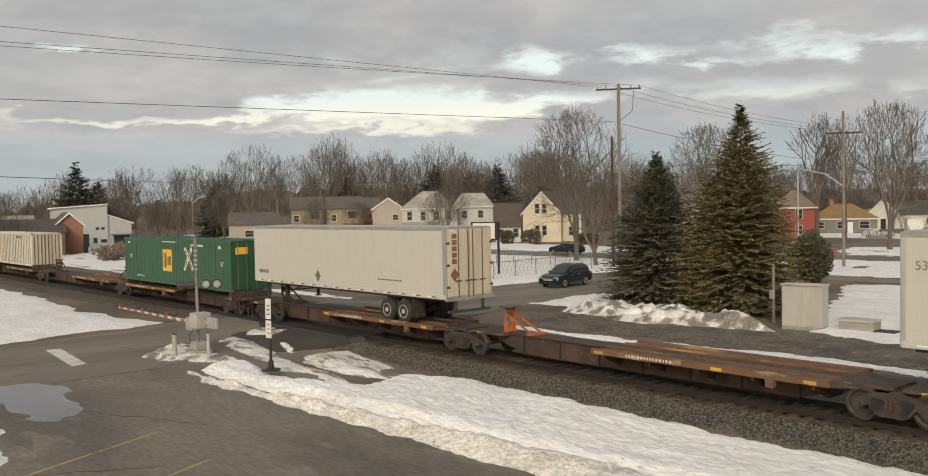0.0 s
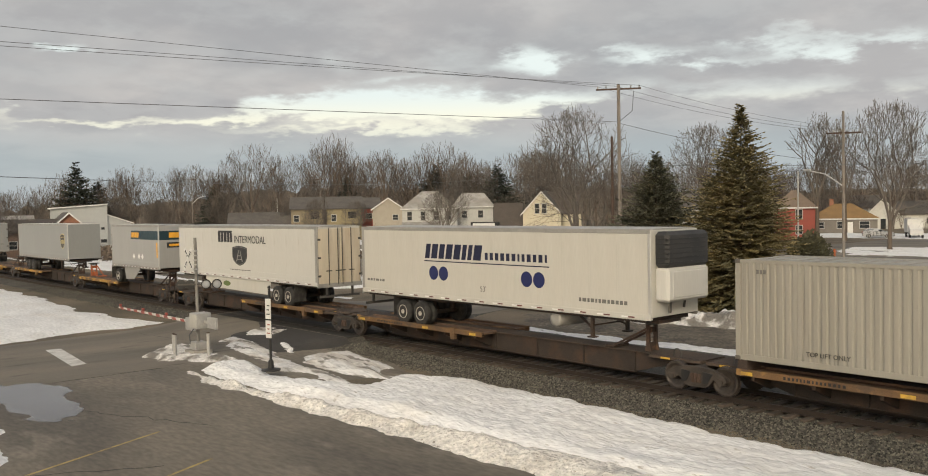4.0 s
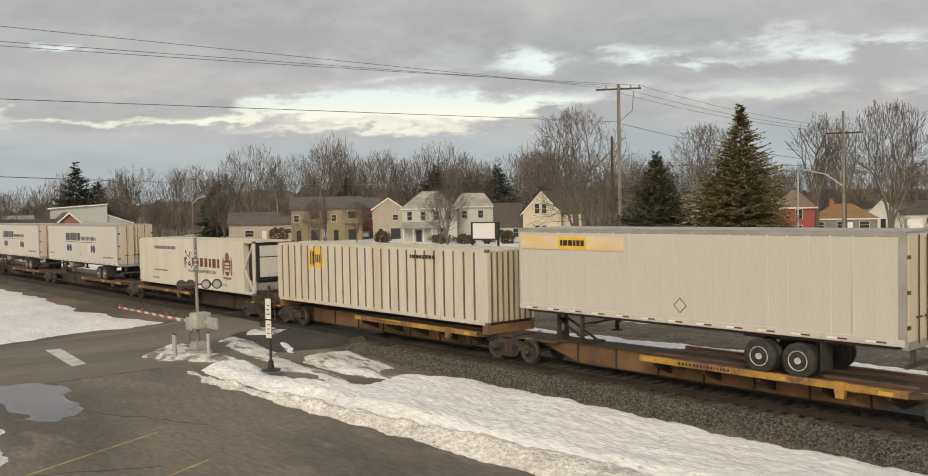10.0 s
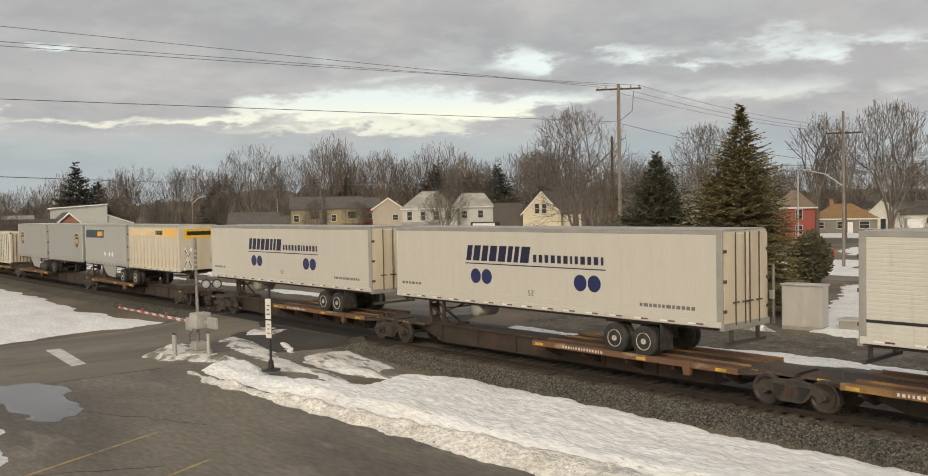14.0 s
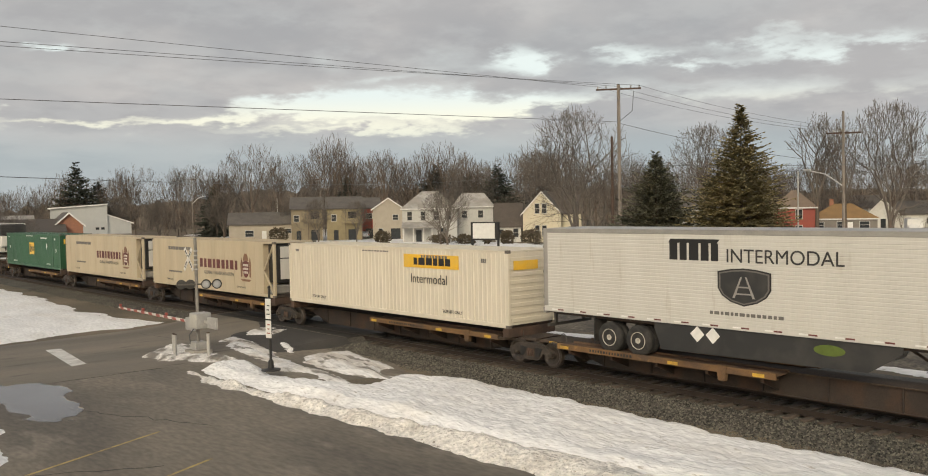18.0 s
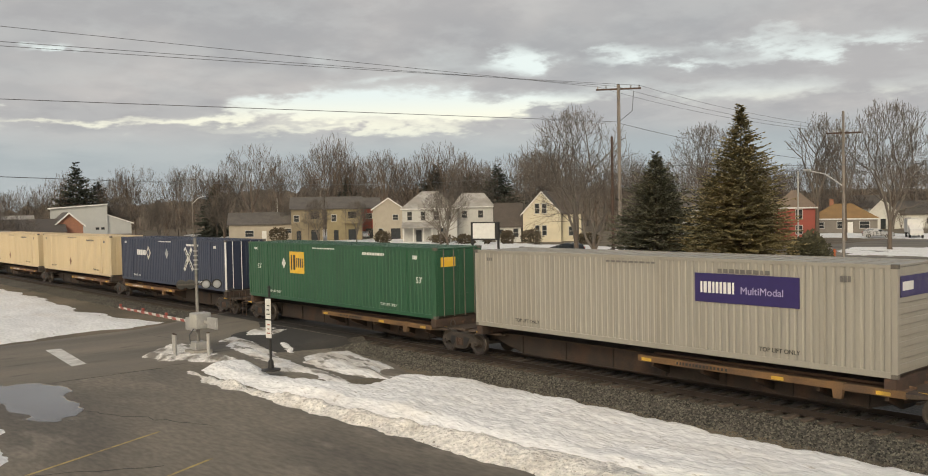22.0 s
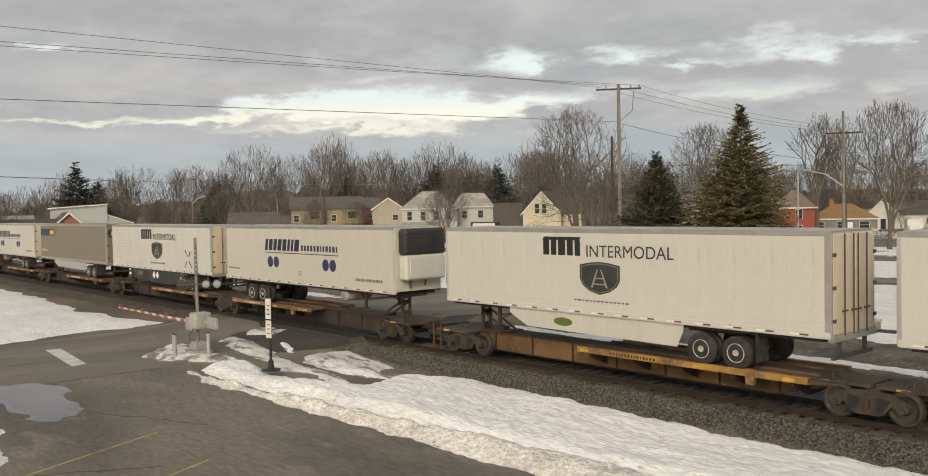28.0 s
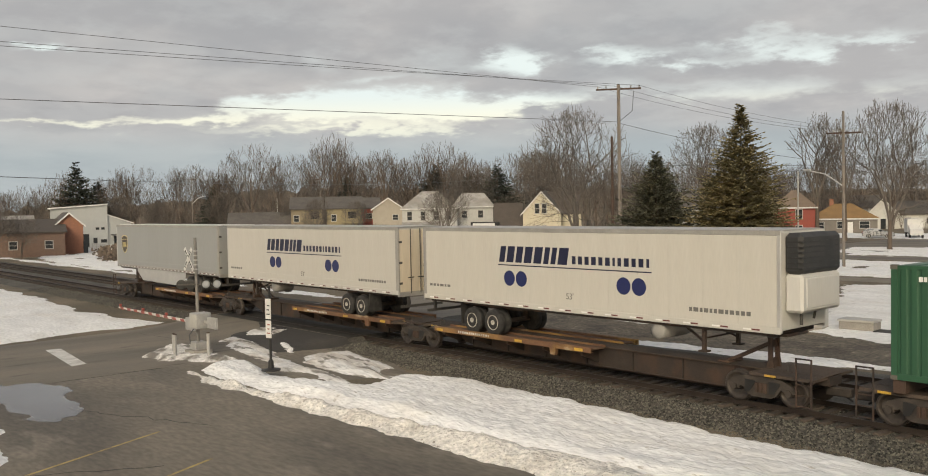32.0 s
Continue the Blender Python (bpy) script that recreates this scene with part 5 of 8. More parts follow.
for i in (3, 14, 25):
    ob = container(REAR[i], "white_worn", "weathered cream-white container with dark upright side posts", 0.62, 0.01, "posts", sheet_posts=0.52 if i == 3 else 0.62, end_skin="door_worn")
    part("mark_writing", bars(Geo(), 9.3 if i == 25 else 11.3, 11.6 if i == 25 else 13.0, 4.15, 4.3, 8, 0.3, y=SIDE - 0.012), "ink", ob)
    for k in range(8):
        part("front_post", Geo().box(LONG - 0.02, LONG + 0.012, -1.1 + k * 0.3, -1.03 + k * 0.3, BOX0 + 0.1, BOX1 - 0.1), "post_grey", ob)
    if i == 14:
        block_panel(ob, 3.75, 3.9, 1.25, 0.95)
    if i == 3:
        part("faded_patch", slab(Geo(), 2.6, 6.9, 2.3, 4.0, SIDE + 0.008), "tan_box", ob, "pale tan patch where a panel was removed")
for i in (4, 32, 37, 38):
    ob = container(REAR[i], "grey_box", "light grey corrugated container with a purple name panel", 0.24, 0.03, "level")
    p = part("name_panel", slab(Geo(), 10.1, 13.5, 3.28, 4.15, SIDE + 0.012, t=0.02), "purple", ob, "purple panel with white and lilac bars")
    part("panel_writing", bars(Geo(), 10.3, 11.45, 3.56, 3.90, 9, 0.5, y=SIDE - 0.006), "mark_white", p)
    words("MultiModal", ob, 11.65, 3.58, 0.22, "lilac", SIDE - 0.014)
    q = part("front_panel", Geo().box(LONG - 0.012, LONG + 0.006, -1.1, 0.6, 3.75, 4.3), "purple", ob, "purple panel on the front wall")
    part("panel_writing", Geo().box(LONG + 0.006, LONG + 0.012, -1.0, -0.35, 3.92, 4.15), "mark_white", q)
    small_marks(ob, "ink_grey", i)
for i in (35, 36):
    ob = container(REAR[i], "tan_box", "tan corrugated container", 0.26, 0.035, "posts")
    tagged(ob, "plain tan corrugated container with small dark marks")
    small_marks(ob, "ink_grey", i)
    part("diamond_mark", Geo().prism([(6.8, 2.5), (7.05, 2.2), (7.3, 2.5), (7.05, 2.8)], 1, SIDE - 0.006, SIDE + 0.014), "crest_brown", ob, "brown diamond mark")
ob = container(REAR[34], "blue_box", "dark navy corrugated container with a white mark and doors")
part("name_writing", bars(Geo(), 2.9, 4.4, 3.42, 3.78, 5, 0.2, y=SIDE - 0.004), "mark_white", ob, "row of pale bars")
part("ring_mark", Geo().prism([(4.45, 3.6), (4.85, 3.15), (5.25, 3.6), (4.85, 4.05)], 1, SIDE - 0.008, SIDE + 0.01), "cream_box", ob, "pale diamond mark")
part("ring_core", Geo().prism([(4.62, 3.6), (4.85, 3.35), (5.08, 3.6), (4.85, 3.85)], 1, SIDE - 0.014, SIDE - 0.006), "blue_box", ob)
part("diamond_mark", Geo().prism([(7.6, 3.62), (7.85, 3.3), (8.1, 3.62), (7.85, 3.94)], 1, SIDE - 0.008, SIDE + 0.01), "alu", ob, "pale diamond mark")
part("door_frame", Geo().box(LONG - 0.1, LONG + 0.006, SIDE - 0.006, SIDE + 0.06, BOX0 + 0.1, BOX1 - 0.1), "mark_white", ob, "white edge of the doors")
small_marks(ob, "mark_white", 34)
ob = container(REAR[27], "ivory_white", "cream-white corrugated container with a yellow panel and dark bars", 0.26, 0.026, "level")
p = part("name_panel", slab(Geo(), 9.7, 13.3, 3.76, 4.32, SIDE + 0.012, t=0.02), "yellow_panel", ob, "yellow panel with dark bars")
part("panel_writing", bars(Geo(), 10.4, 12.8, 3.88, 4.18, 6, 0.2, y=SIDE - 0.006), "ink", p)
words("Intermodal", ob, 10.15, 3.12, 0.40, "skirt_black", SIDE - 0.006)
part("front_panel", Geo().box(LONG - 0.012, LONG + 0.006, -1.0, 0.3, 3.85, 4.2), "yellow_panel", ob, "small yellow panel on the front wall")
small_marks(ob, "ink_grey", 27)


def cold_box(x, skin, text):
    """A refrigerated container: a smooth box with an open braced frame round the cooling unit at its front."""
    ob = thing("cold_container", Matrix.Identity(4), text, "container", "containers on the train")
    box_frame(ob, skin)
    end = LONG - 1.15
    cuts = [0.16, 2.02, 14.0, end]
    for a, b in zip(cuts, cuts[1:]):
        n = max(1, round((b - a) / 1.2))
        w = (b - a) / n
        for k in range(n):
            part("wall_panel", Geo().box(a + k * w + 0.006, a + (k + 1) * w - 0.006, SIDE + 0.006, SIDE + 0.05, BOX0 + 0.15, BOX1 - 0.09, 0.004), skin, ob)
    for a in cuts[1:-1]:
        part("lifting_post", Geo().box(a - 0.06, a + 0.06, SIDE - 0.004, SIDE + 0.1, BOX0 + 0.02, BOX1 - 0.02, 0.01), skin, ob)
    part("far_wall", Geo().box(0.16, end, -SIDE - 0.06, -SIDE - 0.012, BOX0 + 0.15, BOX1 - 0.09), skin, ob)
    part("rear_wall", Geo().box(0.03, 0.07, SIDE + 0.13, -SIDE - 0.13, BOX0 + 0.1, BOX1 - 0.05), skin, ob)
    part("front_wall", Geo().box(end - 0.05, end, SIDE + 0.02, -SIDE - 0.02, BOX0 + 0.1, BOX1 - 0.05), skin, ob)
    for y in (SIDE + 0.05, -SIDE - 0.05):
        part("brace", Geo().beam((end + 0.05, y, BOX0 + 1.35), (LONG - 0.1, y, BOX0 + 0.1), 0.08, 0.08).beam((end + 0.05, y, BOX0 + 1.45), (LONG - 0.1, y, BOX1 - 0.12), 0.08, 0.08), skin, ob, "diagonal brace of the front frame")
    u = part("cooling_unit", Geo().box(end, LONG - 0.14, -1.0, 1.0, BOX0 + 0.75, BOX1 - 0.12, 0.05), "ink", ob, "black and white cooling unit in the frame")
    part("unit_cover", Geo().box(LONG - 0.15, LONG - 0.11, -0.85, 0.85, BOX0 + 0.95, BOX1 - 0.9, 0.02), "white_clean", u)
    part("unit_cover", Geo().box(LONG - 0.15, LONG - 0.11, -0.85, 0.85, BOX1 - 0.85, BOX1 - 0.25, 0.02), "white_clean", u)
    part("fuel_tank", Geo().box(end + 0.1, LONG - 0.2, -1.1, 1.1, BOX0 + 0.16, BOX0 + 0.65, 0.08), "alu_dull", u, "metal fuel tank")
    block_row(ob, 7.2, 12.0, 2.98, 3.5, 9, 0.45, 0.0, "wine", 7, "dark red block", SIDE - 0.001)
    words("GLOBAL TRANSPORTATION", ob, 7.75, 2.60, 0.215, "ink_grey", SIDE - 0.008)
    part("line_writing", bars(Geo(), 2.6, 5.9, 3.92, 4.12, 9, 0.2, y=SIDE - 0.001, seed=5), "ink_grey", ob)
    part("line_writing", bars(Geo(), 2.6, 4.6, 2.5, 2.6, 10, 0.3, y=SIDE - 0.001, seed=6), "ink_grey", ob)
    c = part("crest", shield(Geo(), 13.0, 3.05, 0.75, 0.95, SIDE - 0.004), "wine", ob, "dark red and brown crest")
    g = Geo().prism([(12.7, 3.52), (13.3, 3.52), (13.25, 3.75), (13.1, 3.92), (12.9, 3.92), (12.75, 3.75)], 1, SIDE - 0.01, SIDE)
    for s in (-1, 1):
        g.prism([(13.0 + s * 0.42, 2.65), (13.0 + s * 0.58, 2.6), (13.0 + s * 0.62, 3.3), (13.0 + s * 0.5, 3.7), (13.0 + s * 0.42, 3.5)], 1, SIDE - 0.01, SIDE)
    g.prism([(12.4, 2.5), (13.6, 2.5), (13.4, 2.38), (12.6, 2.38)], 1, SIDE - 0.01, SIDE)
    part("crest_bearer", g, "crest_brown", c)
    part("crest_writing", bars(bars(bars(Geo(), 12.72, 13.28, 3.22, 3.34, 3, 0.2, y=SIDE - 0.011), 12.72, 13.28, 3.02, 3.14, 3, 0.2, y=SIDE - 0.011), 12.74, 13.26, 2.82, 2.94, 3, 0.2, y=SIDE - 0.011), "cream_box", c)
    words("TOP LIFT ONLY", ob, 2.2, 1.98, 0.11, "ink_grey", SIDE - 0.006)
    words("TOP LIFT ONLY", ob, 11.9, 1.98, 0.11, "ink_grey", SIDE - 0.006)
    return at_x(ob, x)


cold_box(REAR[15], "cream_box", "cream refrigerated container with dark red bars, crest and braced front frame")
first = cold_box(REAR[28], "sand_box", "dusty tan refrigerated container with dark red bars and crest")
TRAIN.append(copy_thing(first, Matrix.Translation((REAR[29], YC, 0))))



# ---- spine cars: low platforms, hinged to one another over shared wheel trucks ----
def truck_meshes():
    o = [(-1.05, 0.50), (-1.07, 0.60), (-1.00, 0.69), (-0.62, 0.86), (-0.30, 0.90), (0.30, 0.90), (0.62, 0.86), (1.00, 0.69), (1.07, 0.60), (1.05, 0.50), (0.80, 0.50),
         (0.62, 0.56), (0.44, 0.34), (0.30, 0.28), (-0.30, 0.28), (-0.44, 0.34), (-0.62, 0.56), (-0.80, 0.50)]
    side = Geo().prism(o, 1, -0.08, 0.08)
    for s in (-1, 1):
        side.lathe([(0.10, -0.15), (0.10, 0.0)], (s * 0.88, 0, 0.505), 1, 10).box(s * 0.88 - 0.13, s * 0.88 + 0.13, -0.09, 0.09, 0.44, 0.62, 0.02)
    # black plate on the solid frame, painted as the shade inside an opening
    shade_plate = Geo().prism([(0.26, 0.78), (0.62, 0.74), (0.42, 0.42), (0.26, 0.40)], 1, -0.10, -0.079)
    o = [(-0.2, 0.02), (-0.2, -0.05)]
    for x in (-0.13, 0.0, 0.13):
        o += [(x - 0.055, -0.05), (x - 0.035, -0.10), (x + 0.035, -0.10), (x + 0.055, -0.05)]
    springs = Geo().prism(o + [(0.2, -0.05), (0.2, 0.02)], 2, 0.42, 0.70)
    wheel = Geo().lathe([(0.46, 0.0), (0.455, -0.10), (0.44, -0.12), (0.38, -0.12), (0.31, -0.07), (0.16, -0.05), (0.14, -0.12), (0.05, -0.16), (0.05, 0.05), (0.48, 0.03), (0.48, 0.0)], (0, 0, 0), 1, 24)
    return (side.mesh("side_frame", "truck_iron"), shade_plate.mesh("frame_opening", "ink"), springs.mesh("spring_nest", "rust_steel"), wheel.mesh("wheel", "wheel_steel"),
            Geo().box(-0.18, 0.18, -0.95, 0.95, 0.55, 0.90, 0.02).mesh("wheel_truck", "truck_iron"), Geo().tube((0, -0.76, 0), (0, 0.76, 0), 0.075, n=10).mesh("axle", "wheel_steel"))


SIDEFRAME, OPENING_SHADE, SPRINGS, WHEEL, BOLSTER, AXLE = truck_meshes()


def truck(parent, x):
    """A two-axle wheel truck."""
    t = part("wheel_truck", BOLSTER, "", parent, "rusty two-axle wheel truck", at=Matrix.Translation((x, 0, RAIL - 0.35 + 0.30)))
    dz = -0.30
    for y in (-1.02, 1.02):
        turn = Matrix.Translation((0, y, dz + 0.30)) @ Matrix.Rotation(0 if y < 0 else math.pi, 4, "Z")
        part("side_frame", SIDEFRAME, "", t, at=turn)
        part("spring_nest", SPRINGS, "", t, at=turn @ Matrix.Translation((0, -0.03, 0)))
        part("frame_opening", OPENING_SHADE, "", t, at=turn)
        part("frame_opening", OPENING_SHADE, "", t, at=turn @ Matrix.Translation((-0.78, 0, 0)))
    for x2 in (-0.88, 0.88):
        part("axle", AXLE, "", t, at=Matrix.Translation((x2, 0, 0.505)))
        for y in (-1, 1):
            part("wheel", WHEEL, "", t, at=Matrix.Translation((x2, y * 0.76, 0.505)) @ Matrix.Rotation(0 if y < 0 else math.pi, 4, "Z"))
    return t


def hitch(parent, x, way, material):
    """A stand that carries a trailer's nose: a flat head on a slotted column, with struts; way: where they lean to."""
    head = Geo().prism([(x - 0.32, -0.24), (x - 0.20, -0.36), (x + 0.24, -0.36), (x + 0.34, -0.24), (x + 0.34, -0.08), (x + 0.18, 0.0), (x + 0.34, 0.08), (x + 0.34, 0.24), (x + 0.24, 0.36), (x - 0.20, 0.36), (x - 0.32, 0.24)], 2, 2.28, 2.33)
    head.box(x - 0.11, x + 0.11, -0.24, 0.24, 2.19, 2.28, 0.02)
    h = part("hitch", head, "door_dark", parent, "trailer hitch plate on legs")
    for y in (-0.20, 0.20):
        part("hitch_leg", Geo().prism([(x - 0.13, 1.28), (x + 0.13, 1.28), (x + 0.065, 1.60), (x + 0.06, 2.20), (x - 0.07, 2.20), (x - 0.07, 1.60)], 1, y - 0.04, y + 0.04), material, h)
        part("hitch_brace", Geo().beam((x + way * 0.05, y * 1.3, 2.05), (x + way * 1.45, y * 1.3, 1.36), 0.055, 0.075), material, h)
    part("hitch_web", Geo().box(x - 0.02, x + 0.02, -0.17, 0.17, 1.32, 1.60).box(x - 0.02, x + 0.02, -0.17, 0.17, 1.92, 2.12), material, h)
    part("brace_shoe", Geo().box(min(x + way * 1.3, x + way * 1.7), max(x + way * 1.3, x + way * 1.7), -0.42, 0.42, 1.31, 1.39, 0.02), material, h)


def channel(g, x0, x1, s):
    """A steel channel along a platform's side, open inwards; s: -1 or +1."""
    return g.prism([(s * 1.19, 1.375), (s * 1.32, 1.375), (s * 1.32, 1.185), (s * 1.19, 1.185), (s * 1.19, 1.21), (s * 1.295, 1.21), (s * 1.295, 1.35), (s * 1.19, 1.35)], 0, x0, x1)


def platform(a, b, pan, steel, hitches, first, last, boxed, tint):
    """One platform from a to b along the track; pan: the end, -1 or +1, that carries trailer wheels."""
    n = b - a
    ob = thing("spine_car", Matrix.Translation((a, YC, 0)), {"rust_steel": "rusty brown spine car with yellow reflectors", "ochre_steel": "ochre-yellow spine car with rusty streaks and side sills",
               "dark_steel": "dark weathered spine car with worn side sills"}[steel], "rail car", "spine cars of the train")
    o = [(0.05, 1.02), (1.4, 1.02), (2.9, 0.60), (n - 2.9, 0.60), (n - 1.4, 1.02), (n - 0.05, 1.02), (n - 0.05, 1.27), (0.05, 1.27)]
    # most beams get the darker steel: shade under the loads, put into the colour
    part("centre_sill", Geo().prism(o, 1, -0.36, 0.36), steel if steel == "ochre_steel" or (tint == "worn_sill" and steel == "rust_steel" and a > -110) else "dark_steel", ob, "deep steel centre beam")
    part("bottom_flange", Geo().box(2.9, n - 2.9, -0.43, 0.43, 0.575, 0.60), "dark_steel", ob)
    part("top_plate", Geo().box(0.1, n - 0.1, -0.46, 0.46, 1.27, 1.305), "deck_brown", ob)
    p0, p1 = (n - 10.0, n - 1.55) if pan > 0 else (1.55, 10.0)
    me = Geo().box(-0.02, 0.02, -0.42, 0.42, 0.60, 1.26).mesh("web_stiffener", "dark_steel")
    for k in range(7):
        part("web_stiffener", me, "", ob, at=Matrix.Translation((2.9 + (n - 5.8) * k / 6, 0, 0)))
    for y in (-1, 1):
        s = part("side_sill", channel(Geo(), p0, p1, y), tint, ob, "rusty brown side sill with old yellow paint" if tint == "worn_sill" else "yellow painted side sill with rust")
        if y < 0:
            for u in (p0 + 0.15, (p0 + p1) / 2 + 0.5, p1 - 0.75):
                part("reflector", Geo().box(u, u + 0.38, -1.326, -1.32, 1.21, 1.31), "yellow_mark", s, "bright yellow reflector")
            tagged(part("number_mark", bars(Geo(), p0 + 1.5, p0 + 3.3, 1.235, 1.32, 15, 0.9, y=-1.32, seed=int(n * 100)), "ink" if tint in ("yellow_steel", "ochre_steel") else "stripe_white", s), kind="stuff")
        part("wheel_runway", Geo().box(p0 + 0.1, p1 - 0.1, min(y * 0.50, y * 1.18), max(y * 0.50, y * 1.18), 1.25, DECK, 0.005), "pan_rust", ob, "worn rusty steel runway")
        part("runway_curb", Geo().box(p0 + 0.05, p1 - 0.05, min(y * 0.46, y * 0.51), max(y * 0.46, y * 0.51), 1.305, 1.375).box(p0 + 0.05, p1 - 0.05, min(y * 1.14, y * 1.18), max(y * 1.14, y * 1.18), DECK, 1.36), tint if tint == "worn_sill" else "pan_rust", ob, "raised curb along the runway")
        # the runway's end slopes down over the wheels
        e0, e1 = (p1 - 0.1, p1 + 0.6) if pan > 0 else (p0 + 0.1, p0 - 0.6)
        part("runway_apron", Geo().add([(e0, y * 0.5, 1.30), (e0, y * 1.2, 1.30), (e1, y * 0.85, 1.24), (e1, y * 0.5, 1.24), (e0, y * 0.5, 1.22), (e0, y * 1.2, 1.16), (e1, y * 0.85, 1.18), (e1, y * 0.5, 1.18)],
             [(0, 1, 2, 3), (7, 6, 5, 4), (0, 4, 5, 1), (1, 5, 6, 2), (2, 6, 7, 3), (3, 7, 4, 0)]), "deck_brown", ob)
    me = Geo().prism([(-1.24, 1.06), (-0.36, 0.70), (0.36, 0.70), (1.24, 1.06), (1.24, 1.25), (-1.24, 1.25)], 0, -0.05, 0.05).mesh("cross_beam", "dark_steel")
    for k in range(5):
        part("cross_beam", me, "", ob, at=Matrix.Translation((p0 + 0.5 + (p1 - p0 - 1.0) * k / 4, 0, 0)))
    part("sill_bracket", Geo().prism([(p1 - 1.95, 1.40), (p1 - 1.60, 1.40), (p1 - 1.66, 0.95), (p1 - 1.89, 0.95)], 1, -1.345, -1.20), tint, ob, "drop bracket on the side sill")
    for x0, x1, outer in ((0.1, 2.1, first), (n - 2.1, n - 0.1, last)):
        wide = 1.18 if outer else 0.72
        part("end_deck", Geo().prism([(-wide, 1.22), (wide, 1.22), (wide - 0.06, 1.297), (-wide + 0.06, 1.297)], 0, x0, x1), "deck_brown", ob, "low end deck over the wheels")
        part("end_stripe", Geo().box(x0 + 0.5, x0 + 0.85, -wide - 0.006, -wide + 0.02, 1.225, 1.285), "yellow_mark", ob, "bright yellow stripe")
        c = (x0 + x1) / 2
        ring = [(c + 0.14 * math.cos(math.pi * k / 8), 1.42 + 0.16 * math.sin(math.pi * k / 8)) for k in range(9)]
        g = Geo().tube((ring[0][0], -0.5, 1.30), (ring[0][0], -0.5, 1.42), 0.018, n=6).tube((ring[-1][0], -0.5, 1.30), (ring[-1][0], -0.5, 1.42), 0.018, n=6)
        for p, q in zip(ring, ring[1:]):
            g.tube((p[0], -0.5, p[1]), (q[0], -0.5, q[1]), 0.018, n=6)
        part("hand_hoop", g, "door_dark", ob, "small bent handhold on the deck")
    for x in boxed or ():
        part("container_bolster", Geo().box(x - 0.16, x + 0.16, -1.28, 1.28, 1.30, BOX0 - 0.01, 0.015), steel, ob, "cross bolster that carries a container")
    for x, way in hitches:
        hitch(ob, x, way, "orange_steel" if tint == "orange_steel" else ("rust_steel" if steel != "ochre_steel" else "dark_steel"))
    truck(ob, n - 1.75 if last else n)           # the truck at its front, shared with the platform ahead
    if first:
        truck(ob, 1.75)
    for here, x, s in ((last, n, 1), (first, 0, -1)):
        if here:
            part("coupler", Geo().box(min(x - s * 0.3, x + s * 0.45), max(x - s * 0.3, x + s * 0.45), -0.12, 0.12, 0.72, 0.98, 0.03), "truck_iron", ob, "knuckle coupler")
            g = Geo()
            for z in (0.55, 0.85, 1.15):
                g.tube((x - s * 0.1, -1.3, z), (x - s * 0.55, -1.3, z), 0.018, n=6)
            g.box(x - s * 0.1 - 0.02, x - s * 0.1 + 0.02, -1.32, -1.28, 0.5, 1.9).box(x - s * 0.55 - 0.02, x - s * 0.55 + 0.02, -1.32, -1.28, 0.5, 1.9)
            g.box(min(x - s * 0.1, x - s * 0.55), max(x - s * 0.1, x - s * 0.55), -1.32, -1.28, 1.86, 1.90)
            part("ladder", g, steel, ob, "rusty end ladder")
            part("brake_hose", Geo().tube((x - s * 0.1, 0.3, 0.8), (x + s * 0.3, 0.3, 0.55), 0.03, n=6), "tyre", ob)
    TRAIN.append(ob)


SPAN = {8: 14.1, 13: 13.9, **{i: PUP for i in (7, 9, 21, 22, 23, 24)}}
BOXED = {2, 3, 4, 14, 15, 25, 27, 28, 29, 30, 32, 33, 34, 35, 36, 37, 38, 46}
NOSE_FRONT = {5, 39, 42, 47, 26, 31, 18, 8, 10, 23, 7, 21}       # trailers coupled by their front end
PAN_REAR = {2, 4, 34, 15}                                       # boxes over a wheel pan at the rear
# Each car: its steel, the paint of its sills, its platforms from the front; an empty platform is a bare place.
CARS = [("rust_steel", "worn_sill", [(0,), -26.55, (1,)]), ("rust_steel", "worn_sill", [(2,), -82.3, (3,)]), ("rust_steel", "ochre_steel", [(4,), (5,), (6,)]),
        ("dark_steel", "yellow_steel", [(7,), (8,), (9,)]), ("ochre_steel", "yellow_steel", [(10,), (11,), (12,), (13,), (14,)]), ("rust_steel", "ochre_steel", [(15,), (16,), (17,)]),
        ("rust_steel", "worn_sill", [(18,), (19,), (20,)]), ("dark_steel", "ochre_steel", [(21, 22), (23, 24), (25,)]), ("rust_steel", "ochre_steel", [(26,), (27,), (28,), (29,), (30,)]),
        ("rust_steel", "ochre_steel", [(31,), (32,), (33,)]), ("dark_steel", "worn_sill", [(34,), (35,), (36,), (37,), (38,)]), ("ochre_steel", "yellow_steel", [(39,), (40,), (41,)]),
        ("dark_steel", "worn_sill", [(42,), (43,), (44,), (45,), (46,)]), ("rust_steel", "worn_sill", [(47,), (48,), (49,)])]
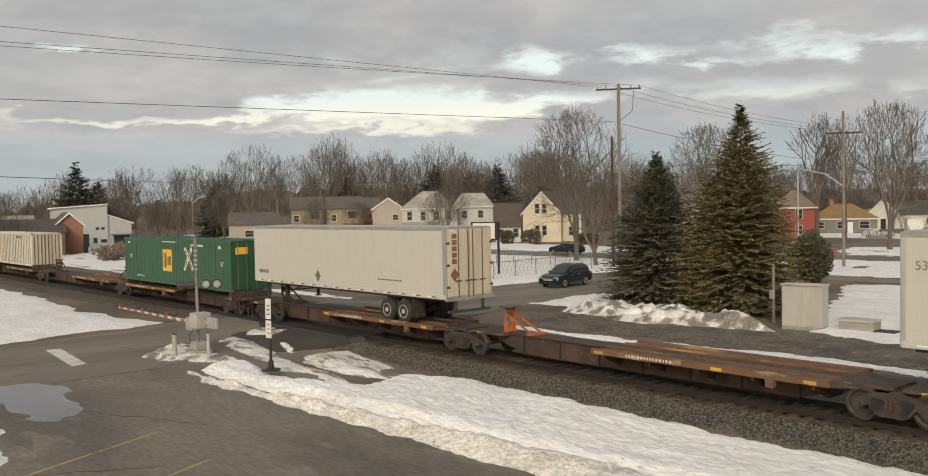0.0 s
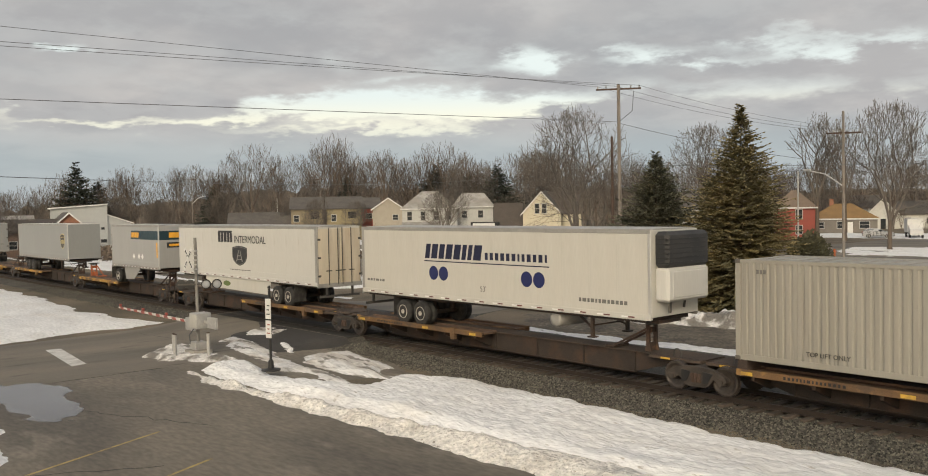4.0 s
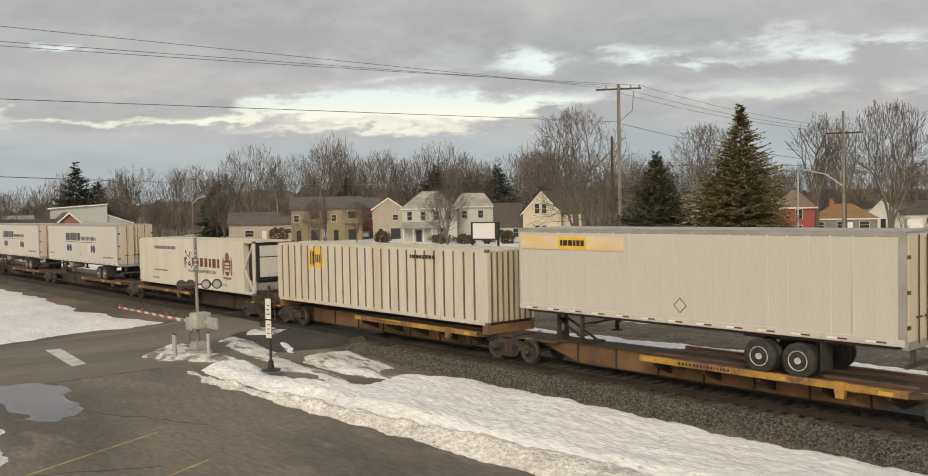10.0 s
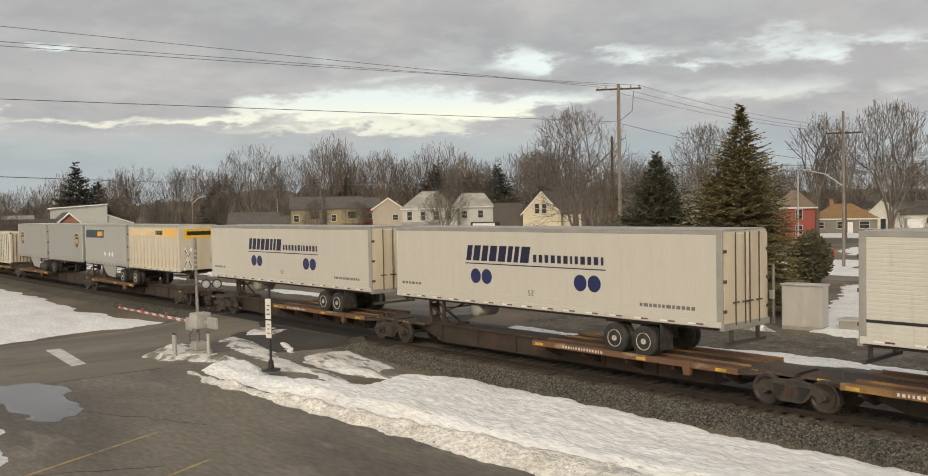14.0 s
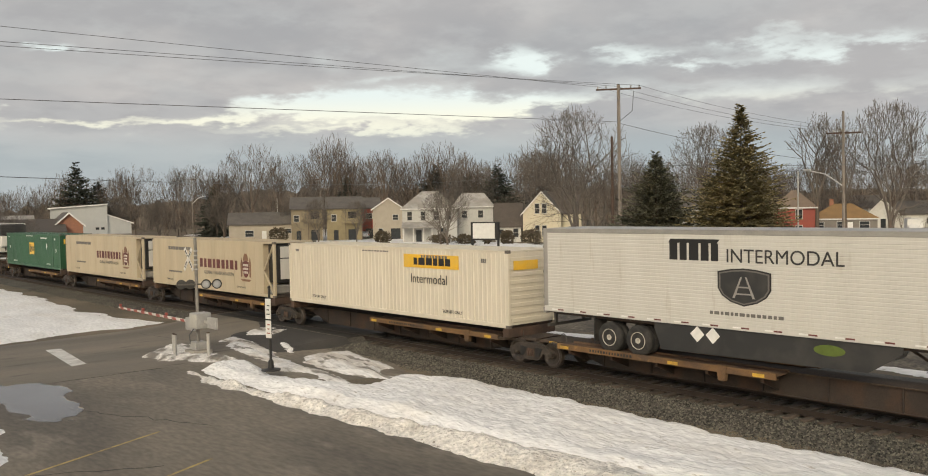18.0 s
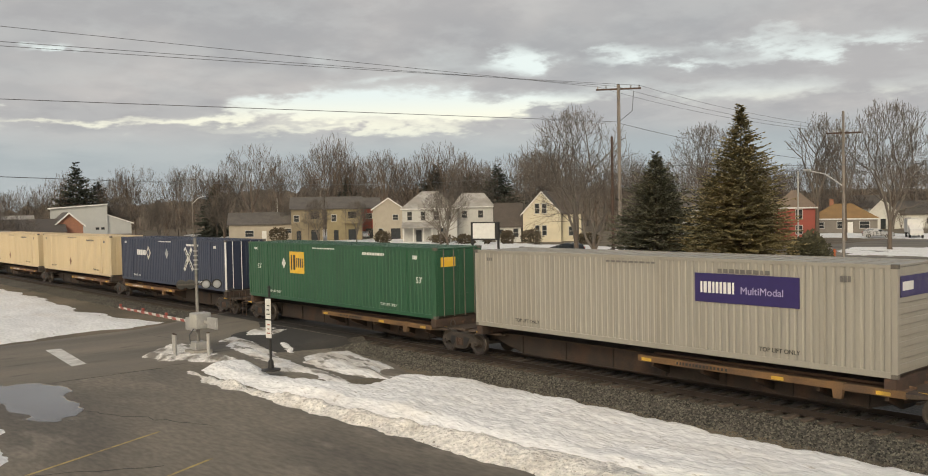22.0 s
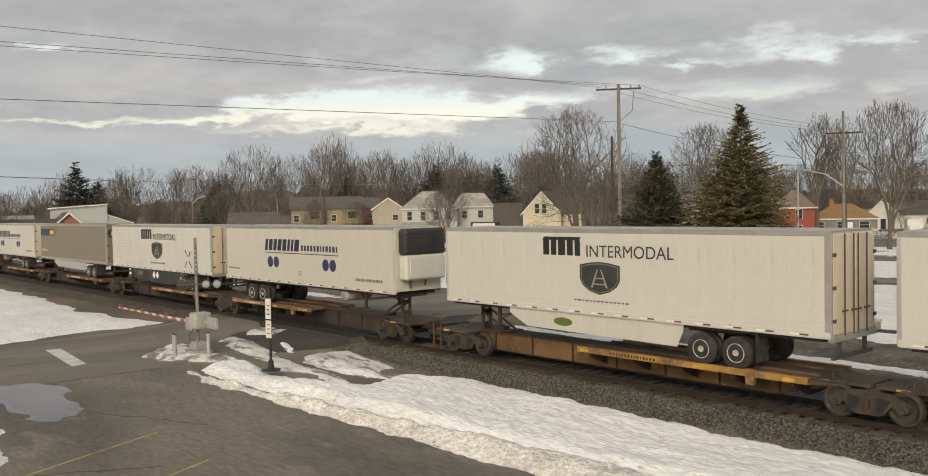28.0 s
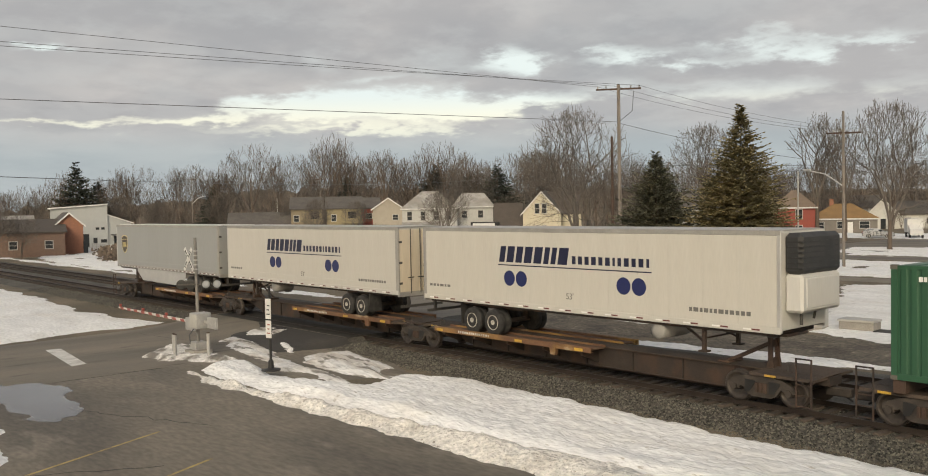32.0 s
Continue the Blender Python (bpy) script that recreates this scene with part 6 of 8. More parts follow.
for steel, tint, rows in CARS:
    ext = []
    for r in rows:
        if isinstance(r, float):
            ext.append((r, r + LONG))
        elif r == (7,):
            ext.append((-179.5, -162.2))
        elif r == (9,):
            ext.append((-219.2, -201.7))
        else:
            ext.append((REAR[r[-1]], REAR[r[0]] + SPAN.get(r[0], LONG)))
    for k, r in enumerate(rows):
        b = ext[k][1] + 1.0 if k == 0 else (ext[k - 1][0] + ext[k][1]) / 2
        a = ext[k][0] - 1.0 if k == len(rows) - 1 else (ext[k][0] + ext[k + 1][1]) / 2
        loads = [] if isinstance(r, float) else list(r)
        boxed = [x - a for i in loads if i in BOXED for x in (REAR[i] + 0.2, REAR[i] + LONG - 0.2)]
        hs = []
        for i in loads:
            if i not in BOXED:
                L_ = SPAN.get(i, LONG)
                hs.append((REAR[i] + L_ - 0.95 - a, -1) if i in NOSE_FRONT else (REAR[i] + 0.95 - a, 1))
        if not loads:
            hs = [(1.75, 1)] if a > -40 else [(1.75, 1), (b - a - 1.25, -1)]
        pan = 1 if not loads or (loads[0] not in NOSE_FRONT and loads[0] not in PAN_REAR) else -1
        platform(a, b, pan, steel, hs, k == len(rows) - 1, k == 0, boxed, tint)
        if loads == [7]:                     # empty stands, raised
            hitch(TRAIN[-1], 1.2, 1, "orange_steel")
        if loads == [9]:
            hitch(TRAIN[-1], b - a - 1.3, -1, "rust_steel")
        if not loads and a > -40:
            for o in TRAIN[-1].children_recursive:
                if o.name.startswith(("hitch_", "brace_shoe")):
                    o.data.materials.clear()
                    o.data.materials.append(M["orange_steel"])

# small lettering that cannot be picked apart
for o in bpy.data.objects:
    if "_writing" in o.name:
        tagged(o, kind="stuff")



# ---- trees ----
def grow(seed, levels, up=0.10, kids=1.5, open_=0.75, clear=0.28, limbs=4, wide=0.34, wobble=0.30):
    """The limbs of a bare tree of height 1, kept inside a rounded crown: rows of start, end, two radii and level."""
    r = random.Random(seed)
    segs = []
    mid = 0.5 + clear * 0.42
    tall = 1 - mid

    def rnd():
        return Vector((r.uniform(-1, 1), r.uniform(-1, 1), r.uniform(-1, 1)))

    def limb(p, d, length, rad, level):
        n = 5 if level == levels else (4 if level > 1 else 3 if level else 2)
        for i in range(n):
            q = p + d * (length / n)
            ra, rb = rad * (1 - 0.5 * i / n), rad * (1 - 0.5 * (i + 1) / n)
            segs.append((p, q, ra, rb, level))
            if (q.x * q.x + q.y * q.y) / wide ** 2 + ((q.z - mid) / tall) ** 2 > r.uniform(0.72, 1.05) and q.z > mid * 0.8:
                return
            d = (d + rnd() * wobble + Vector((0, 0, up))).normalized()
            p = q
            if level > 0 and 1 <= i < n - 1:
                for _ in range(int(kids) + (r.random() < kids % 1)):
                    side = d.cross(rnd()).normalized()
                    limb(q, (d + side * r.uniform(open_ * 0.7, open_ * 1.5)).normalized(), length * r.uniform(0.45, 0.75), rb * 0.6, level - 1)
        if level > 0:                        # the tip forks
            side = d.cross(rnd()).normalized()
            for k in (-1, 1):
                limb(p, (d + side * (k * r.uniform(0.3, 0.7)) + rnd() * 0.2).normalized(), length * r.uniform(0.5, 0.8), rb * 0.85, level - 1)

    base = Vector((0, 0, 0))
    top = Vector((r.uniform(-0.02, 0.02), r.uniform(-0.02, 0.02), clear))
    segs.append((base, base + (top - base) * 0.15, 0.024, 0.017, 9))
    segs.append((base + (top - base) * 0.15, top, 0.017, 0.0135, 9))
    for i in range(limbs):
        a = 2 * math.pi * (i + r.uniform(-0.3, 0.3)) / limbs
        lean = r.uniform(0.25, 0.7) if i else 0.05
        d = Vector((math.cos(a) * lean, math.sin(a) * lean, 1)).normalized()
        limb(top - Vector((0, 0, r.uniform(0, 0.10))), d, r.uniform(0.34, 0.46), 0.010, levels)
    h = max(max(s[0].z, s[1].z) for s in segs)
    return [(p / h, q / h, a, b, lv) for p, q, a, b, lv in segs]


def bark(segs, height, least, sides=3, which=lambda lv: True):
    """Arrays of the limbs as thin tapered tubes."""
    rows = [s for s in segs if which(s[4])]
    p = np.array([s[0] for s in rows]) * height
    q = np.array([s[1] for s in rows]) * height
    r0, r1 = (np.maximum(np.array([s[k] for s in rows]) * height, least) for k in (2, 3))
    d = q - p
    d /= np.maximum(np.linalg.norm(d, axis=1, keepdims=True), 1e-6)
    ref = np.where(np.abs(d[:, 2:3]) < 0.9, np.array([[0, 0, 1.0]]), np.array([[1.0, 0, 0]]))
    a = np.cross(d, ref)
    a /= np.linalg.norm(a, axis=1, keepdims=True)
    b = np.cross(d, a)
    v = []
    for e, r in ((p, r0), (q, r1)):
        for i in range(sides):
            t = 2 * np.pi * i / sides
            v.append(e + (a * np.cos(t) + b * np.sin(t)) * r[:, None])
    v = np.stack(v, 1)
    n = len(rows)
    f = np.array([[i, (i + 1) % sides, sides + (i + 1) % sides, sides + i] for i in range(sides if sides > 2 else 1)])
    return v.reshape(-1, 3), (f[None] + (np.arange(n) * 2 * sides)[:, None, None]).reshape(-1, 4)


SHAPES = {"vase": grow(11, 5, 0.05, 1.0, 0.75, 0.20, 5, 0.40, 0.24), "tall": grow(5, 5, 0.09, 1.0, 0.6, 0.34, 4, 0.24, 0.20), "round": grow(8, 5, 0.02, 1.0, 0.85, 0.20, 4, 0.44, 0.26), "pruned": grow(21, 4, 0.10, 1.0, 0.8, 0.28, 5, 0.38)}
TREES = {}


def both(a, b):
    return np.concatenate([a[0], b[0]]), np.concatenate([a[1], b[1] + len(a[0])])



def bare_tree(shape, x, y, h, label, turn=0.0, least=0.013, wide=1.0):
    """A leafless tree: one trunk and one crown of limbs and twigs."""
    key = (shape, least)
    if key not in TREES:
        s = SHAPES[shape]
        TREES[key] = (fast_mesh("trunk", *bark(s, 15, 0.05, 8, lambda lv: lv == 9), "bark", True), fast_mesh("crown", *both(bark(s, 15, least, 4, lambda lv: 0 < lv < 9), bark(s, 15, least, 2, lambda lv: lv == 0)), "twig"))
    ob = thing("bare_tree", Matrix.Translation((x, y, -0.05)) @ Matrix.Rotation(turn, 4, "Z") @ Matrix.Diagonal((h / 15 * wide, h / 15 * wide, h / 15, 1)), label, "tree", "bare trees")
    part("trunk", TREES[key][0], "", ob)
    part("crown", TREES[key][1], "", ob, "bare grey-brown limbs and twigs")
    return ob


bare_tree("vase", -66.0, 74.0, 17.4, "large leafless tree with a wide crown beside the street", 0.4)
bare_tree("round", -58.9, 69.0, 12.5, "leafless tree with a short thick trunk beside the street", 2.0, wide=1.1)
bare_tree("pruned", -87.6, 73.7, 9.6, "pruned leafless tree in front of the white house", 1.2, wide=1.1)
bare_tree("vase", -83.2, 124.8, 19.5, "leafless tree rising behind the spruces", 3.0, 0.015)
bare_tree("tall", -68.7, 133.3, 20.3, "tall leafless tree behind the street lamp", 0.9, 0.015)
bare_tree("tall", -64.6, 134.0, 19.4, "tall slim leafless tree behind the street lamp", 4.1, 0.015, 0.8)
bare_tree("vase", -47.6, 110.2, 18.6, "tall fan-shaped leafless tree behind the snow field", 5.2, 0.015, 0.85)
bare_tree("tall", -44.0, 125.0, 14.0, "slim leafless tree behind the snow field", 1.0, 0.014, 0.8)
bare_tree("vase", -120.5, 125.0, 17.5, "leafless tree behind the yellow house", 2.5, 0.019)
bare_tree("round", -134.0, 118.0, 15.5, "round brown leafless tree behind the white house", 0.3, 0.019)
bare_tree("vase", -172.0, 84.0, 10.5, "leafless tree beside the long low house", 0.8, 0.019)
bare_tree("tall", -163.0, 93.0, 9.5, "small leafless tree before the tan houses", 1.7, 0.019)
bare_tree("tall", -148.0, 34.0, 12.0, "leafless tree beside the low brick building", 2.2, 0.019)
for x, y, h, t in ((-141.0, 87.5, 8.5, 2.2), (-136.0, 92.5, 8.0, 4.0), (-171.0, 70.0, 9.0, 1.1), (-176.0, 64.0, 10.0, 3.1)):
    bare_tree("vase", x, y, h, "leafless tree before the tan houses", t, 0.019)
bare_tree("round", -134.5, 35.2, 6.5, "small leafless tree before the low brick building", 0.7, 0.019)
bare_tree("vase", -133.0, 31.6, 7.5, "small leafless tree beside the railway", 2.9, 0.019)
bare_tree("vase", -104.0, 86.0, 9.0, "thin leafless tree beside the street", 3.3, 0.02)


def woods(name, rows, material, shapes, least, label, seed):
    """Far trees, too many to count, in one mesh: rows of bearing, distance and height."""
    r = random.Random(seed)
    base = [bark(grow(100 + seed * 10 + i, 3 if shapes is BRUSH else 4, *shapes[i]), 1.0, 0.0, 2) for i in range(len(shapes))]
    vs, fs, o = [], [], 0
    for a, d, h in rows:
        v, f = base[r.randrange(len(base))]
        t, w = r.uniform(0, 6.28), h * r.uniform(0.8, 1.15)
        c, s = math.cos(t), math.sin(t)
        # keep far twigs from thinning out below what the eye resolves
        m = np.stack([(v[:, 0] * c - v[:, 1] * s) * w - d * math.sin(a), (v[:, 0] * s + v[:, 1] * c) * w + d * math.cos(a), v[:, 2] * h], -1)
        vs.append(m)
        fs.append(f + o)
        o += len(v)
    ob = new(name, fast_mesh(name, np.concatenate(vs), np.concatenate(fs), material))
    return tagged(ob, label, "woods", kind="stuff")


def thick(segs, k):
    return [(p, q, max(a * 0.7, k), max(b * 0.7, k), lv) for p, q, a, b, lv in segs]


_grow = grow


def skyline(a):
    """Height of the wood's edge over the bearing, in metres at 230 m."""
    deg = math.degrees(a)
    return float(np.interp(deg, [15, 22, 30, 36, 42, 47, 49.5, 52, 54.2, 56, 58, 59.4, 61.4, 64.2, 66.6, 70.9, 75, 77, 85], [16, 17.5, 19.5, 20.5, 21.5, 21.5, 23.6, 25.5, 26.5, 27.5, 23.6, 22.4, 24.3, 21.3, 19.3, 17.5, 14.9, 12.4, 12]))


r = random.Random(4)


def wood_rows(n, d0, d1, k0, k1, a0=10, a1=88):
    out = []
    for i in range(n):
        a = radians(a0 + (a1 - a0) * (i + r.random()) / n)
        d = r.uniform(d0, d1)
        out.append((a, d, skyline(a) * r.uniform(k0, k1) * d / 230))
    return out


def far_shape(seed, levels, *a):
    return thick(_grow(seed, levels, *a), 0.0015 if a[3] > 0.2 else 0.0030)


grow = far_shape
TALL = [(0.03, 1.0, 0.75, 0.32, 5, 0.34), (0.04, 1.0, 0.7, 0.30, 5, 0.29), (0.01, 1.0, 0.85, 0.32, 5, 0.38), (0.04, 1.0, 0.7, 0.38, 5, 0.27), (0.03, 1.0, 0.8, 0.30, 6, 0.33)]
BRUSH = [(-0.01, 1.3, 1.0, 0.10, 7, 0.6), (0.0, 1.3, 0.9, 0.14, 7, 0.5), (0.02, 1.2, 0.9, 0.2, 7, 0.42)]
woods("far_trees", wood_rows(62, 200, 235, 0.78, 1.06), "bark", TALL, 0, "leafless grey-brown trees along the horizon", 1)
woods("far_trees", wood_rows(80, 245, 310, 0.58, 0.88), "twig", TALL, 0, "leafless trees deep in the far wood", 4)
woods("far_brush", wood_rows(64, 190, 250, 0.30, 0.62), "brush", BRUSH, 0, "dense reddish-brown brush below the far trees", 2)
woods("far_brush", wood_rows(72, 250, 330, 0.50, 0.84), "twig", BRUSH, 0, "dense brown thicket behind the houses", 3)
r = random.Random(12)
n = 1500
a = np.radians(np.linspace(5, 90, n))
h = np.array([skyline(v) for v in a]) * 0.36 * 340 / 230 + 1.4 * waves(3, 20, 90)(a, 0 * a) + 0.7 * waves(8, 200, 700)(a, 0 * a)
vs = np.concatenate([np.stack([-np.sin(a) * d, np.cos(a) * d, z], -1) for d, z in ((340, 0 * a - 0.1), (340, h), (352, h - 0.5), (352, 0 * a - 0.1))])
i = np.arange(n - 1)
fs = np.concatenate([np.stack([i + k * n, i + k * n + 1, i + k * n + n + 1, i + k * n + n], -1) for k in range(3)])
tagged(new("backdrop", fast_mesh("backdrop", vs, fs, "wood_mass")), "brown wooded rise on the horizon", "backdrop", kind="structure")


# ---- evergreens ----
def spruce(name, x, y, h, radius, material, label, seed, layers=46, thin=1.0, foot=0.25, size=0.62):
    """A spruce: a trunk and whorls of drooping boughs set with short needle sprays."""
    r = random.Random(seed)
    ob = thing(name, Matrix.Translation((x, y, 0)), label, "tree", "evergreens")
    part("trunk", Geo().tube((0, 0, -0.1), (0, 0, h * 0.97), h * 0.016, 0.02, 8), "bark", ob)
    vs, fs = [], []

    def spray(p, d, length, width):
        """A flat spray of needles with a ragged tip."""
        d = d.normalized()
        s = d.cross(Vector((0, 0, 1)))
        s = s.normalized() if s.length > 0.01 else Vector((1, 0, 0))
        n = s.cross(d)
        t = r.uniform(-0.9, 0.9)
        s2 = s * math.cos(t) + n * math.sin(t)
        o = len(vs)
        vs.extend([p - s2 * width * 0.3, p + d * length * 0.45 - s2 * width, p + d * length, p + d * length * 0.45 + s2 * width])
        fs.append((o, o + 1, o + 2, o + 3))

    for k in range(layers):
        u = (k + r.uniform(-0.3, 0.3)) / layers
        z = h * (foot / h + (1 - foot / h) * u)
        rad = radius * float(np.interp(u, (0, 0.06, 0.3, 0.55, 0.75, 0.88, 1), (0.84, 0.96, 0.90, 0.68, 0.40, 0.17, 0.02))) + 0.05
        n = max(5, int((9 + 15 * (1 - u)) * thin))
        for j in range(n):
            a = 2 * math.pi * (j + r.uniform(-0.5, 0.5)) / n + k * 1.3
            L = rad * r.choice((0.62, 0.8, 0.95, 1.0, 1.16)) * r.uniform(0.9, 1.1) * (1 + 0.12 * math.sin(3 * a + seed + 2.5 * u))
            d = Vector((math.cos(a), math.sin(a), 0.30 - 0.42 * (1 - u) + r.uniform(-0.12, 0.12)))
            p = Vector((0, 0, z + h / layers * r.uniform(-2.6, 2.6)))
            m = max(3, int(L / (0.34 * size)))
            for i in range(m):
                f = (i + 0.6) / m
                if f * L < 0.18 * rad:
                    continue
                q = p + d * (L * f) + Vector((0, 0, -0.10 * L * f * f * (1 - u) + 0.16 * L * max(0, f - 0.7)))
                w = (0.10 + 0.05 * r.random()) * size
                for s in (-1, 1):
                    side = Vector((-math.sin(a), math.cos(a), 0)) * s
                    spray(q, d * 0.6 + side * r.uniform(0.5, 0.9) + Vector((0, 0, r.uniform(-0.35, 0.05))), size * r.uniform(0.36, 0.68) * (1.15 - 0.4 * f) * (0.75 + 0.5 * (1 - u)), w)
                spray(q, d + Vector((0, 0, r.uniform(-0.2, 0.25))), size * r.uniform(0.4, 0.6), w)
    for i in range(30):
        spray(Vector((0, 0, h * 0.95 + r.uniform(-0.4, 0.3))), Vector((r.uniform(-0.5, 0.5), r.uniform(-0.5, 0.5), 0.9)), 0.35, 0.06)
    part("crown", fast_mesh("crown", [tuple(v) for v in vs], fs, material), "", ob, "drooping boughs of short needles")
    return ob


spruce("spruce", -27.8, 45.2, 11.55, 3.4, "needles_olive", "tall olive-green spruce with full drooping boughs", 3, 96, 1.4, size=0.42)
spruce("spruce", -34.6, 46.4, 9.3, 3.6, "needles", "dark grey-green spruce beside a taller one", 5, 82, 1.4, size=0.42)
spruce("spruce", -30.6, 46.6, 7.6, 2.6, "needles", "small dark spruce between two larger ones", 7, 34)
for i, (a, d, h, w) in enumerate(((72.3, 222, 17.0, 6.2), (71.2, 228, 13.0, 5.0), (50.6, 215, 15.8, 8.0), (48.5, 210, 14.0, 8.0), (46.7, 205, 15.0, 7.5), (36.5, 190, 15.0, 5.0), (64.5, 225, 12, 4), (56.3, 220, 13.5, 4.5))):
    spruce("far_pine", -d * math.sin(radians(a)), d * math.cos(radians(a)), h, w, "needles_far", "dark evergreen among bare trees", 20 + i, 34, 1.2, size=1.35)


def shrub(x, y, w, d, h, material, label, seed, n=900, size=0.28, rz=0.0):
    """A bush: a few stems under a rounded cloud of small leaf blades."""
    r = random.Random(seed)
    ob = thing("shrub", Matrix.Translation((x, y, 0)) @ Matrix.Rotation(radians(rz), 4, "Z"), label, "shrub")
    g = Geo()
    for i in range(5):
        a = i * 1.26
        g.tube((0.05 * math.cos(a), 0.05 * math.sin(a), -0.05), (w * 0.25 * math.cos(a), d * 0.25 * math.sin(a), h * 0.75), 0.035, 0.012, 5)
    part("stem", g, "bark", ob)
    vs, fs = [], []
    for i in range(n):
        while True:
            p = Vector((r.uniform(-1, 1), r.uniform(-1, 1), r.uniform(-1, 1)))
            if 0.35 < p.length < 1:
                break
        k = 1 + 0.18 * math.sin(5 * p.x + seed) * math.cos(4 * p.y)
        c = Vector((p.x * w / 2 * k, p.y * d / 2 * k, h * 0.52 + p.z * h * 0.48 * k))
        d1 = (p + Vector((r.uniform(-1, 1), r.uniform(-1, 1), r.uniform(-0.6, 1)))).normalized()
        s = d1.orthogonal().normalized() * size * 0.3
        o = len(vs)
        vs.extend([c - s * 0.5, c + d1 * size * 0.5 - s, c + d1 * size, c + d1 * size * 0.5 + s])
        fs.append((o, o + 1, o + 2, o + 3))
    part("foliage", fast_mesh("foliage", [tuple(v) for v in vs], fs, material), "", ob)


shrub(-33.1, 63.1, 2.9, 2.8, 3.7, "shrub_olive", "tall rounded olive evergreen bush beside the spruce", 1, 3600, 0.30)
for i, (x, y, w, h) in enumerate(((-104.5, 100.5, 2.6, 2.2), (-101.4, 103.0, 4.0, 2.3), (-107.5, 98.8, 1.6, 2.6), (-116.5, 96.5, 5.0, 1.6), (-111.5, 97.5, 4.5, 1.5), (-126.5, 91.5, 3.5, 2.2), (-153.8, 86.5, 5.0, 2.8), (-94.0, 108.0, 5, 1.6))):
    shrub(x, y, w, w * 0.7, h, "hedge", "brown winter hedge before a house", 30 + i, 700, 0.36)
for i, (x, y, w, h) in enumerate(((-69.0, 47.5, 3.0, 2.0), (-72.5, 45.5, 2.0, 1.4), (-126, 45, 8, 1.6), (-118, 42, 6, 1.3), (-134, 50, 8, 1.8))):
    shrub(x, y, w, w * 0.6, h, "brush", "thin leafless brush beside the fence", 50 + i, 420, 0.5)


# ---- houses ----
def house(name, x, y, rz, w, d, eave, ridge, walls, roof, label, along=True, windows=(), doors=(), hip=0.0, chimney=None, base=-0.1, gable_windows=()):
    """A house that turns its front to -Y of its own axes; along: the ridge runs across the front."""
    ob = thing(name, Matrix.Translation((x, y, 0)) @ Matrix.Rotation(radians(rz), 4, "Z"), label, "house", "houses")
    g = Geo()
    hw = w / 2
    if along:
        g.prism([(0, base), (d, base), (d, eave), (d / 2, ridge if not hip else eave), (0, eave)], 0, -hw, hw)
    else:
        g.prism([(-hw, base), (hw, base), (hw, eave), (0, ridge), (-hw, eave)], 1, 0, d)
    part("wall", g, walls, ob)
    t, o = 0.16, 0.35
    if along and hip:
        m = hw - hip
        g = Geo().add([(-hw - o, -o, eave - 0.1), (hw + o, -o, eave - 0.1), (hw + o, d + o, eave - 0.1), (-hw - o, d + o, eave - 0.1), (-m, d / 2, ridge), (m, d / 2, ridge)],
                      [(0, 1, 5, 4), (2, 3, 4, 5), (1, 2, 5), (3, 0, 4), (3, 2, 1, 0)])
        part("roof", g, roof, ob)
        part("eave_board", Geo().box(-hw - o, hw + o, -o - 0.03, -o, eave - 0.32, eave - 0.11), "trim_white", ob, "white eave board")
    elif along:
        k = (ridge - eave) / (d / 2)
        for s in (0, 1):
            y0, y1 = (-o, d / 2) if s == 0 else (d + o, d / 2)
            part("roof", Geo().prism([(y0, eave - k * o), (y1, ridge), (y1, ridge + t), (y0, eave - k * o + t)], 0, -hw - o, hw + o), roof, ob)
    else:
        k = (ridge - eave) / hw
        for s in (-1, 1):
            part("roof", Geo().prism([(s * (hw + o), eave - k * o), (0, ridge), (0, ridge + t), (s * (hw + o), eave - k * o + t)], 1, -o, d + o), roof, ob)
            part("gable_board", Geo().prism([(s * (hw + o), eave - k * o - 0.12), (0, ridge - 0.12), (0, ridge + t), (s * (hw + o), eave - k * o + t)], 1, -o - 0.04, -o), "trim_white", ob)
    for wx, wz, ww, wh in windows:
        f = part("window", Geo().box(wx - ww / 2 - 0.1, wx + ww / 2 + 0.1, -0.06, 0.02, wz - 0.1, wz + wh + 0.1, 0.01), "siding_white", ob, "white framed window")
        part("pane", Geo().box(wx - ww / 2, wx + ww / 2, -0.075, -0.055, wz, wz + wh / 2 - 0.03), "glass_dark", f)
        part("pane", Geo().box(wx - ww / 2, wx + ww / 2, -0.075, -0.055, wz + wh / 2 + 0.03, wz + wh), "glass_dark", f)
    for dx, dw, dh, mt in doors:
        part("door", Geo().box(dx - dw / 2, dx + dw / 2, -0.06, 0.02, 0, dh, 0.01), mt, ob)
    if chimney:
        part("chimney", Geo().box(chimney - 0.35, chimney + 0.35, d / 2 - 0.3, d / 2 + 0.3, eave, ridge + 0.9), "brick_wall", ob)
    return ob


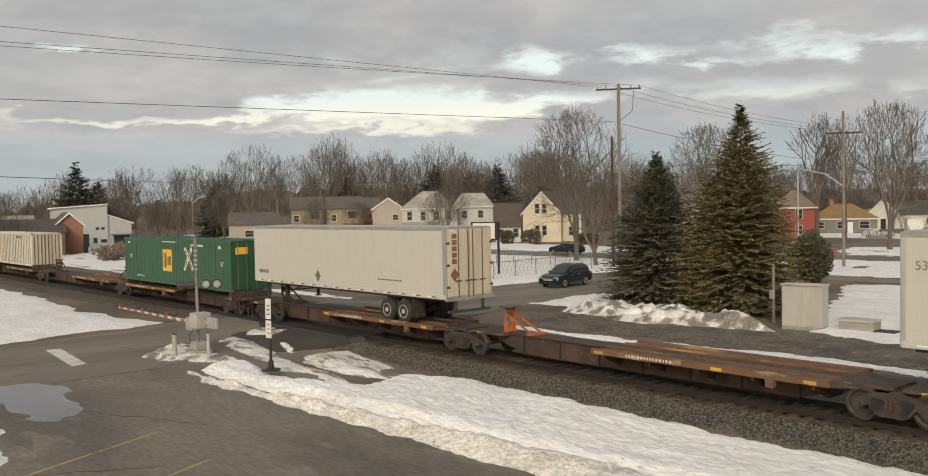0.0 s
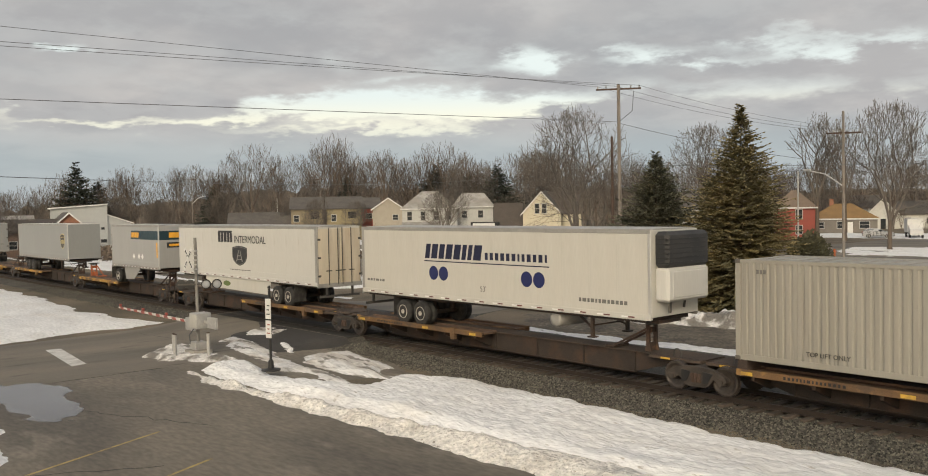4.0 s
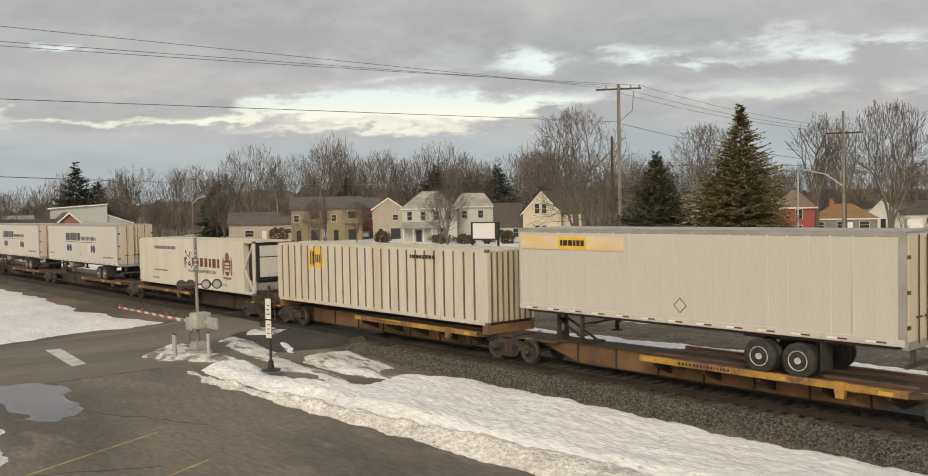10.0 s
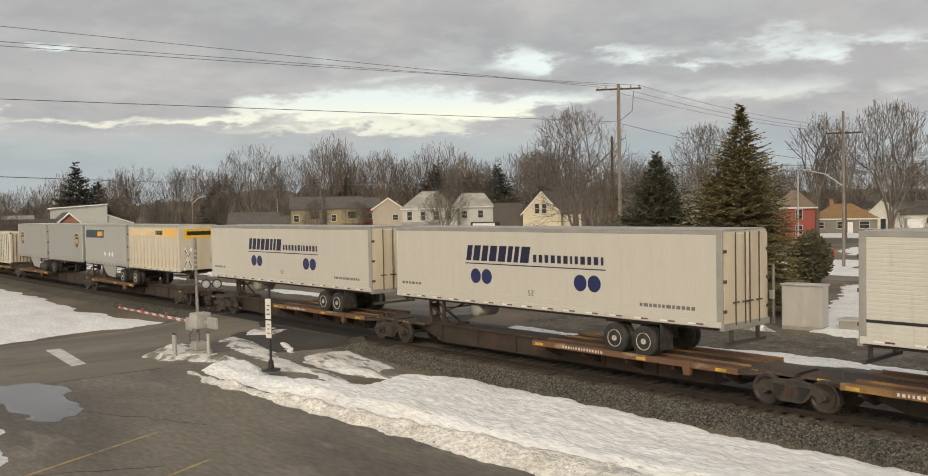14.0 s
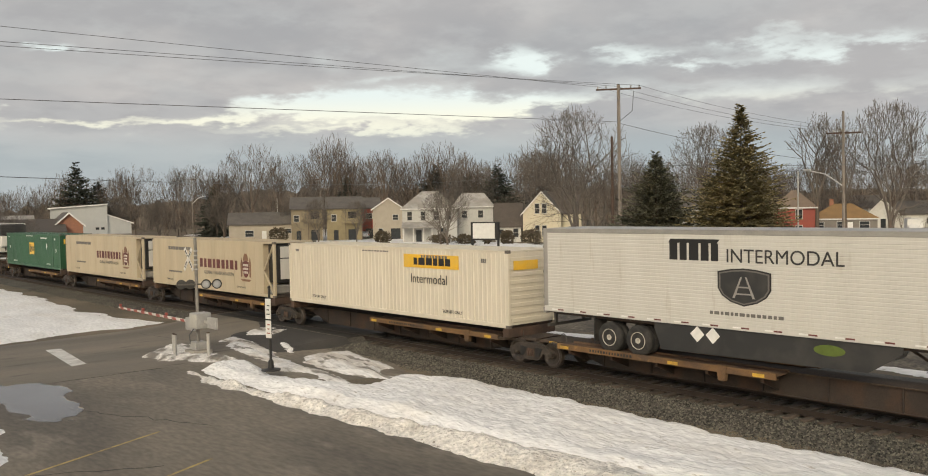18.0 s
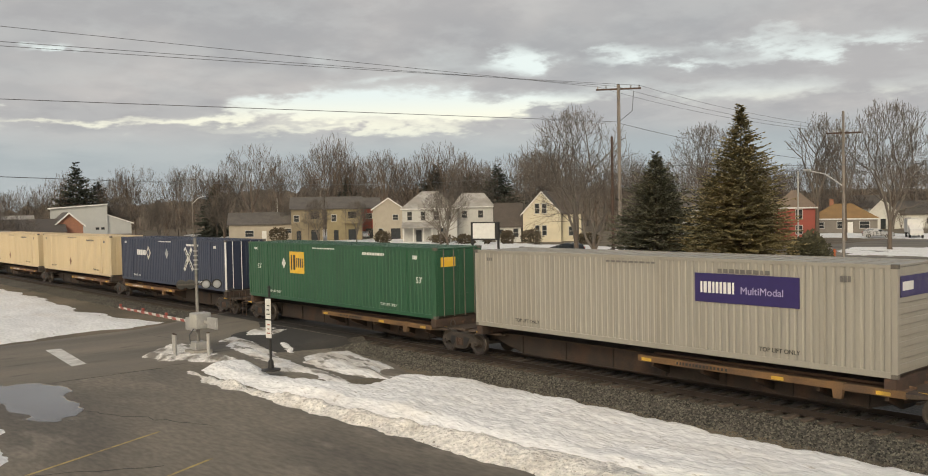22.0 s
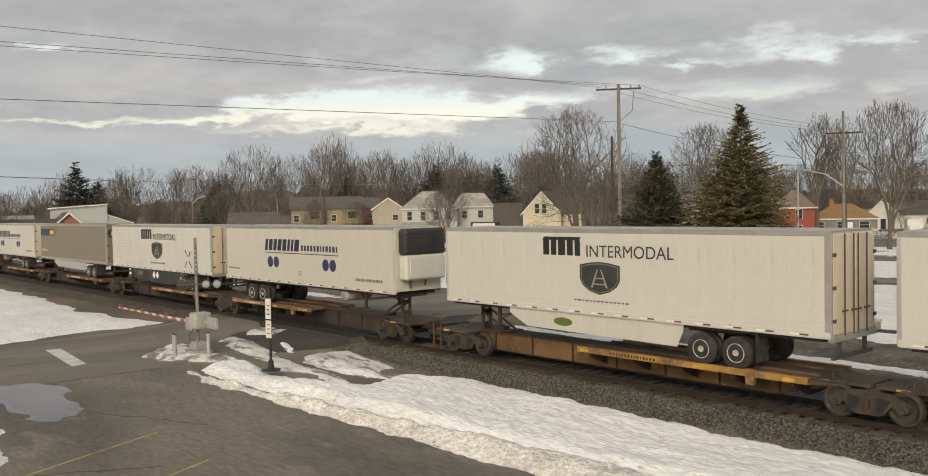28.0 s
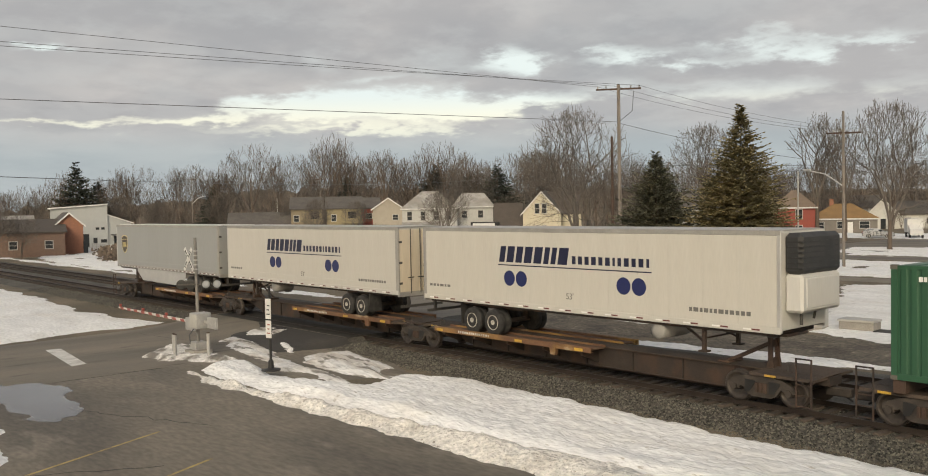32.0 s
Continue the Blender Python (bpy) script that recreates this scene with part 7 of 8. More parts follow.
house("house", -105.1, 109.2, 36, 6.4, 10, 5.0, 8.5, "paint_cream", "roof_grey", "cream two-storey house with a steep gable", False, [(-0.75, 4.9, 0.7, 1.6), (0.45, 4.9, 0.7, 1.6), (-0.75, 1.2, 0.7, 1.6), (0.45, 1.2, 0.7, 1.6)])
house("house", -104.4, 113.6, 40, 6.4, 7, 5.0, 8.45, "paint_cream", "roof_dark", "cream rear wing of the gabled house", True, [(-1.5, 4.0, 0.8, 1.2), (1.5, 1.0, 0.8, 1.5)])
house("house", -110.6, 106.6, 45, 4.4, 6, 2.95, 6.6, "paint_white", "roof_dark", "low white wing with a dark steep roof", True, [(-1.2, 1.0, 0.7, 1.2), (1.3, 0.9, 0.8, 1.4)], [(0.2, 0.9, 2.1, "trim_white")])
ob = house("house", -124.6, 100.6, 50, 9.8, 8, 6.2, 9.2, "siding_white", "roof_pale", "white two-storey house with a hipped roof and porch", True, [(-3.6, 4.0, 0.8, 1.5), (-1.2, 4.0, 0.8, 1.5), (1.2, 4.0, 0.8, 1.5), (3.4, 4.0, 0.8, 1.5), (2.4, 1.0, 0.9, 1.5)], hip=3.4)
p = part("porch_roof", Geo().prism([(-2.6, 2.6), (0.0, 3.5), (0.0, 3.65), (-2.6, 2.75)], 0, -5.0, 0.6), "roof_pale", ob, "pale lean-to porch roof")
for x in (-4.7, -2.9, -1.1, 0.4):
    part("porch_post", Geo().box(x - 0.08, x + 0.08, -2.45, -2.3, 0, 2.65), "trim_white", ob)
part("door", Geo().box(-2.5, -1.5, -0.06, 0.02, 0.1, 2.2), "glass_dark", ob)
house("house", -123.0, 109.6, 48, 7.4, 7, 6.4, 8.8, "siding_white", "roof_pale", "white two-storey house with a grey-tan hipped roof", True, [(-1.6, 4.2, 0.9, 1.3), (1.4, 4.2, 0.9, 1.3)], hip=1.6)
for x, y, rz, w, wall in ((-152.4, 92.0, 58, 6.0, "paint_tan"), (-148.3, 98.0, 56, 6.8, "paint_ochre")):
    ob = house("house", x, y, rz, w, 9, 6.4, 8.6, wall, "roof_grey", "tan two-storey duplex with balconies", True, [(-2.0, 3.9, 0.9, 1.2)], [(-1.6, 0.9, 2.1, "glass_dark")])
    part("balcony", Geo().box(0.2, w / 2 + 0.2, -1.3, 0, 3.4, 3.55).box(0.2, w / 2 + 0.2, -1.32, -1.25, 3.55, 4.4), wall, ob, "tan boarded balcony")
    part("balcony_door", Geo().box(0.8, 2.4, -0.05, 0.02, 3.6, 5.7), "glass_dark", ob)
    part("patio_door", Geo().box(0.8, 2.4, -0.05, 0.02, 0.1, 2.2), "glass_dark", ob)
    for px2 in (0.3, w / 2 + 0.1):
        part("balcony_post", Geo().box(px2 - 0.06, px2 + 0.06, -1.3, -1.18, 0, 6.2), "bark", ob)
ob = house("house", -162.8, 87.8, 60, 13, 8, 3.5, 5.7, "paint_beige", "roof_grey", "long low beige house with a dark roof", True, [(-2.5, 1.0, 1.6, 1.2), (3.2, 1.6, 1.4, 0.8), (5.2, 1.6, 1.2, 0.8)], [(0.4, 0.9, 2.1, "trim_white")])
ob = house("house", -143.5, 105.3, 53, 6.2, 8, 6.1, 8.2, "paint_beige", "roof_grey", "beige two-storey house with a dark garage door", False, [(1.4, 3.9, 1.0, 1.0), (-1.6, 1.0, 0.8, 1.2)], [(1.4, 1.9, 2.2, "glass_dark")])
house("house", -151.8, 106.5, 55, 4.0, 7, 6.4, 8.4, "paint_red", "roof_grey", "narrow red-fronted house with a pale upper storey", True, [(0, 4.2, 1.2, 1.0)], [(0, 1.6, 2.1, "glass_dark")])
house("house", -71.6, 131.8, 30, 6.0, 8, 5.3, 7.9, "paint_red", "roof_tan", "red two-storey house with a tan hipped roof", True, [(0.6, 3.4, 0.9, 1.4), (0.6, 1.0, 0.9, 1.3)], hip=2.6)
house("house", -77.6, 160.2, 26, 11.5, 9, 2.9, 5.5, "paint_brown", "roof_brown", "low bungalow with a golden-brown hipped roof", True, [(-4, 1.0, 1.4, 1.1), (-0.5, 1.0, 1.0, 1.2), (3.6, 1.0, 1.6, 1.2)], [(1.2, 0.9, 2.1, "trim_white")], hip=4.2, chimney=-2.0)
ob = house("house", -82.4, 187.7, 24, 5.6, 9, 3.3, 6.2, "paint_white", "roof_pale", "small white gabled house", False, [(-1.7, 1.0, 0.9, 1.3), (1.7, 1.0, 0.9, 1.3)], [(0, 1.0, 2.1, "glass_dark")])
house("house", -77.0, 192.0, 22, 9, 8, 3.1, 5.6, "paint_white", "roof_grey", "white low house with a dark roof", True, [(-2, 1, 1, 1.2), (2, 1, 1, 1.2)])
house("house", -66.0, 196.0, 18, 8, 8, 3.4, 6.0, "paint_white", "roof_pale", "white gabled house behind parked trucks", False, [(-2, 1, 1, 1.2), (2, 1, 1, 1.2)])
house("house", -101.5, 150.0, 34, 7, 8, 5.4, 7.9, "paint_white", "roof_grey", "white house half hidden behind the spruces", True, [(-2, 3.6, 1, 1.3), (2, 3.6, 1, 1.3)])
house("house", -92.0, 196.0, 26, 9, 8, 4.4, 7.0, "paint_grey", "roof_grey", "grey house behind the bungalow", True, [(-2, 1.5, 1, 1.3), (2, 1.5, 1, 1.3)])
# the modern hall and the brick shop beside the railway
ob = thing("hall", Matrix.Translation((-163.5, 53.2, 0)) @ Matrix.Rotation(radians(72), 4, "Z"), "pale grey modern hall with a raked roof", "building", "buildings by the railway")
part("wall", Geo().prism([(-5.4, -0.1), (3.9, -0.1), (3.9, 7.8), (-5.4, 7.2)], 1, 0, 14), "paint_grey", ob)
part("roof", Geo().prism([(-5.8, 7.15), (4.0, 7.8), (4.0, 8.0), (-5.8, 7.35)], 1, -0.4, 14.4), "trim_white", ob)
part("wing", Geo().prism([(3.9, -0.1), (7.9, -0.1), (7.9, 4.5), (3.9, 5.9)], 1, 0.4, 12), "paint_grey", ob, "lower wing with a raked roof")
part("wing_roof", Geo().prism([(3.9, 5.9), (8.3, 4.3), (8.3, 4.5), (3.9, 6.1)], 1, 0.0, 12.4), "trim_white", ob)
for x, z, w, h in ((2.2, 3.4, 0.5, 0.35), (3.1, 3.4, 0.5, 0.35), (0.2, 0.4, 1.1, 2.2), (1.8, 1.0, 0.6, 0.9), (3.2, 1.1, 0.9, 0.5)):
    f = part("window", Geo().box(x - w / 2 - 0.06, x + w / 2 + 0.06, -0.05, 0.02, z - 0.06, z + h + 0.06), "ink_grey", ob)
    part("pane", Geo().box(x - w / 2, x + w / 2, -0.07, -0.04, z, z + h), "glass_dark", f)
part("entrance", Geo().box(4.9, 7.5, -0.1, 0.5, 0.1, 2.2), "glass_dark", ob)
part("canopy", Geo().box(4.4, 7.9, -1.2, 0.5, 2.3, 2.55), "ink_grey", ob)
house("brick_shop", -144.9, 44.9, 78, 4.0, 10, 4.6, 6.4, "brick_wall", "roof_grey", "red brick shop with a dark gabled roof", False, [(-1.2, 2.6, 0.5, 1.0)], [(2.3, 0.7, 2.1, "glass_dark")])
house("low_shop", -141.5, 38.6, 76, 8.8, 18, 3.6, 5.4, "brick_dull", "roof_dark", "long low dull brick building beside the railway", True, [(-2.6, 1.2, 1.0, 1.1), (2.2, 1.2, 1.0, 1.1)])
house("low_shop", -158.0, 35.0, 76, 16, 14, 4.3, 6.0, "paint_beige", "roof_pale", "low pale building with snow on its roof", True)


# ---- poles and wires ----
def utility_pole(x, y, h, material, label, arms=(), r=0.16, lamp=None, lean=(0, 0)):
    ob = thing("utility_pole", Matrix.Translation((x, y, 0)), label, "utility pole", "poles")
    part("pole", Geo().tube((0, 0, -0.2), (lean[0], lean[1], h), r, r * 0.72, 12), material, ob)
    for z, half, way in arms:
        c, s = math.cos(way), math.sin(way)
        arm = part("cross_arm", Geo().beam((-half * c, -half * s, z), (half * c, half * s, z), 0.12, 0.14), "pole_dark", ob)
        for k in (-0.92, -0.55, 0.55, 0.92):
            part("insulator", Geo().lathe([(0.03, 0.0), (0.06, 0.04), (0.05, 0.14), (0.07, 0.16), (0.03, 0.24)], (half * c * k, half * s * k, z + 0.06), 2, 8), "alu_dull", arm)
    if lamp:
        dx, dy, z = lamp
        a = part("lamp_arm", Geo().beam((0, 0, z - 1.6), (dx * 0.5, dy * 0.5, z - 0.4), 0.11, 0.11).beam((dx * 0.5, dy * 0.5, z - 0.4), (dx, dy, z), 0.10, 0.10), "galvanised", ob, "metal lamp arm")
        part("lamp_head", Geo().box(dx - 0.35, dx + 0.35, dy - 0.16, dy + 0.16, z - 0.06, z + 0.12, 0.05), "galvanised", a)
    return ob


def cable(p, q, sag, r, label):
    g = Geo()
    pts = []
    for i in range(25):
        t = i / 24
        v = Vector(p).lerp(Vector(q), t)
        v.z -= sag * 4 * t * (1 - t)
        pts.append(v)
    side = (Vector(q) - Vector(p)).cross(Vector((0, 0, 1))).normalized()
    for v in pts:
        g.v += [tuple(v + (side * math.cos(t) + Vector((0, 0, 1)) * math.sin(t)) * r) for t in (0.5, 1.76, 3.02, 4.27, 5.53)]
    g.f = [(k * 5 + i, k * 5 + (i + 1) % 5, k * 5 + 5 + (i + 1) % 5, k * 5 + 5 + i) for k in range(24) for i in range(5)]
    tagged(part("overhead_wire", g, "wire"), label, "wire", "overhead wires")


PA, PB, PL = Vector((-49.0, 60.6, 0)), Vector((-51.4, 8.7, 0)), Vector((-38.9, 80.4, 0))
across = math.atan2(2.29, 2.84)
utility_pole(PA.x, PA.y, 16.5, "pole_wood", "tall weathered wooden utility pole with a cross arm", [(16.1, 1.9, across)], 0.19)
part("riser_cable", Geo().tube((1.0, 0.8, 15.9), (0.9, 0.7, 14.2), 0.025, n=5).tube((0.9, 0.7, 14.2), (0.1, 0.1, 13.4), 0.025, n=5), "wire", bpy.data.objects["utility_pole"])
utility_pole(PB.x, PB.y, 16.4, "pole_wood", "wooden utility pole beside the road", [(15.6, 1.2, 0.3)], 0.19)
utility_pole(PL.x, PL.y, 14.4, "pole_wood", "wooden street-lamp pole with a cross arm", [(12.4, 1.5, 0.6)], 0.15, (-3.4, -0.2, 9.1))
utility_pole(-56.6, 68.9, 12.9, "pole_dark", "dark brown stub pole without wires", (), 0.17)
for x, y, h, lamp in ((-182.5, 82.0, 13.5, (2.0, 1.6, 9.5)), (-169.6, 106.0, 13.3, None), (-130.0, 130.0, 13, None)):
    utility_pole(x, y, h, "pole_wood", "slim far utility pole before the trees", [(h - 0.4, 1.0, 0.8)], 0.12, lamp)
utility_pole(-165.7, 93.0, 8.7, "galvanised", "slim pale metal pole before a house", (), 0.10)
utility_pole(-66.6, 123.5, 10.6, "galvanised", "pale metal pole beside the red house", (), 0.13)
for k, zb, sag in ((-0.92, 16.25, 0.0), (-0.1, 15.3, 0.0), (0.92, 15.0, 0.1)):
    o = Vector((math.cos(across), math.sin(across), 0)) * (1.9 * k)
    cable(PA + o + Vector((0, 0, 16.35)), PB + Vector((k * 0.4, 0, zb)), sag, 0.015, "thin dark overhead wire over the road")
    cable(PA + o + Vector((0, 0, 16.35)), PL + Vector((1.4 * k, 0.6 * k, 12.65)), 0.5, 0.013, "thin dark overhead wire between poles")
cable(PA + Vector((0, 0, 13.3)), PB + Vector((0, 0, 12.3)), 0.0, 0.020, "thick dark overhead cable over the road")
cable(PA + Vector((0, 0, 13.2)), PL + Vector((0, 0, 9.6)), 0.4, 0.02, "overhead cable between poles")
cable(PB + Vector((0, 0, 8.45)), Vector((-130.0, 130.0, 12.6)), 1.2, 0.02, "long overhead cable before the trees")
cable(PA + Vector((0, 0, 9.6)), PL + Vector((40, 6, 9.4)), 0.6, 0.022, "overhead cable behind the spruces")


# ---- the crossing signal ----
SIG = Vector((-36.95, 16.7, 0.0))
ob = thing("crossing_signal", Matrix.Translation(SIG), "grey crossing signal with crossbuck, lamps and lowered gate", "railway signal")
part("base", Geo().box(-0.45, 0.45, -0.45, 0.45, -0.1, 0.28, 0.03), "concrete", ob, "concrete footing")
part("junction_base", Geo().box(-0.28, 0.28, -0.28, 0.28, 0.28, 0.62, 0.03), "galvanised", ob)
part("mast", Geo().tube((0, 0, 0.6), (-0.06, 0, 5.15), 0.075, 0.065, 14), "mast_grey", ob, "weathered grey steel mast")
FACE = radians(-8)


def signal_part(name, g, material, parent, label="", at_z=0.0, turn=FACE):
    return part(name, g, material, parent, label, at=Matrix.Translation((0, 0, at_z)) @ Matrix.Rotation(turn, 4, "Z"))


for s in (-1, 1):
    a, b = Vector((-0.70, -0.47 * s)), Vector((0.10, 0.47 * s))
    nrm = Vector((-(b - a).y, (b - a).x)).normalized() * 0.085
    o = [a - nrm, b - nrm, b + nrm, a + nrm]
    k = part("crossbuck_blade", Geo().prism([(p.x, 4.22 + p.y) for p in o], 1, -0.23 - 0.02 * s, -0.21 - 0.02 * s), "trim_white", ob, "white crossbuck blade with dark bars")
    for t in (0.14, 0.24, 0.34, 0.64, 0.74, 0.84):
        c = a.lerp(b, t)
        d = (b - a).normalized() * 0.035
        part("blade_bar", Geo().prism([(c.x - d.x - nrm.x * .6, 4.22 + c.y - d.y - nrm.y * .6), (c.x + d.x - nrm.x * .6, 4.22 + c.y + d.y - nrm.y * .6), (c.x + d.x + nrm.x * .6, 4.22 + c.y + d.y + nrm.y * .6), (c.x - d.x + nrm.x * .6, 4.22 + c.y - d.y + nrm.y * .6)], 1, -0.237 - 0.02 * s, -0.229 - 0.02 * s), "ink", k)
c = signal_part("lamp_bar", Geo().beam((-0.8, 0, 0), (1.05, 0, 0), 0.07, 0.07), "door_dark", ob, "", 3.12, radians(58))
for x, s, pale in ((-0.66, 1, False), (-0.28, 1, False), (0.40, -1, True), (0.86, -1, True)):
    turn = Matrix.Translation((x, s * 0.06, 0)) @ Matrix.Rotation(0 if s < 0 else math.pi, 4, "Z")
    part("lamp_shade", Geo().lathe([(0.215, 0.0), (0.215, 0.02), (0.13, 0.03)], (0, 0, 0), 1, 20), "ink", c, "round black lamp shade", at=turn)
    part("lamp_lens", Geo().lathe([(0.165, -0.02), (0.165, -0.06), (0.10, -0.09), (0.0, -0.10)], (0, 0, 0), 1, 18), "lamp_glass" if pale else "wine", c, "pale round lens" if pale else "dark red lens", at=turn)
    part("lamp_hood", Geo().lathe([(0.175, -0.01), (0.18, -0.10 if pale else -0.24), (0.17, -0.10 if pale else -0.24), (0.165, -0.01)], (0, 0, 0), 1, 16), "ink", c, at=turn)
for z in (3.75, 3.95, 4.15, 4.35, 4.55):
    part("mast_clamp", Geo().lathe([(0.10, 0.0), (0.10, 0.06)], (-0.04, 0, z), 2, 12), "galvanised", ob)
b = part("gate_motor", Geo().box(0.05, 0.72, -0.42, 0.30, 1.24, 1.92, 0.04), "galvanised", ob, "grey gate motor box")
part("motor_door", Geo().box(0.12, 0.66, -0.435, -0.42, 1.30, 1.86, 0.01), "cabinet_grey", b)
part("counterweight", Geo().box(1.0, 1.85, -0.06, 0.06, 1.30, 1.78, 0.02), "galvanised", ob, "counterweight plate of the gate")
part("weight_arm", Geo().box(0.6, 1.1, -0.05, 0.05, 1.48, 1.60), "galvanised", ob)
part("gate_bracket", Geo().box(-1.1, -0.1, -0.10, 0.10, 1.05, 1.60, 0.02), "galvanised", ob, "plate at the root of the gate arm")
a = part("gate_arm", Geo().prism([(-1.0, 1.36), (-9.4, 1.39), (-9.4, 1.46), (-1.0, 1.48)], 1, -0.03, 0.03), "stripe_white", ob, "striped red and white gate arm, lowered")
for k in range(9):
    x = -1.3 - k * 0.92
    part("arm_stripe", Geo().prism([(x, 1.355), (x - 0.42, 1.355), (x - 0.52, 1.475), (x - 0.10, 1.475)], 1, -0.036, 0.036), "red_white", a)
for x in (-3.4, -6.2, -9.2):
    part("arm_lamp", Geo().box(x - 0.06, x + 0.06, -0.06, 0.06, 1.48, 1.62, 0.02), "red_white", a)
part("signal_cable", Geo().tube((0.05, -0.15, 1.3), (-0.25, -0.3, 0.9), 0.025, n=6).tube((-0.25, -0.3, 0.9), (-0.2, -0.28, 0.5), 0.025, n=6), "wire", ob)
for x, y, h in ((-37.7, 15.9, 0.95), (-36.75, 15.55, 1.05), (-35.75, 16.6, 1.1)):
    o = thing("bollard", Matrix.Translation((x, y, 0)), "short rusty steel bollard beside the signal", "bollard", "bollards round the signal")
    part("post", Geo().tube((0, 0, -0.1), (0, 0, h), 0.075, n=12), "galvanised", o)
    part("cap", Geo().lathe([(0.075, 0.0), (0.06, 0.04), (0.0, 0.055)], (0, 0, h), 2, 12), "rust_steel", o)

# ---- the signpost beside the lot ----
ob = thing("signpost", Matrix.Translation((-30.0, 16.4, 0.26)), "black signpost with two white plates", "sign")
part("foot", Geo().lathe([(0.36, 0.0), (0.36, 0.05), (0.12, 0.10), (0.10, 0.35), (0.06, 0.42)], (0, 0, 0), 2, 18), "ink", ob, "round black foot")
part("post", Geo().tube((0, 0, 0.05), (0, 0, 3.12), 0.05, n=10), "ink", ob)
part("finial", Geo().lathe([(0.05, 0.0), (0.07, 0.04), (0.0, 0.1)], (0, 0, 3.12), 2, 10), "ink", ob)
M40 = Matrix.Rotation(radians(14), 4, "Z")
for z0, z1 in ((1.96, 2.72), (1.24, 1.90)):
    s = part("sign_plate", Geo().box(-0.15, 0.15, -0.085, -0.065, z0, z1, 0.008), "trim_white", ob, "white sign plate", at=M40)
    g = Geo()
    for k in range(3):
        g.box(-0.08 + 0.02 * k, 0.09 - 0.03 * (k % 2), -0.092, -0.084, z0 + 0.16 + k * 0.16, z0 + 0.20 + k * 0.16)
    tagged(part("plate_writing", g, "ink" if z0 > 1.5 else "red_white", s), kind="stuff")
part("board", Geo().box(-0.16, 0.16, -0.066, -0.05, 1.2, 2.76, 0.008), "ink", ob, "black backing board", at=M40)

# ---- railway cabinet, box and post ----
ob = thing("relay_cabinet", Matrix.Translation((-22.7, 40.45, 0)) @ Matrix.Rotation(radians(9), 4, "Z"), "pale grey steel relay cabinet with double doors", "cabinet")
part("plinth", Geo().box(0.0, 1.95, -0.02, 0.9, -0.05, 0.16, 0.01), "concrete", ob)
part("body", Geo().box(0, 1.95, 0, 0.9, 0.16, 2.14, 0.015), "cabinet_grey", ob)
part("roof", Geo().box(-0.07, 2.02, -0.08, 0.97, 2.14, 2.22, 0.02), "cabinet_grey", ob)
for a, b, h in ((0.04, 0.96, 0.86), (0.99, 1.91, 1.09)):
    d = part("door", Geo().box(a, b, -0.025, 0.0, 0.22, 2.1, 0.008), "cabinet_grey", ob)
    part("handle", Geo().box(h - 0.02, h + 0.02, -0.06, -0.025, 1.05, 1.28, 0.006), "galvanised", d)
ob = thing("ground_box", Matrix.Translation((-20.2, 41.2, 0)) @ Matrix.Rotation(radians(5), 4, "Z"), "low tan-grey utility box on a pad", "utility box")
part("body", Geo().box(0, 1.6, 0, 1.0, 0, 0.52, 0.02), "concrete", ob)
part("lid", Geo().box(-0.05, 1.65, -0.05, 1.05, 0.52, 0.62, 0.02), "cabinet_grey", ob)
part("dark_pad", Geo().box(1.6, 2.6, -0.2, 0.8, -0.02, 0.17, 0.03), "tar", ob)
ob = thing("marker_post", Matrix.Translation((-23.85, 41.7, 0)), "weathered wooden marker post beside the cabinet", "post")
part("post", Geo().tube((0, 0, -0.1), (0, 0, 3.05), 0.085, 0.075, 10), "pole_wood", ob)
part("meter", Geo().box(-0.12, 0.12, -0.2, -0.08, 1.3, 1.75, 0.02), "galvanised", ob)

# ---- the blank sign board ----
ob = thing("sign_board", Matrix.Translation((-60.0, 54.9, 0)) @ Matrix.Rotation(radians(18), 4, "Z"), "blank white sign board in a black frame on two posts", "sign")
for x in (-1.36, 1.36):
    part("post", Geo().box(x - 0.09, x + 0.09, -0.09, 0.09, -0.1, 4.8, 0.01), "ink", ob)
f = part("frame", Geo().box(-1.45, 1.45, -0.14, 0.14, 3.2, 4.85, 0.02), "ink", ob, "black frame")
part("face", Geo().box(-1.22, 1.08, -0.155, -0.13, 3.34, 4.74, 0.01), "trim_white", f, "blank white face")


# ---- wire fence ----
def fence(points, h, label):
    ob = thing("wire_fence", Matrix.Identity(4), label, "fence", "fences")
    for (ax, ay), (bx, by) in zip(points, points[1:]):
        n = max(1, round(math.hypot(bx - ax, by - ay) / 3.0))
        g = Geo()
        for k in range(n):
            x, y = ax + (bx - ax) * k / n, ay + (by - ay) * k / n
            part("fence_post", Geo().tube((x, y, -0.1), (x, y, h + 0.08), 0.04, n=8), "fence_wire", ob)
        part("top_rail", Geo().tube((ax, ay, h), (bx, by, h), 0.028, n=6), "fence_wire", ob)
        m = max(2, int(math.hypot(bx - ax, by - ay) / 0.55))
        for k in range(m):
            for s in (0, 1):
                x0, y0 = ax + (bx - ax) * k / m, ay + (by - ay) * k / m
                x1, y1 = ax + (bx - ax) * (k + 1) / m, ay + (by - ay) * (k + 1) / m
                g.beam((x0, y0, h - 0.05 if s else 0.1), (x1, y1, 0.1 if s else h - 0.05), 0.012, 0.012)
        tagged(part("wire_mesh", g, "fence_wire", ob), kind="stuff")


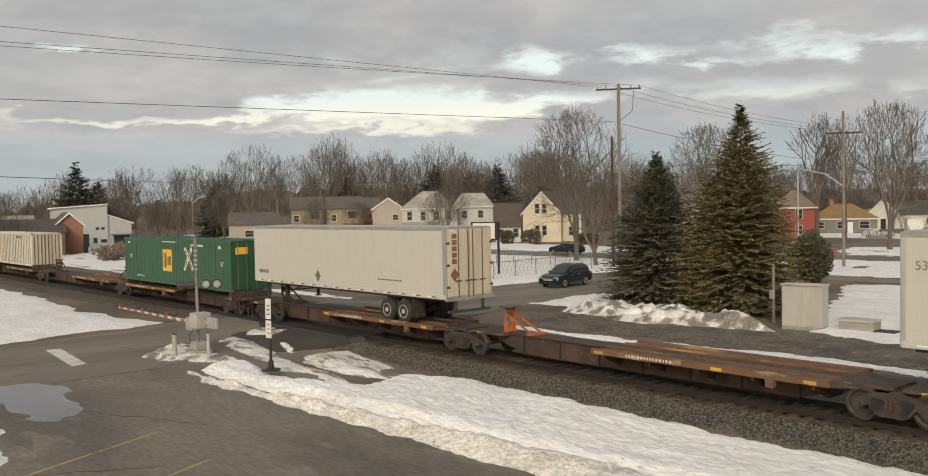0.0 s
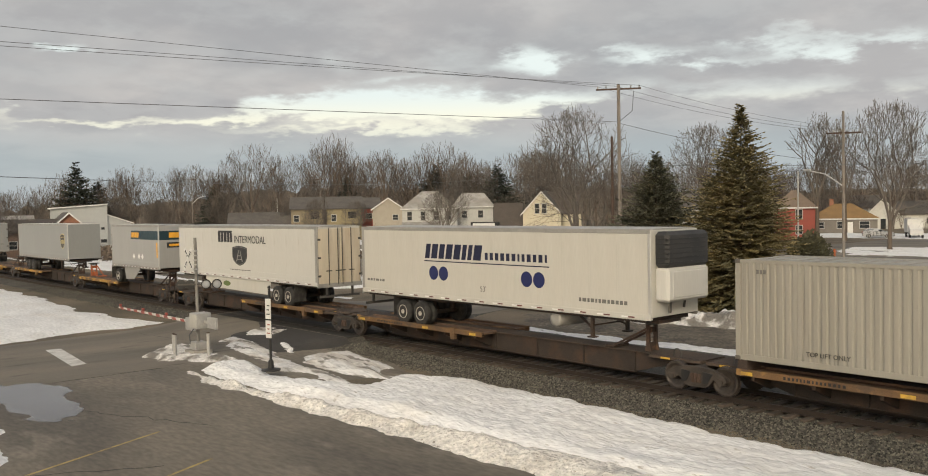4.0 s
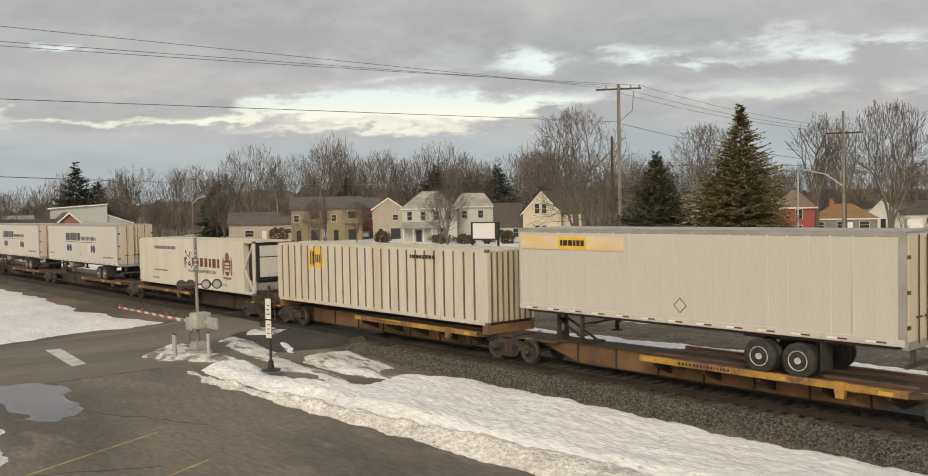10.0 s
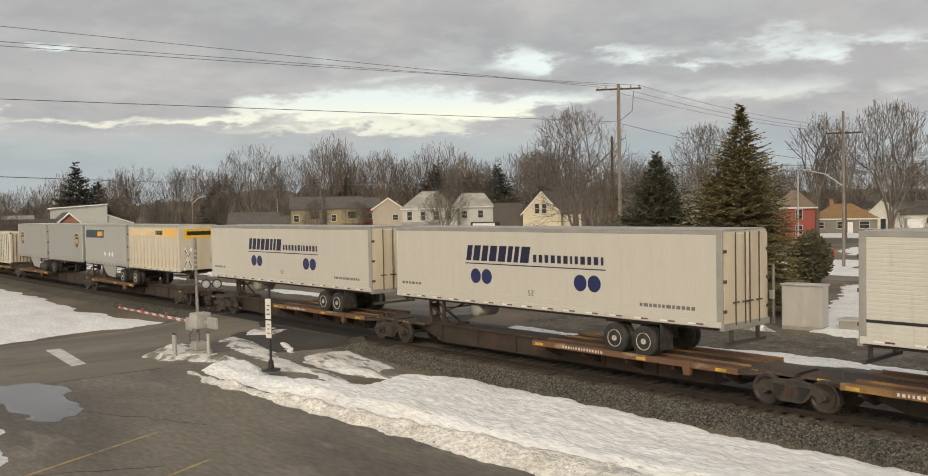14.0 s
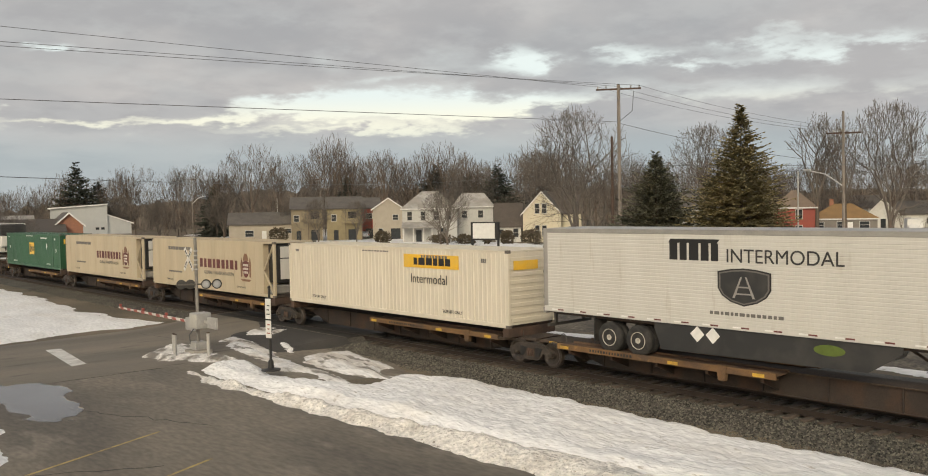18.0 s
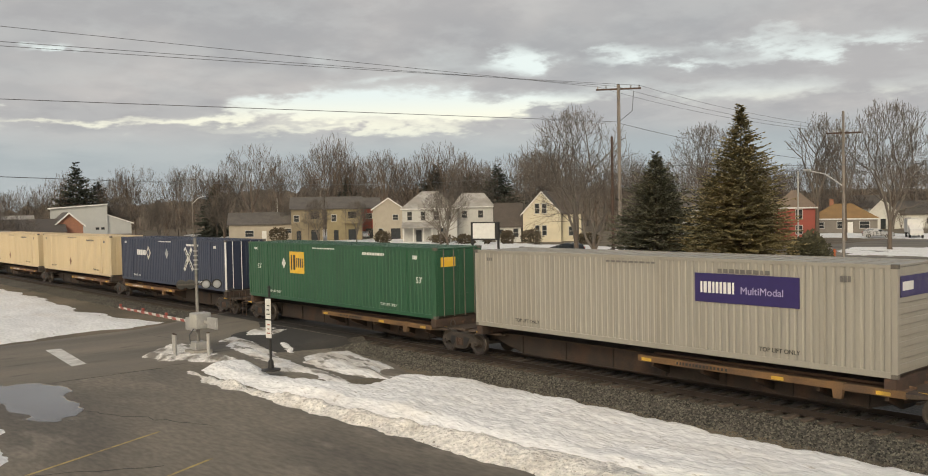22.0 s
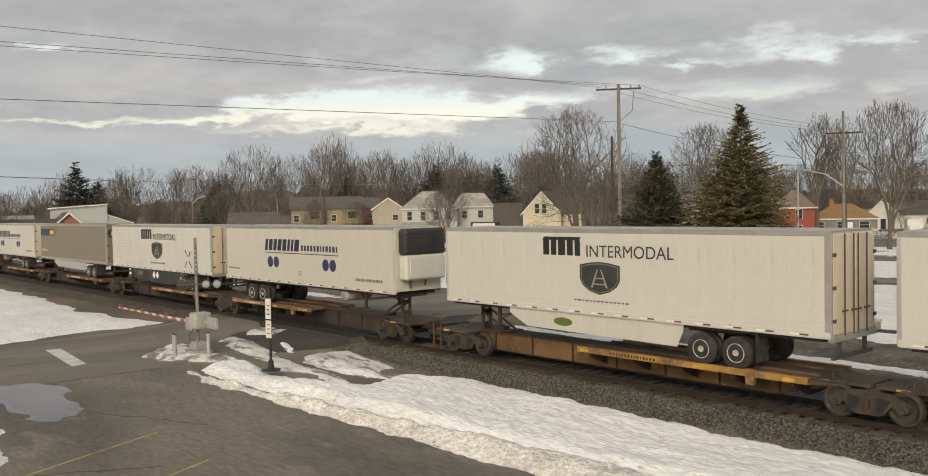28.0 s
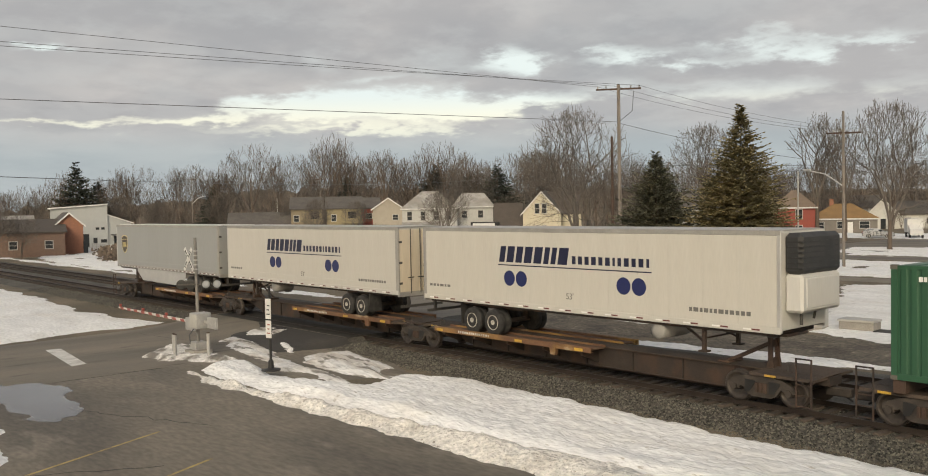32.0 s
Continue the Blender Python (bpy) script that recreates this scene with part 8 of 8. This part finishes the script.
fence([(-110, 47.5), (-84.5, 44.2), (-69.2, 45.5), (-54.5, 45.6)], 1.7, "old wire mesh fence along the snow field")
fence([(-54.5, 45.6), (-56.5, 65.5), (-80, 67.5)], 1.5, "wire mesh fence round the snow field")
fence([(-150, 50), (-126, 47), (-110, 47.5)], 1.4, "pale wire fence beside the hall")


# ---- cars ----
def car(x, y, heading, paint, label, length=4.66, width=1.88, tall=1.70, box=False):
    """A car with its nose to +X of its own axes, its wheels on the ground at z 0."""
    ob = thing("car", Matrix.Translation((x, y, 0.02)) @ Matrix.Rotation(heading, 4, "Z"), label, "car", "cars")
    L, hw = length / 2, width / 2
    rear_x, front_x = -L + 0.95, L - 0.92

    def arch(cx):
        return [(cx + 0.41 * math.cos(math.pi * k / 8), 0.33 + 0.41 * math.sin(math.pi * k / 8)) for k in range(9)]

    low = [(-L + 0.06, 0.34), (-L - 0.03, 0.50), (-L - 0.02, 0.72), (-L + 0.05, 0.98), (-0.3, 1.06), (L - 1.30, 1.06), (L - 0.75, 1.00), (L - 0.28, 0.90), (L - 0.08, 0.78), (L, 0.60), (L - 0.02, 0.40), (L - 0.16, 0.27)]
    low += arch(front_x) + [(front_x - 0.42, 0.26), (rear_x + 0.42, 0.26)] + arch(rear_x)

    def loft(sections):
        """Outlines of equal length joined from side to side."""
        g = Geo()
        n = len(sections[0][1])
        for yy, o in sections:
            g.v += [(a, yy, b) for a, b in o]
        for k in range(len(sections) - 1):
            g.f += [(k * n + i, k * n + (i + 1) % n, (k + 1) * n + (i + 1) % n, (k + 1) * n + i) for i in range(n)]
        g.f += [tuple(range(n))[::-1], tuple(range((len(sections) - 1) * n, len(sections) * n))]
        return g

    def shrink(o, s, dz=0.0):
        cx = sum(p[0] for p in o) / len(o)
        return [(cx + (a - cx) * s, b + dz * (1 if b > 0.6 else -1)) for a, b in o]

    body = part("body", loft([(-hw, shrink(low, 0.955, -0.05)), (-hw + 0.1, low), (hw - 0.1, low), (hw, shrink(low, 0.955, -0.05))]), paint, ob, smooth=False)
    cab = [(-L + 0.06, 0.96), (-L + 0.22, 1.30), (-L + 0.50, tall - 0.10), (-L + 0.95, tall - 0.01), (-0.6, tall + 0.01), (0.0, tall - 0.04), (0.32, tall - 0.16), (L - 1.16, 1.03)]
    part("cabin", loft([(-hw + 0.05, shrink(cab, 0.97, -0.30)), (-hw + 0.17, shrink(cab, 0.97, -0.06)), (-hw + 0.32, cab), (hw - 0.32, cab), (hw - 0.17, shrink(cab, 0.97, -0.06)), (hw - 0.05, shrink(cab, 0.97, -0.30))]), paint, ob)
    for s in (-1, 1):
        for k, o in enumerate(([(-L + 0.50, 1.10), (-L + 1.02, 1.10), (-L + 1.02, tall - 0.17), (-L + 0.66, tall - 0.20)], [(-L + 1.10, 1.09), (-0.28, 1.09), (-0.36, tall - 0.15), (-L + 1.10, tall - 0.16)], [(-0.18, 1.09), (0.86, 1.09), (0.26, tall - 0.20), (-0.26, tall - 0.15)])):
            g = Geo()
            for inn in (0.0, 0.02):
                g.v += [(x, s * (hw - 0.036 - (0.11 if z > 1.2 else 0.0) - inn), z) for x, z in o]
            n = 4
            g.f = [tuple(range(n)), tuple(range(n, 2 * n))[::-1]] + [(i, (i + 1) % n, n + (i + 1) % n, n + i) for i in range(n)]
            part("side_window", g, "car_glass", ob)
        part("roof_rack", Geo().tube((-L + 0.8, s * (hw - 0.34), tall + 0.05), (-0.1, s * (hw - 0.34), tall + 0.03), 0.022, n=6), "alu", ob, "silver roof rail")
        part("sill_trim", Geo().box(rear_x + 0.5, front_x - 0.5, min(s * (hw - 0.03), s * (hw + 0.01)), max(s * (hw - 0.03), s * (hw + 0.01)), 0.27, 0.42, 0.02), "skirt_black", ob)
        for x in (-0.30, 0.62):
            part("door_handle", Geo().box(x - 0.24, x - 0.08, min(s * (hw - 0.02), s * (hw + 0.01)), max(s * (hw - 0.02), s * (hw + 0.01)), 0.92, 0.95, 0.005), "alu", ob)
    part("windscreen", Geo().add([(L - 1.22, -hw + 0.20, 1.06), (L - 1.22, hw - 0.20, 1.06), (0.30, hw - 0.32, tall - 0.15), (0.30, -hw + 0.32, tall - 0.15), (L - 1.17, -hw + 0.20, 1.08), (L - 1.17, hw - 0.20, 1.08), (0.35, hw - 0.32, tall - 0.12), (0.35, -hw + 0.32, tall - 0.12)],
         [(0, 1, 2, 3), (4, 7, 6, 5), (0, 4, 5, 1), (1, 5, 6, 2), (2, 6, 7, 3), (3, 7, 4, 0)]), "car_glass", ob)
    for s in (-1, 1):
        part("headlight", Geo().box(L - 0.42, L - 0.035, min(s * 0.50, s * 0.85), max(s * 0.50, s * 0.85), 0.70, 0.83, 0.05), "lamp_glass", ob, "clear headlight")
        part("tail_light", Geo().box(-L - 0.03, -L + 0.12, min(s * 0.62, s * 0.88), max(s * 0.62, s * 0.88), 0.80, 1.02, 0.03), "red_white", ob)
        part("mirror", Geo().box(0.62, 0.80, min(s * (hw - 0.02), s * (hw + 0.18)), max(s * (hw - 0.02), s * (hw + 0.18)), 1.06, 1.20, 0.03), paint, ob)
    part("grille", Geo().box(L - 0.06, L + 0.015, -0.42, 0.42, 0.55, 0.72, 0.02), "alu_dull", ob)
    part("bumper", Geo().box(L - 0.14, L + 0.03, -hw + 0.1, hw - 0.1, 0.30, 0.46, 0.03), "ink", ob)
    for wx in (-L + 0.95, L - 0.92):
        for s in (-1, 1):
            t = part("wheel", Geo().lathe([(0.22, -0.11), (0.31, -0.11), (0.345, -0.07), (0.345, 0.07), (0.31, 0.11), (0.22, 0.11)], (0, 0, 0), 1, 20), "tyre", ob, at=Matrix.Translation((wx, s * (hw - 0.09), 0.345)))
            part("rim", Geo().lathe([(0.225, -0.10), (0.215, -0.118), (0.06, -0.10), (0.0, -0.105)], (0, 0, 0), 1, 14), "alu", t, "silver alloy rim", at=Matrix.Rotation(0 if s < 0 else math.pi, 4, "Z"))
    return ob


HEAD = math.atan2(-1.0, 0.13)
suv = car(-46.25, 47.6, HEAD, "car_black", "dark green-black sport utility car waiting at the crossing")
car(-76.0, 83.4, radians(180), "car_black", "dark car parked along the street before the yellow house", tall=1.45)
car(-157.0, 101.5, radians(150), "car_blue", "dark blue car parked before the houses", tall=1.5)
car(-151.6, 105.0, radians(150), "car_silver", "silver car parked before the houses", tall=1.6)
car(-145.5, 109.5, radians(150), "car_silver", "pale pickup parked before the houses", tall=1.75, length=5.4)
ob = thing("box_truck", Matrix.Translation((-59.5, 146.5, 0.02)) @ Matrix.Rotation(radians(-60), 4, "Z"), "white box truck parked on a far lot", "truck")
part("box", Geo().box(-2.6, 1.2, -1.1, 1.1, 0.9, 3.0, 0.03), "trim_white", ob)
part("cab", Geo().prism([(1.25, 0.5), (3.0, 0.5), (3.0, 1.2), (2.3, 1.45), (1.9, 2.1), (1.25, 2.1)], 1, -0.95, 0.95), "trim_white", ob)
part("frame", Geo().box(-2.5, 2.8, -0.5, 0.5, 0.45, 0.9), "ink", ob)
for x in (-1.6, 2.2):
    for y in (-0.9, 0.9):
        part("wheel", Geo().lathe([(0.2, -0.12), (0.4, -0.12), (0.4, 0.12), (0.2, 0.12)], (x, y, 0.4), 1, 14), "tyre", ob)
car(-64.0, 144.0, radians(20), "car_silver", "white car parked on a far lot", tall=1.5)
ob = thing("hydrant", Matrix.Translation((-47.5, 96.0, 0)), "orange-red fire hydrant in the snow", "hydrant")
part("barrel", Geo().lathe([(0.16, 0), (0.16, 0.08), (0.12, 0.1), (0.12, 0.6), (0.15, 0.65), (0.12, 0.78), (0.0, 0.85)], (0, 0, 0), 2, 12), "orange_steel", ob)
part("nozzle", Geo().tube((-0.22, 0, 0.5), (0.22, 0, 0.5), 0.06, n=8), "orange_steel", ob)

# ---- the sky ----
g = Geo()
na, ne = 49, 17
for j in range(ne):
    e = radians(-3 + 60 * (j / (ne - 1)) ** 1.3)
    for i in range(na):
        a = radians(-40 + 180 * i / (na - 1))
        g.v.append((-SKY_R * math.cos(e) * math.sin(a), SKY_R * math.cos(e) * math.cos(a), SKY_R * math.sin(e)))
g.f = [(j * na + i, j * na + i + 1, (j + 1) * na + i + 1, (j + 1) * na + i) for j in range(ne - 1) for i in range(na - 1)]
sky_deck = tagged(part("sky_backdrop", g, "clouds", at=Matrix.Translation((0, 0, 6.3))), "grey winter clouds with pale breaks", "sky", kind="structure")



# ---- pieces of the track bed: ties and stones ----
TIE = Geo().box(-0.115, 0.115, -1.3, 1.3, 0.03, RAIL - 0.168, 0.012).mesh("tie", "tie")
bed = bpy.data.objects["ballast_bed"]
for k in range(66):
    ob = new("tie", TIE)
    ob.parent = bed
    ob.matrix_basis = Matrix.Translation((-33.2 + k * 0.52, YC + random.uniform(-0.04, 0.04), random.uniform(0.0, 0.02))) @ Matrix.Rotation(random.uniform(-0.02, 0.02), 4, "Z")
g = Geo()
for yc in TRACKS:
    for k in range(420):
        x = -34.0 + k * 0.52 if yc != YC else 1.2 + k * 0.52
        x2 = -49.5 - k * 0.52
        for x in (x, x2):
            if abs(x) < 230:
                g.box(x - 0.115, x + 0.115, yc - 1.3, yc + 1.3, 0.05, RAIL - 0.168)
tagged(part("tie_row", g, "tie", bed), kind="stuff")


def stones(name, n, area, seed, label):
    """Loose crushed stones as small uneven blocks."""
    r = np.random.RandomState(seed)
    x0, x1, y0, y1 = area
    p = np.stack([r.uniform(x0, x1, n), r.uniform(y0, y1, n)], -1)
    z = np.interp(p[:, 1], [YC - 4.3, YC - 1.75, YC + 6.2, YC + 9.0], [-0.09, 0.11, 0.11, -0.1])
    cube = np.array([(x, y, w) for x in (-1, 1) for y in (-1, 1) for w in (-1, 1)], float)
    s = r.uniform(0.013, 0.028, (n, 1, 1)) * r.uniform(0.7, 1.3, (n, 1, 3))
    v = cube[None] * s * r.uniform(0.6, 1.1, (n, 8, 1))
    a = r.uniform(0, 6.28, n)
    b = r.uniform(-0.7, 0.7, n)
    ca, sa, cb, sb = np.cos(a)[:, None], np.sin(a)[:, None], np.cos(b)[:, None], np.sin(b)[:, None]
    x, y, w = v[..., 0], v[..., 1], v[..., 2]
    y, w = y * cb - w * sb, y * sb + w * cb
    x, y = x * ca - y * sa, x * sa + y * ca
    out = np.stack([x + p[:, :1], y + p[:, 1:], w + z[:, None] + 0.010], -1).reshape(-1, 3)
    f = np.array([(0, 1, 3, 2), (4, 6, 7, 5), (0, 4, 5, 1), (2, 3, 7, 6), (0, 2, 6, 4), (1, 5, 7, 3)])
    ob = new(name, fast_mesh(name, out, (f[None] + (np.arange(n) * 8)[:, None, None]).reshape(-1, 4), "stone"))
    return tagged(ob, label, "stones", kind="stuff")


stones("ballast_stones", 23000, (-34, 0, YC - 4.2, YC - 1.25), 1, "grey crushed stones on the shoulder of the track")
stones("ballast_stones", 4500, (-34, 0, YC - 1.25, YC + 1.2), 2, "grey crushed stones between the ties")
stones("ballast_stones", 5000, (-80, -49, YC - 4.0, YC - 0.9), 3, "grey-brown crushed stones along the track")



def motions():
    """The train goes by towards +X, a car rolls up to the crossing, and the clouds drift."""
    for ob in TRAIN:
        p = ob.matrix_basis.translation.copy()
        walk(ob, [(t, Matrix.Translation((p.x + s, p.y, p.z))) for t, s in RUN])
    stop = suv.matrix_basis.copy()
    way = Vector((math.cos(HEAD), math.sin(HEAD), 0))
    walk(suv, [(t, Matrix.Translation(way * -back) @ stop) for t, back in ((0, 3.5), (0.4, 2.2), (0.8, 1.1), (1.2, 0.4), (1.6, 0.05), (2.0, 0.0), (10.0, 0.0), (32.0, 0.0))])
    here = sky_deck.matrix_basis.copy()
    walk(sky_deck, [(t, here @ Matrix.Rotation(radians(1.3) * t / 32, 4, "Z")) for t in (0, 16, 32)])


motions()
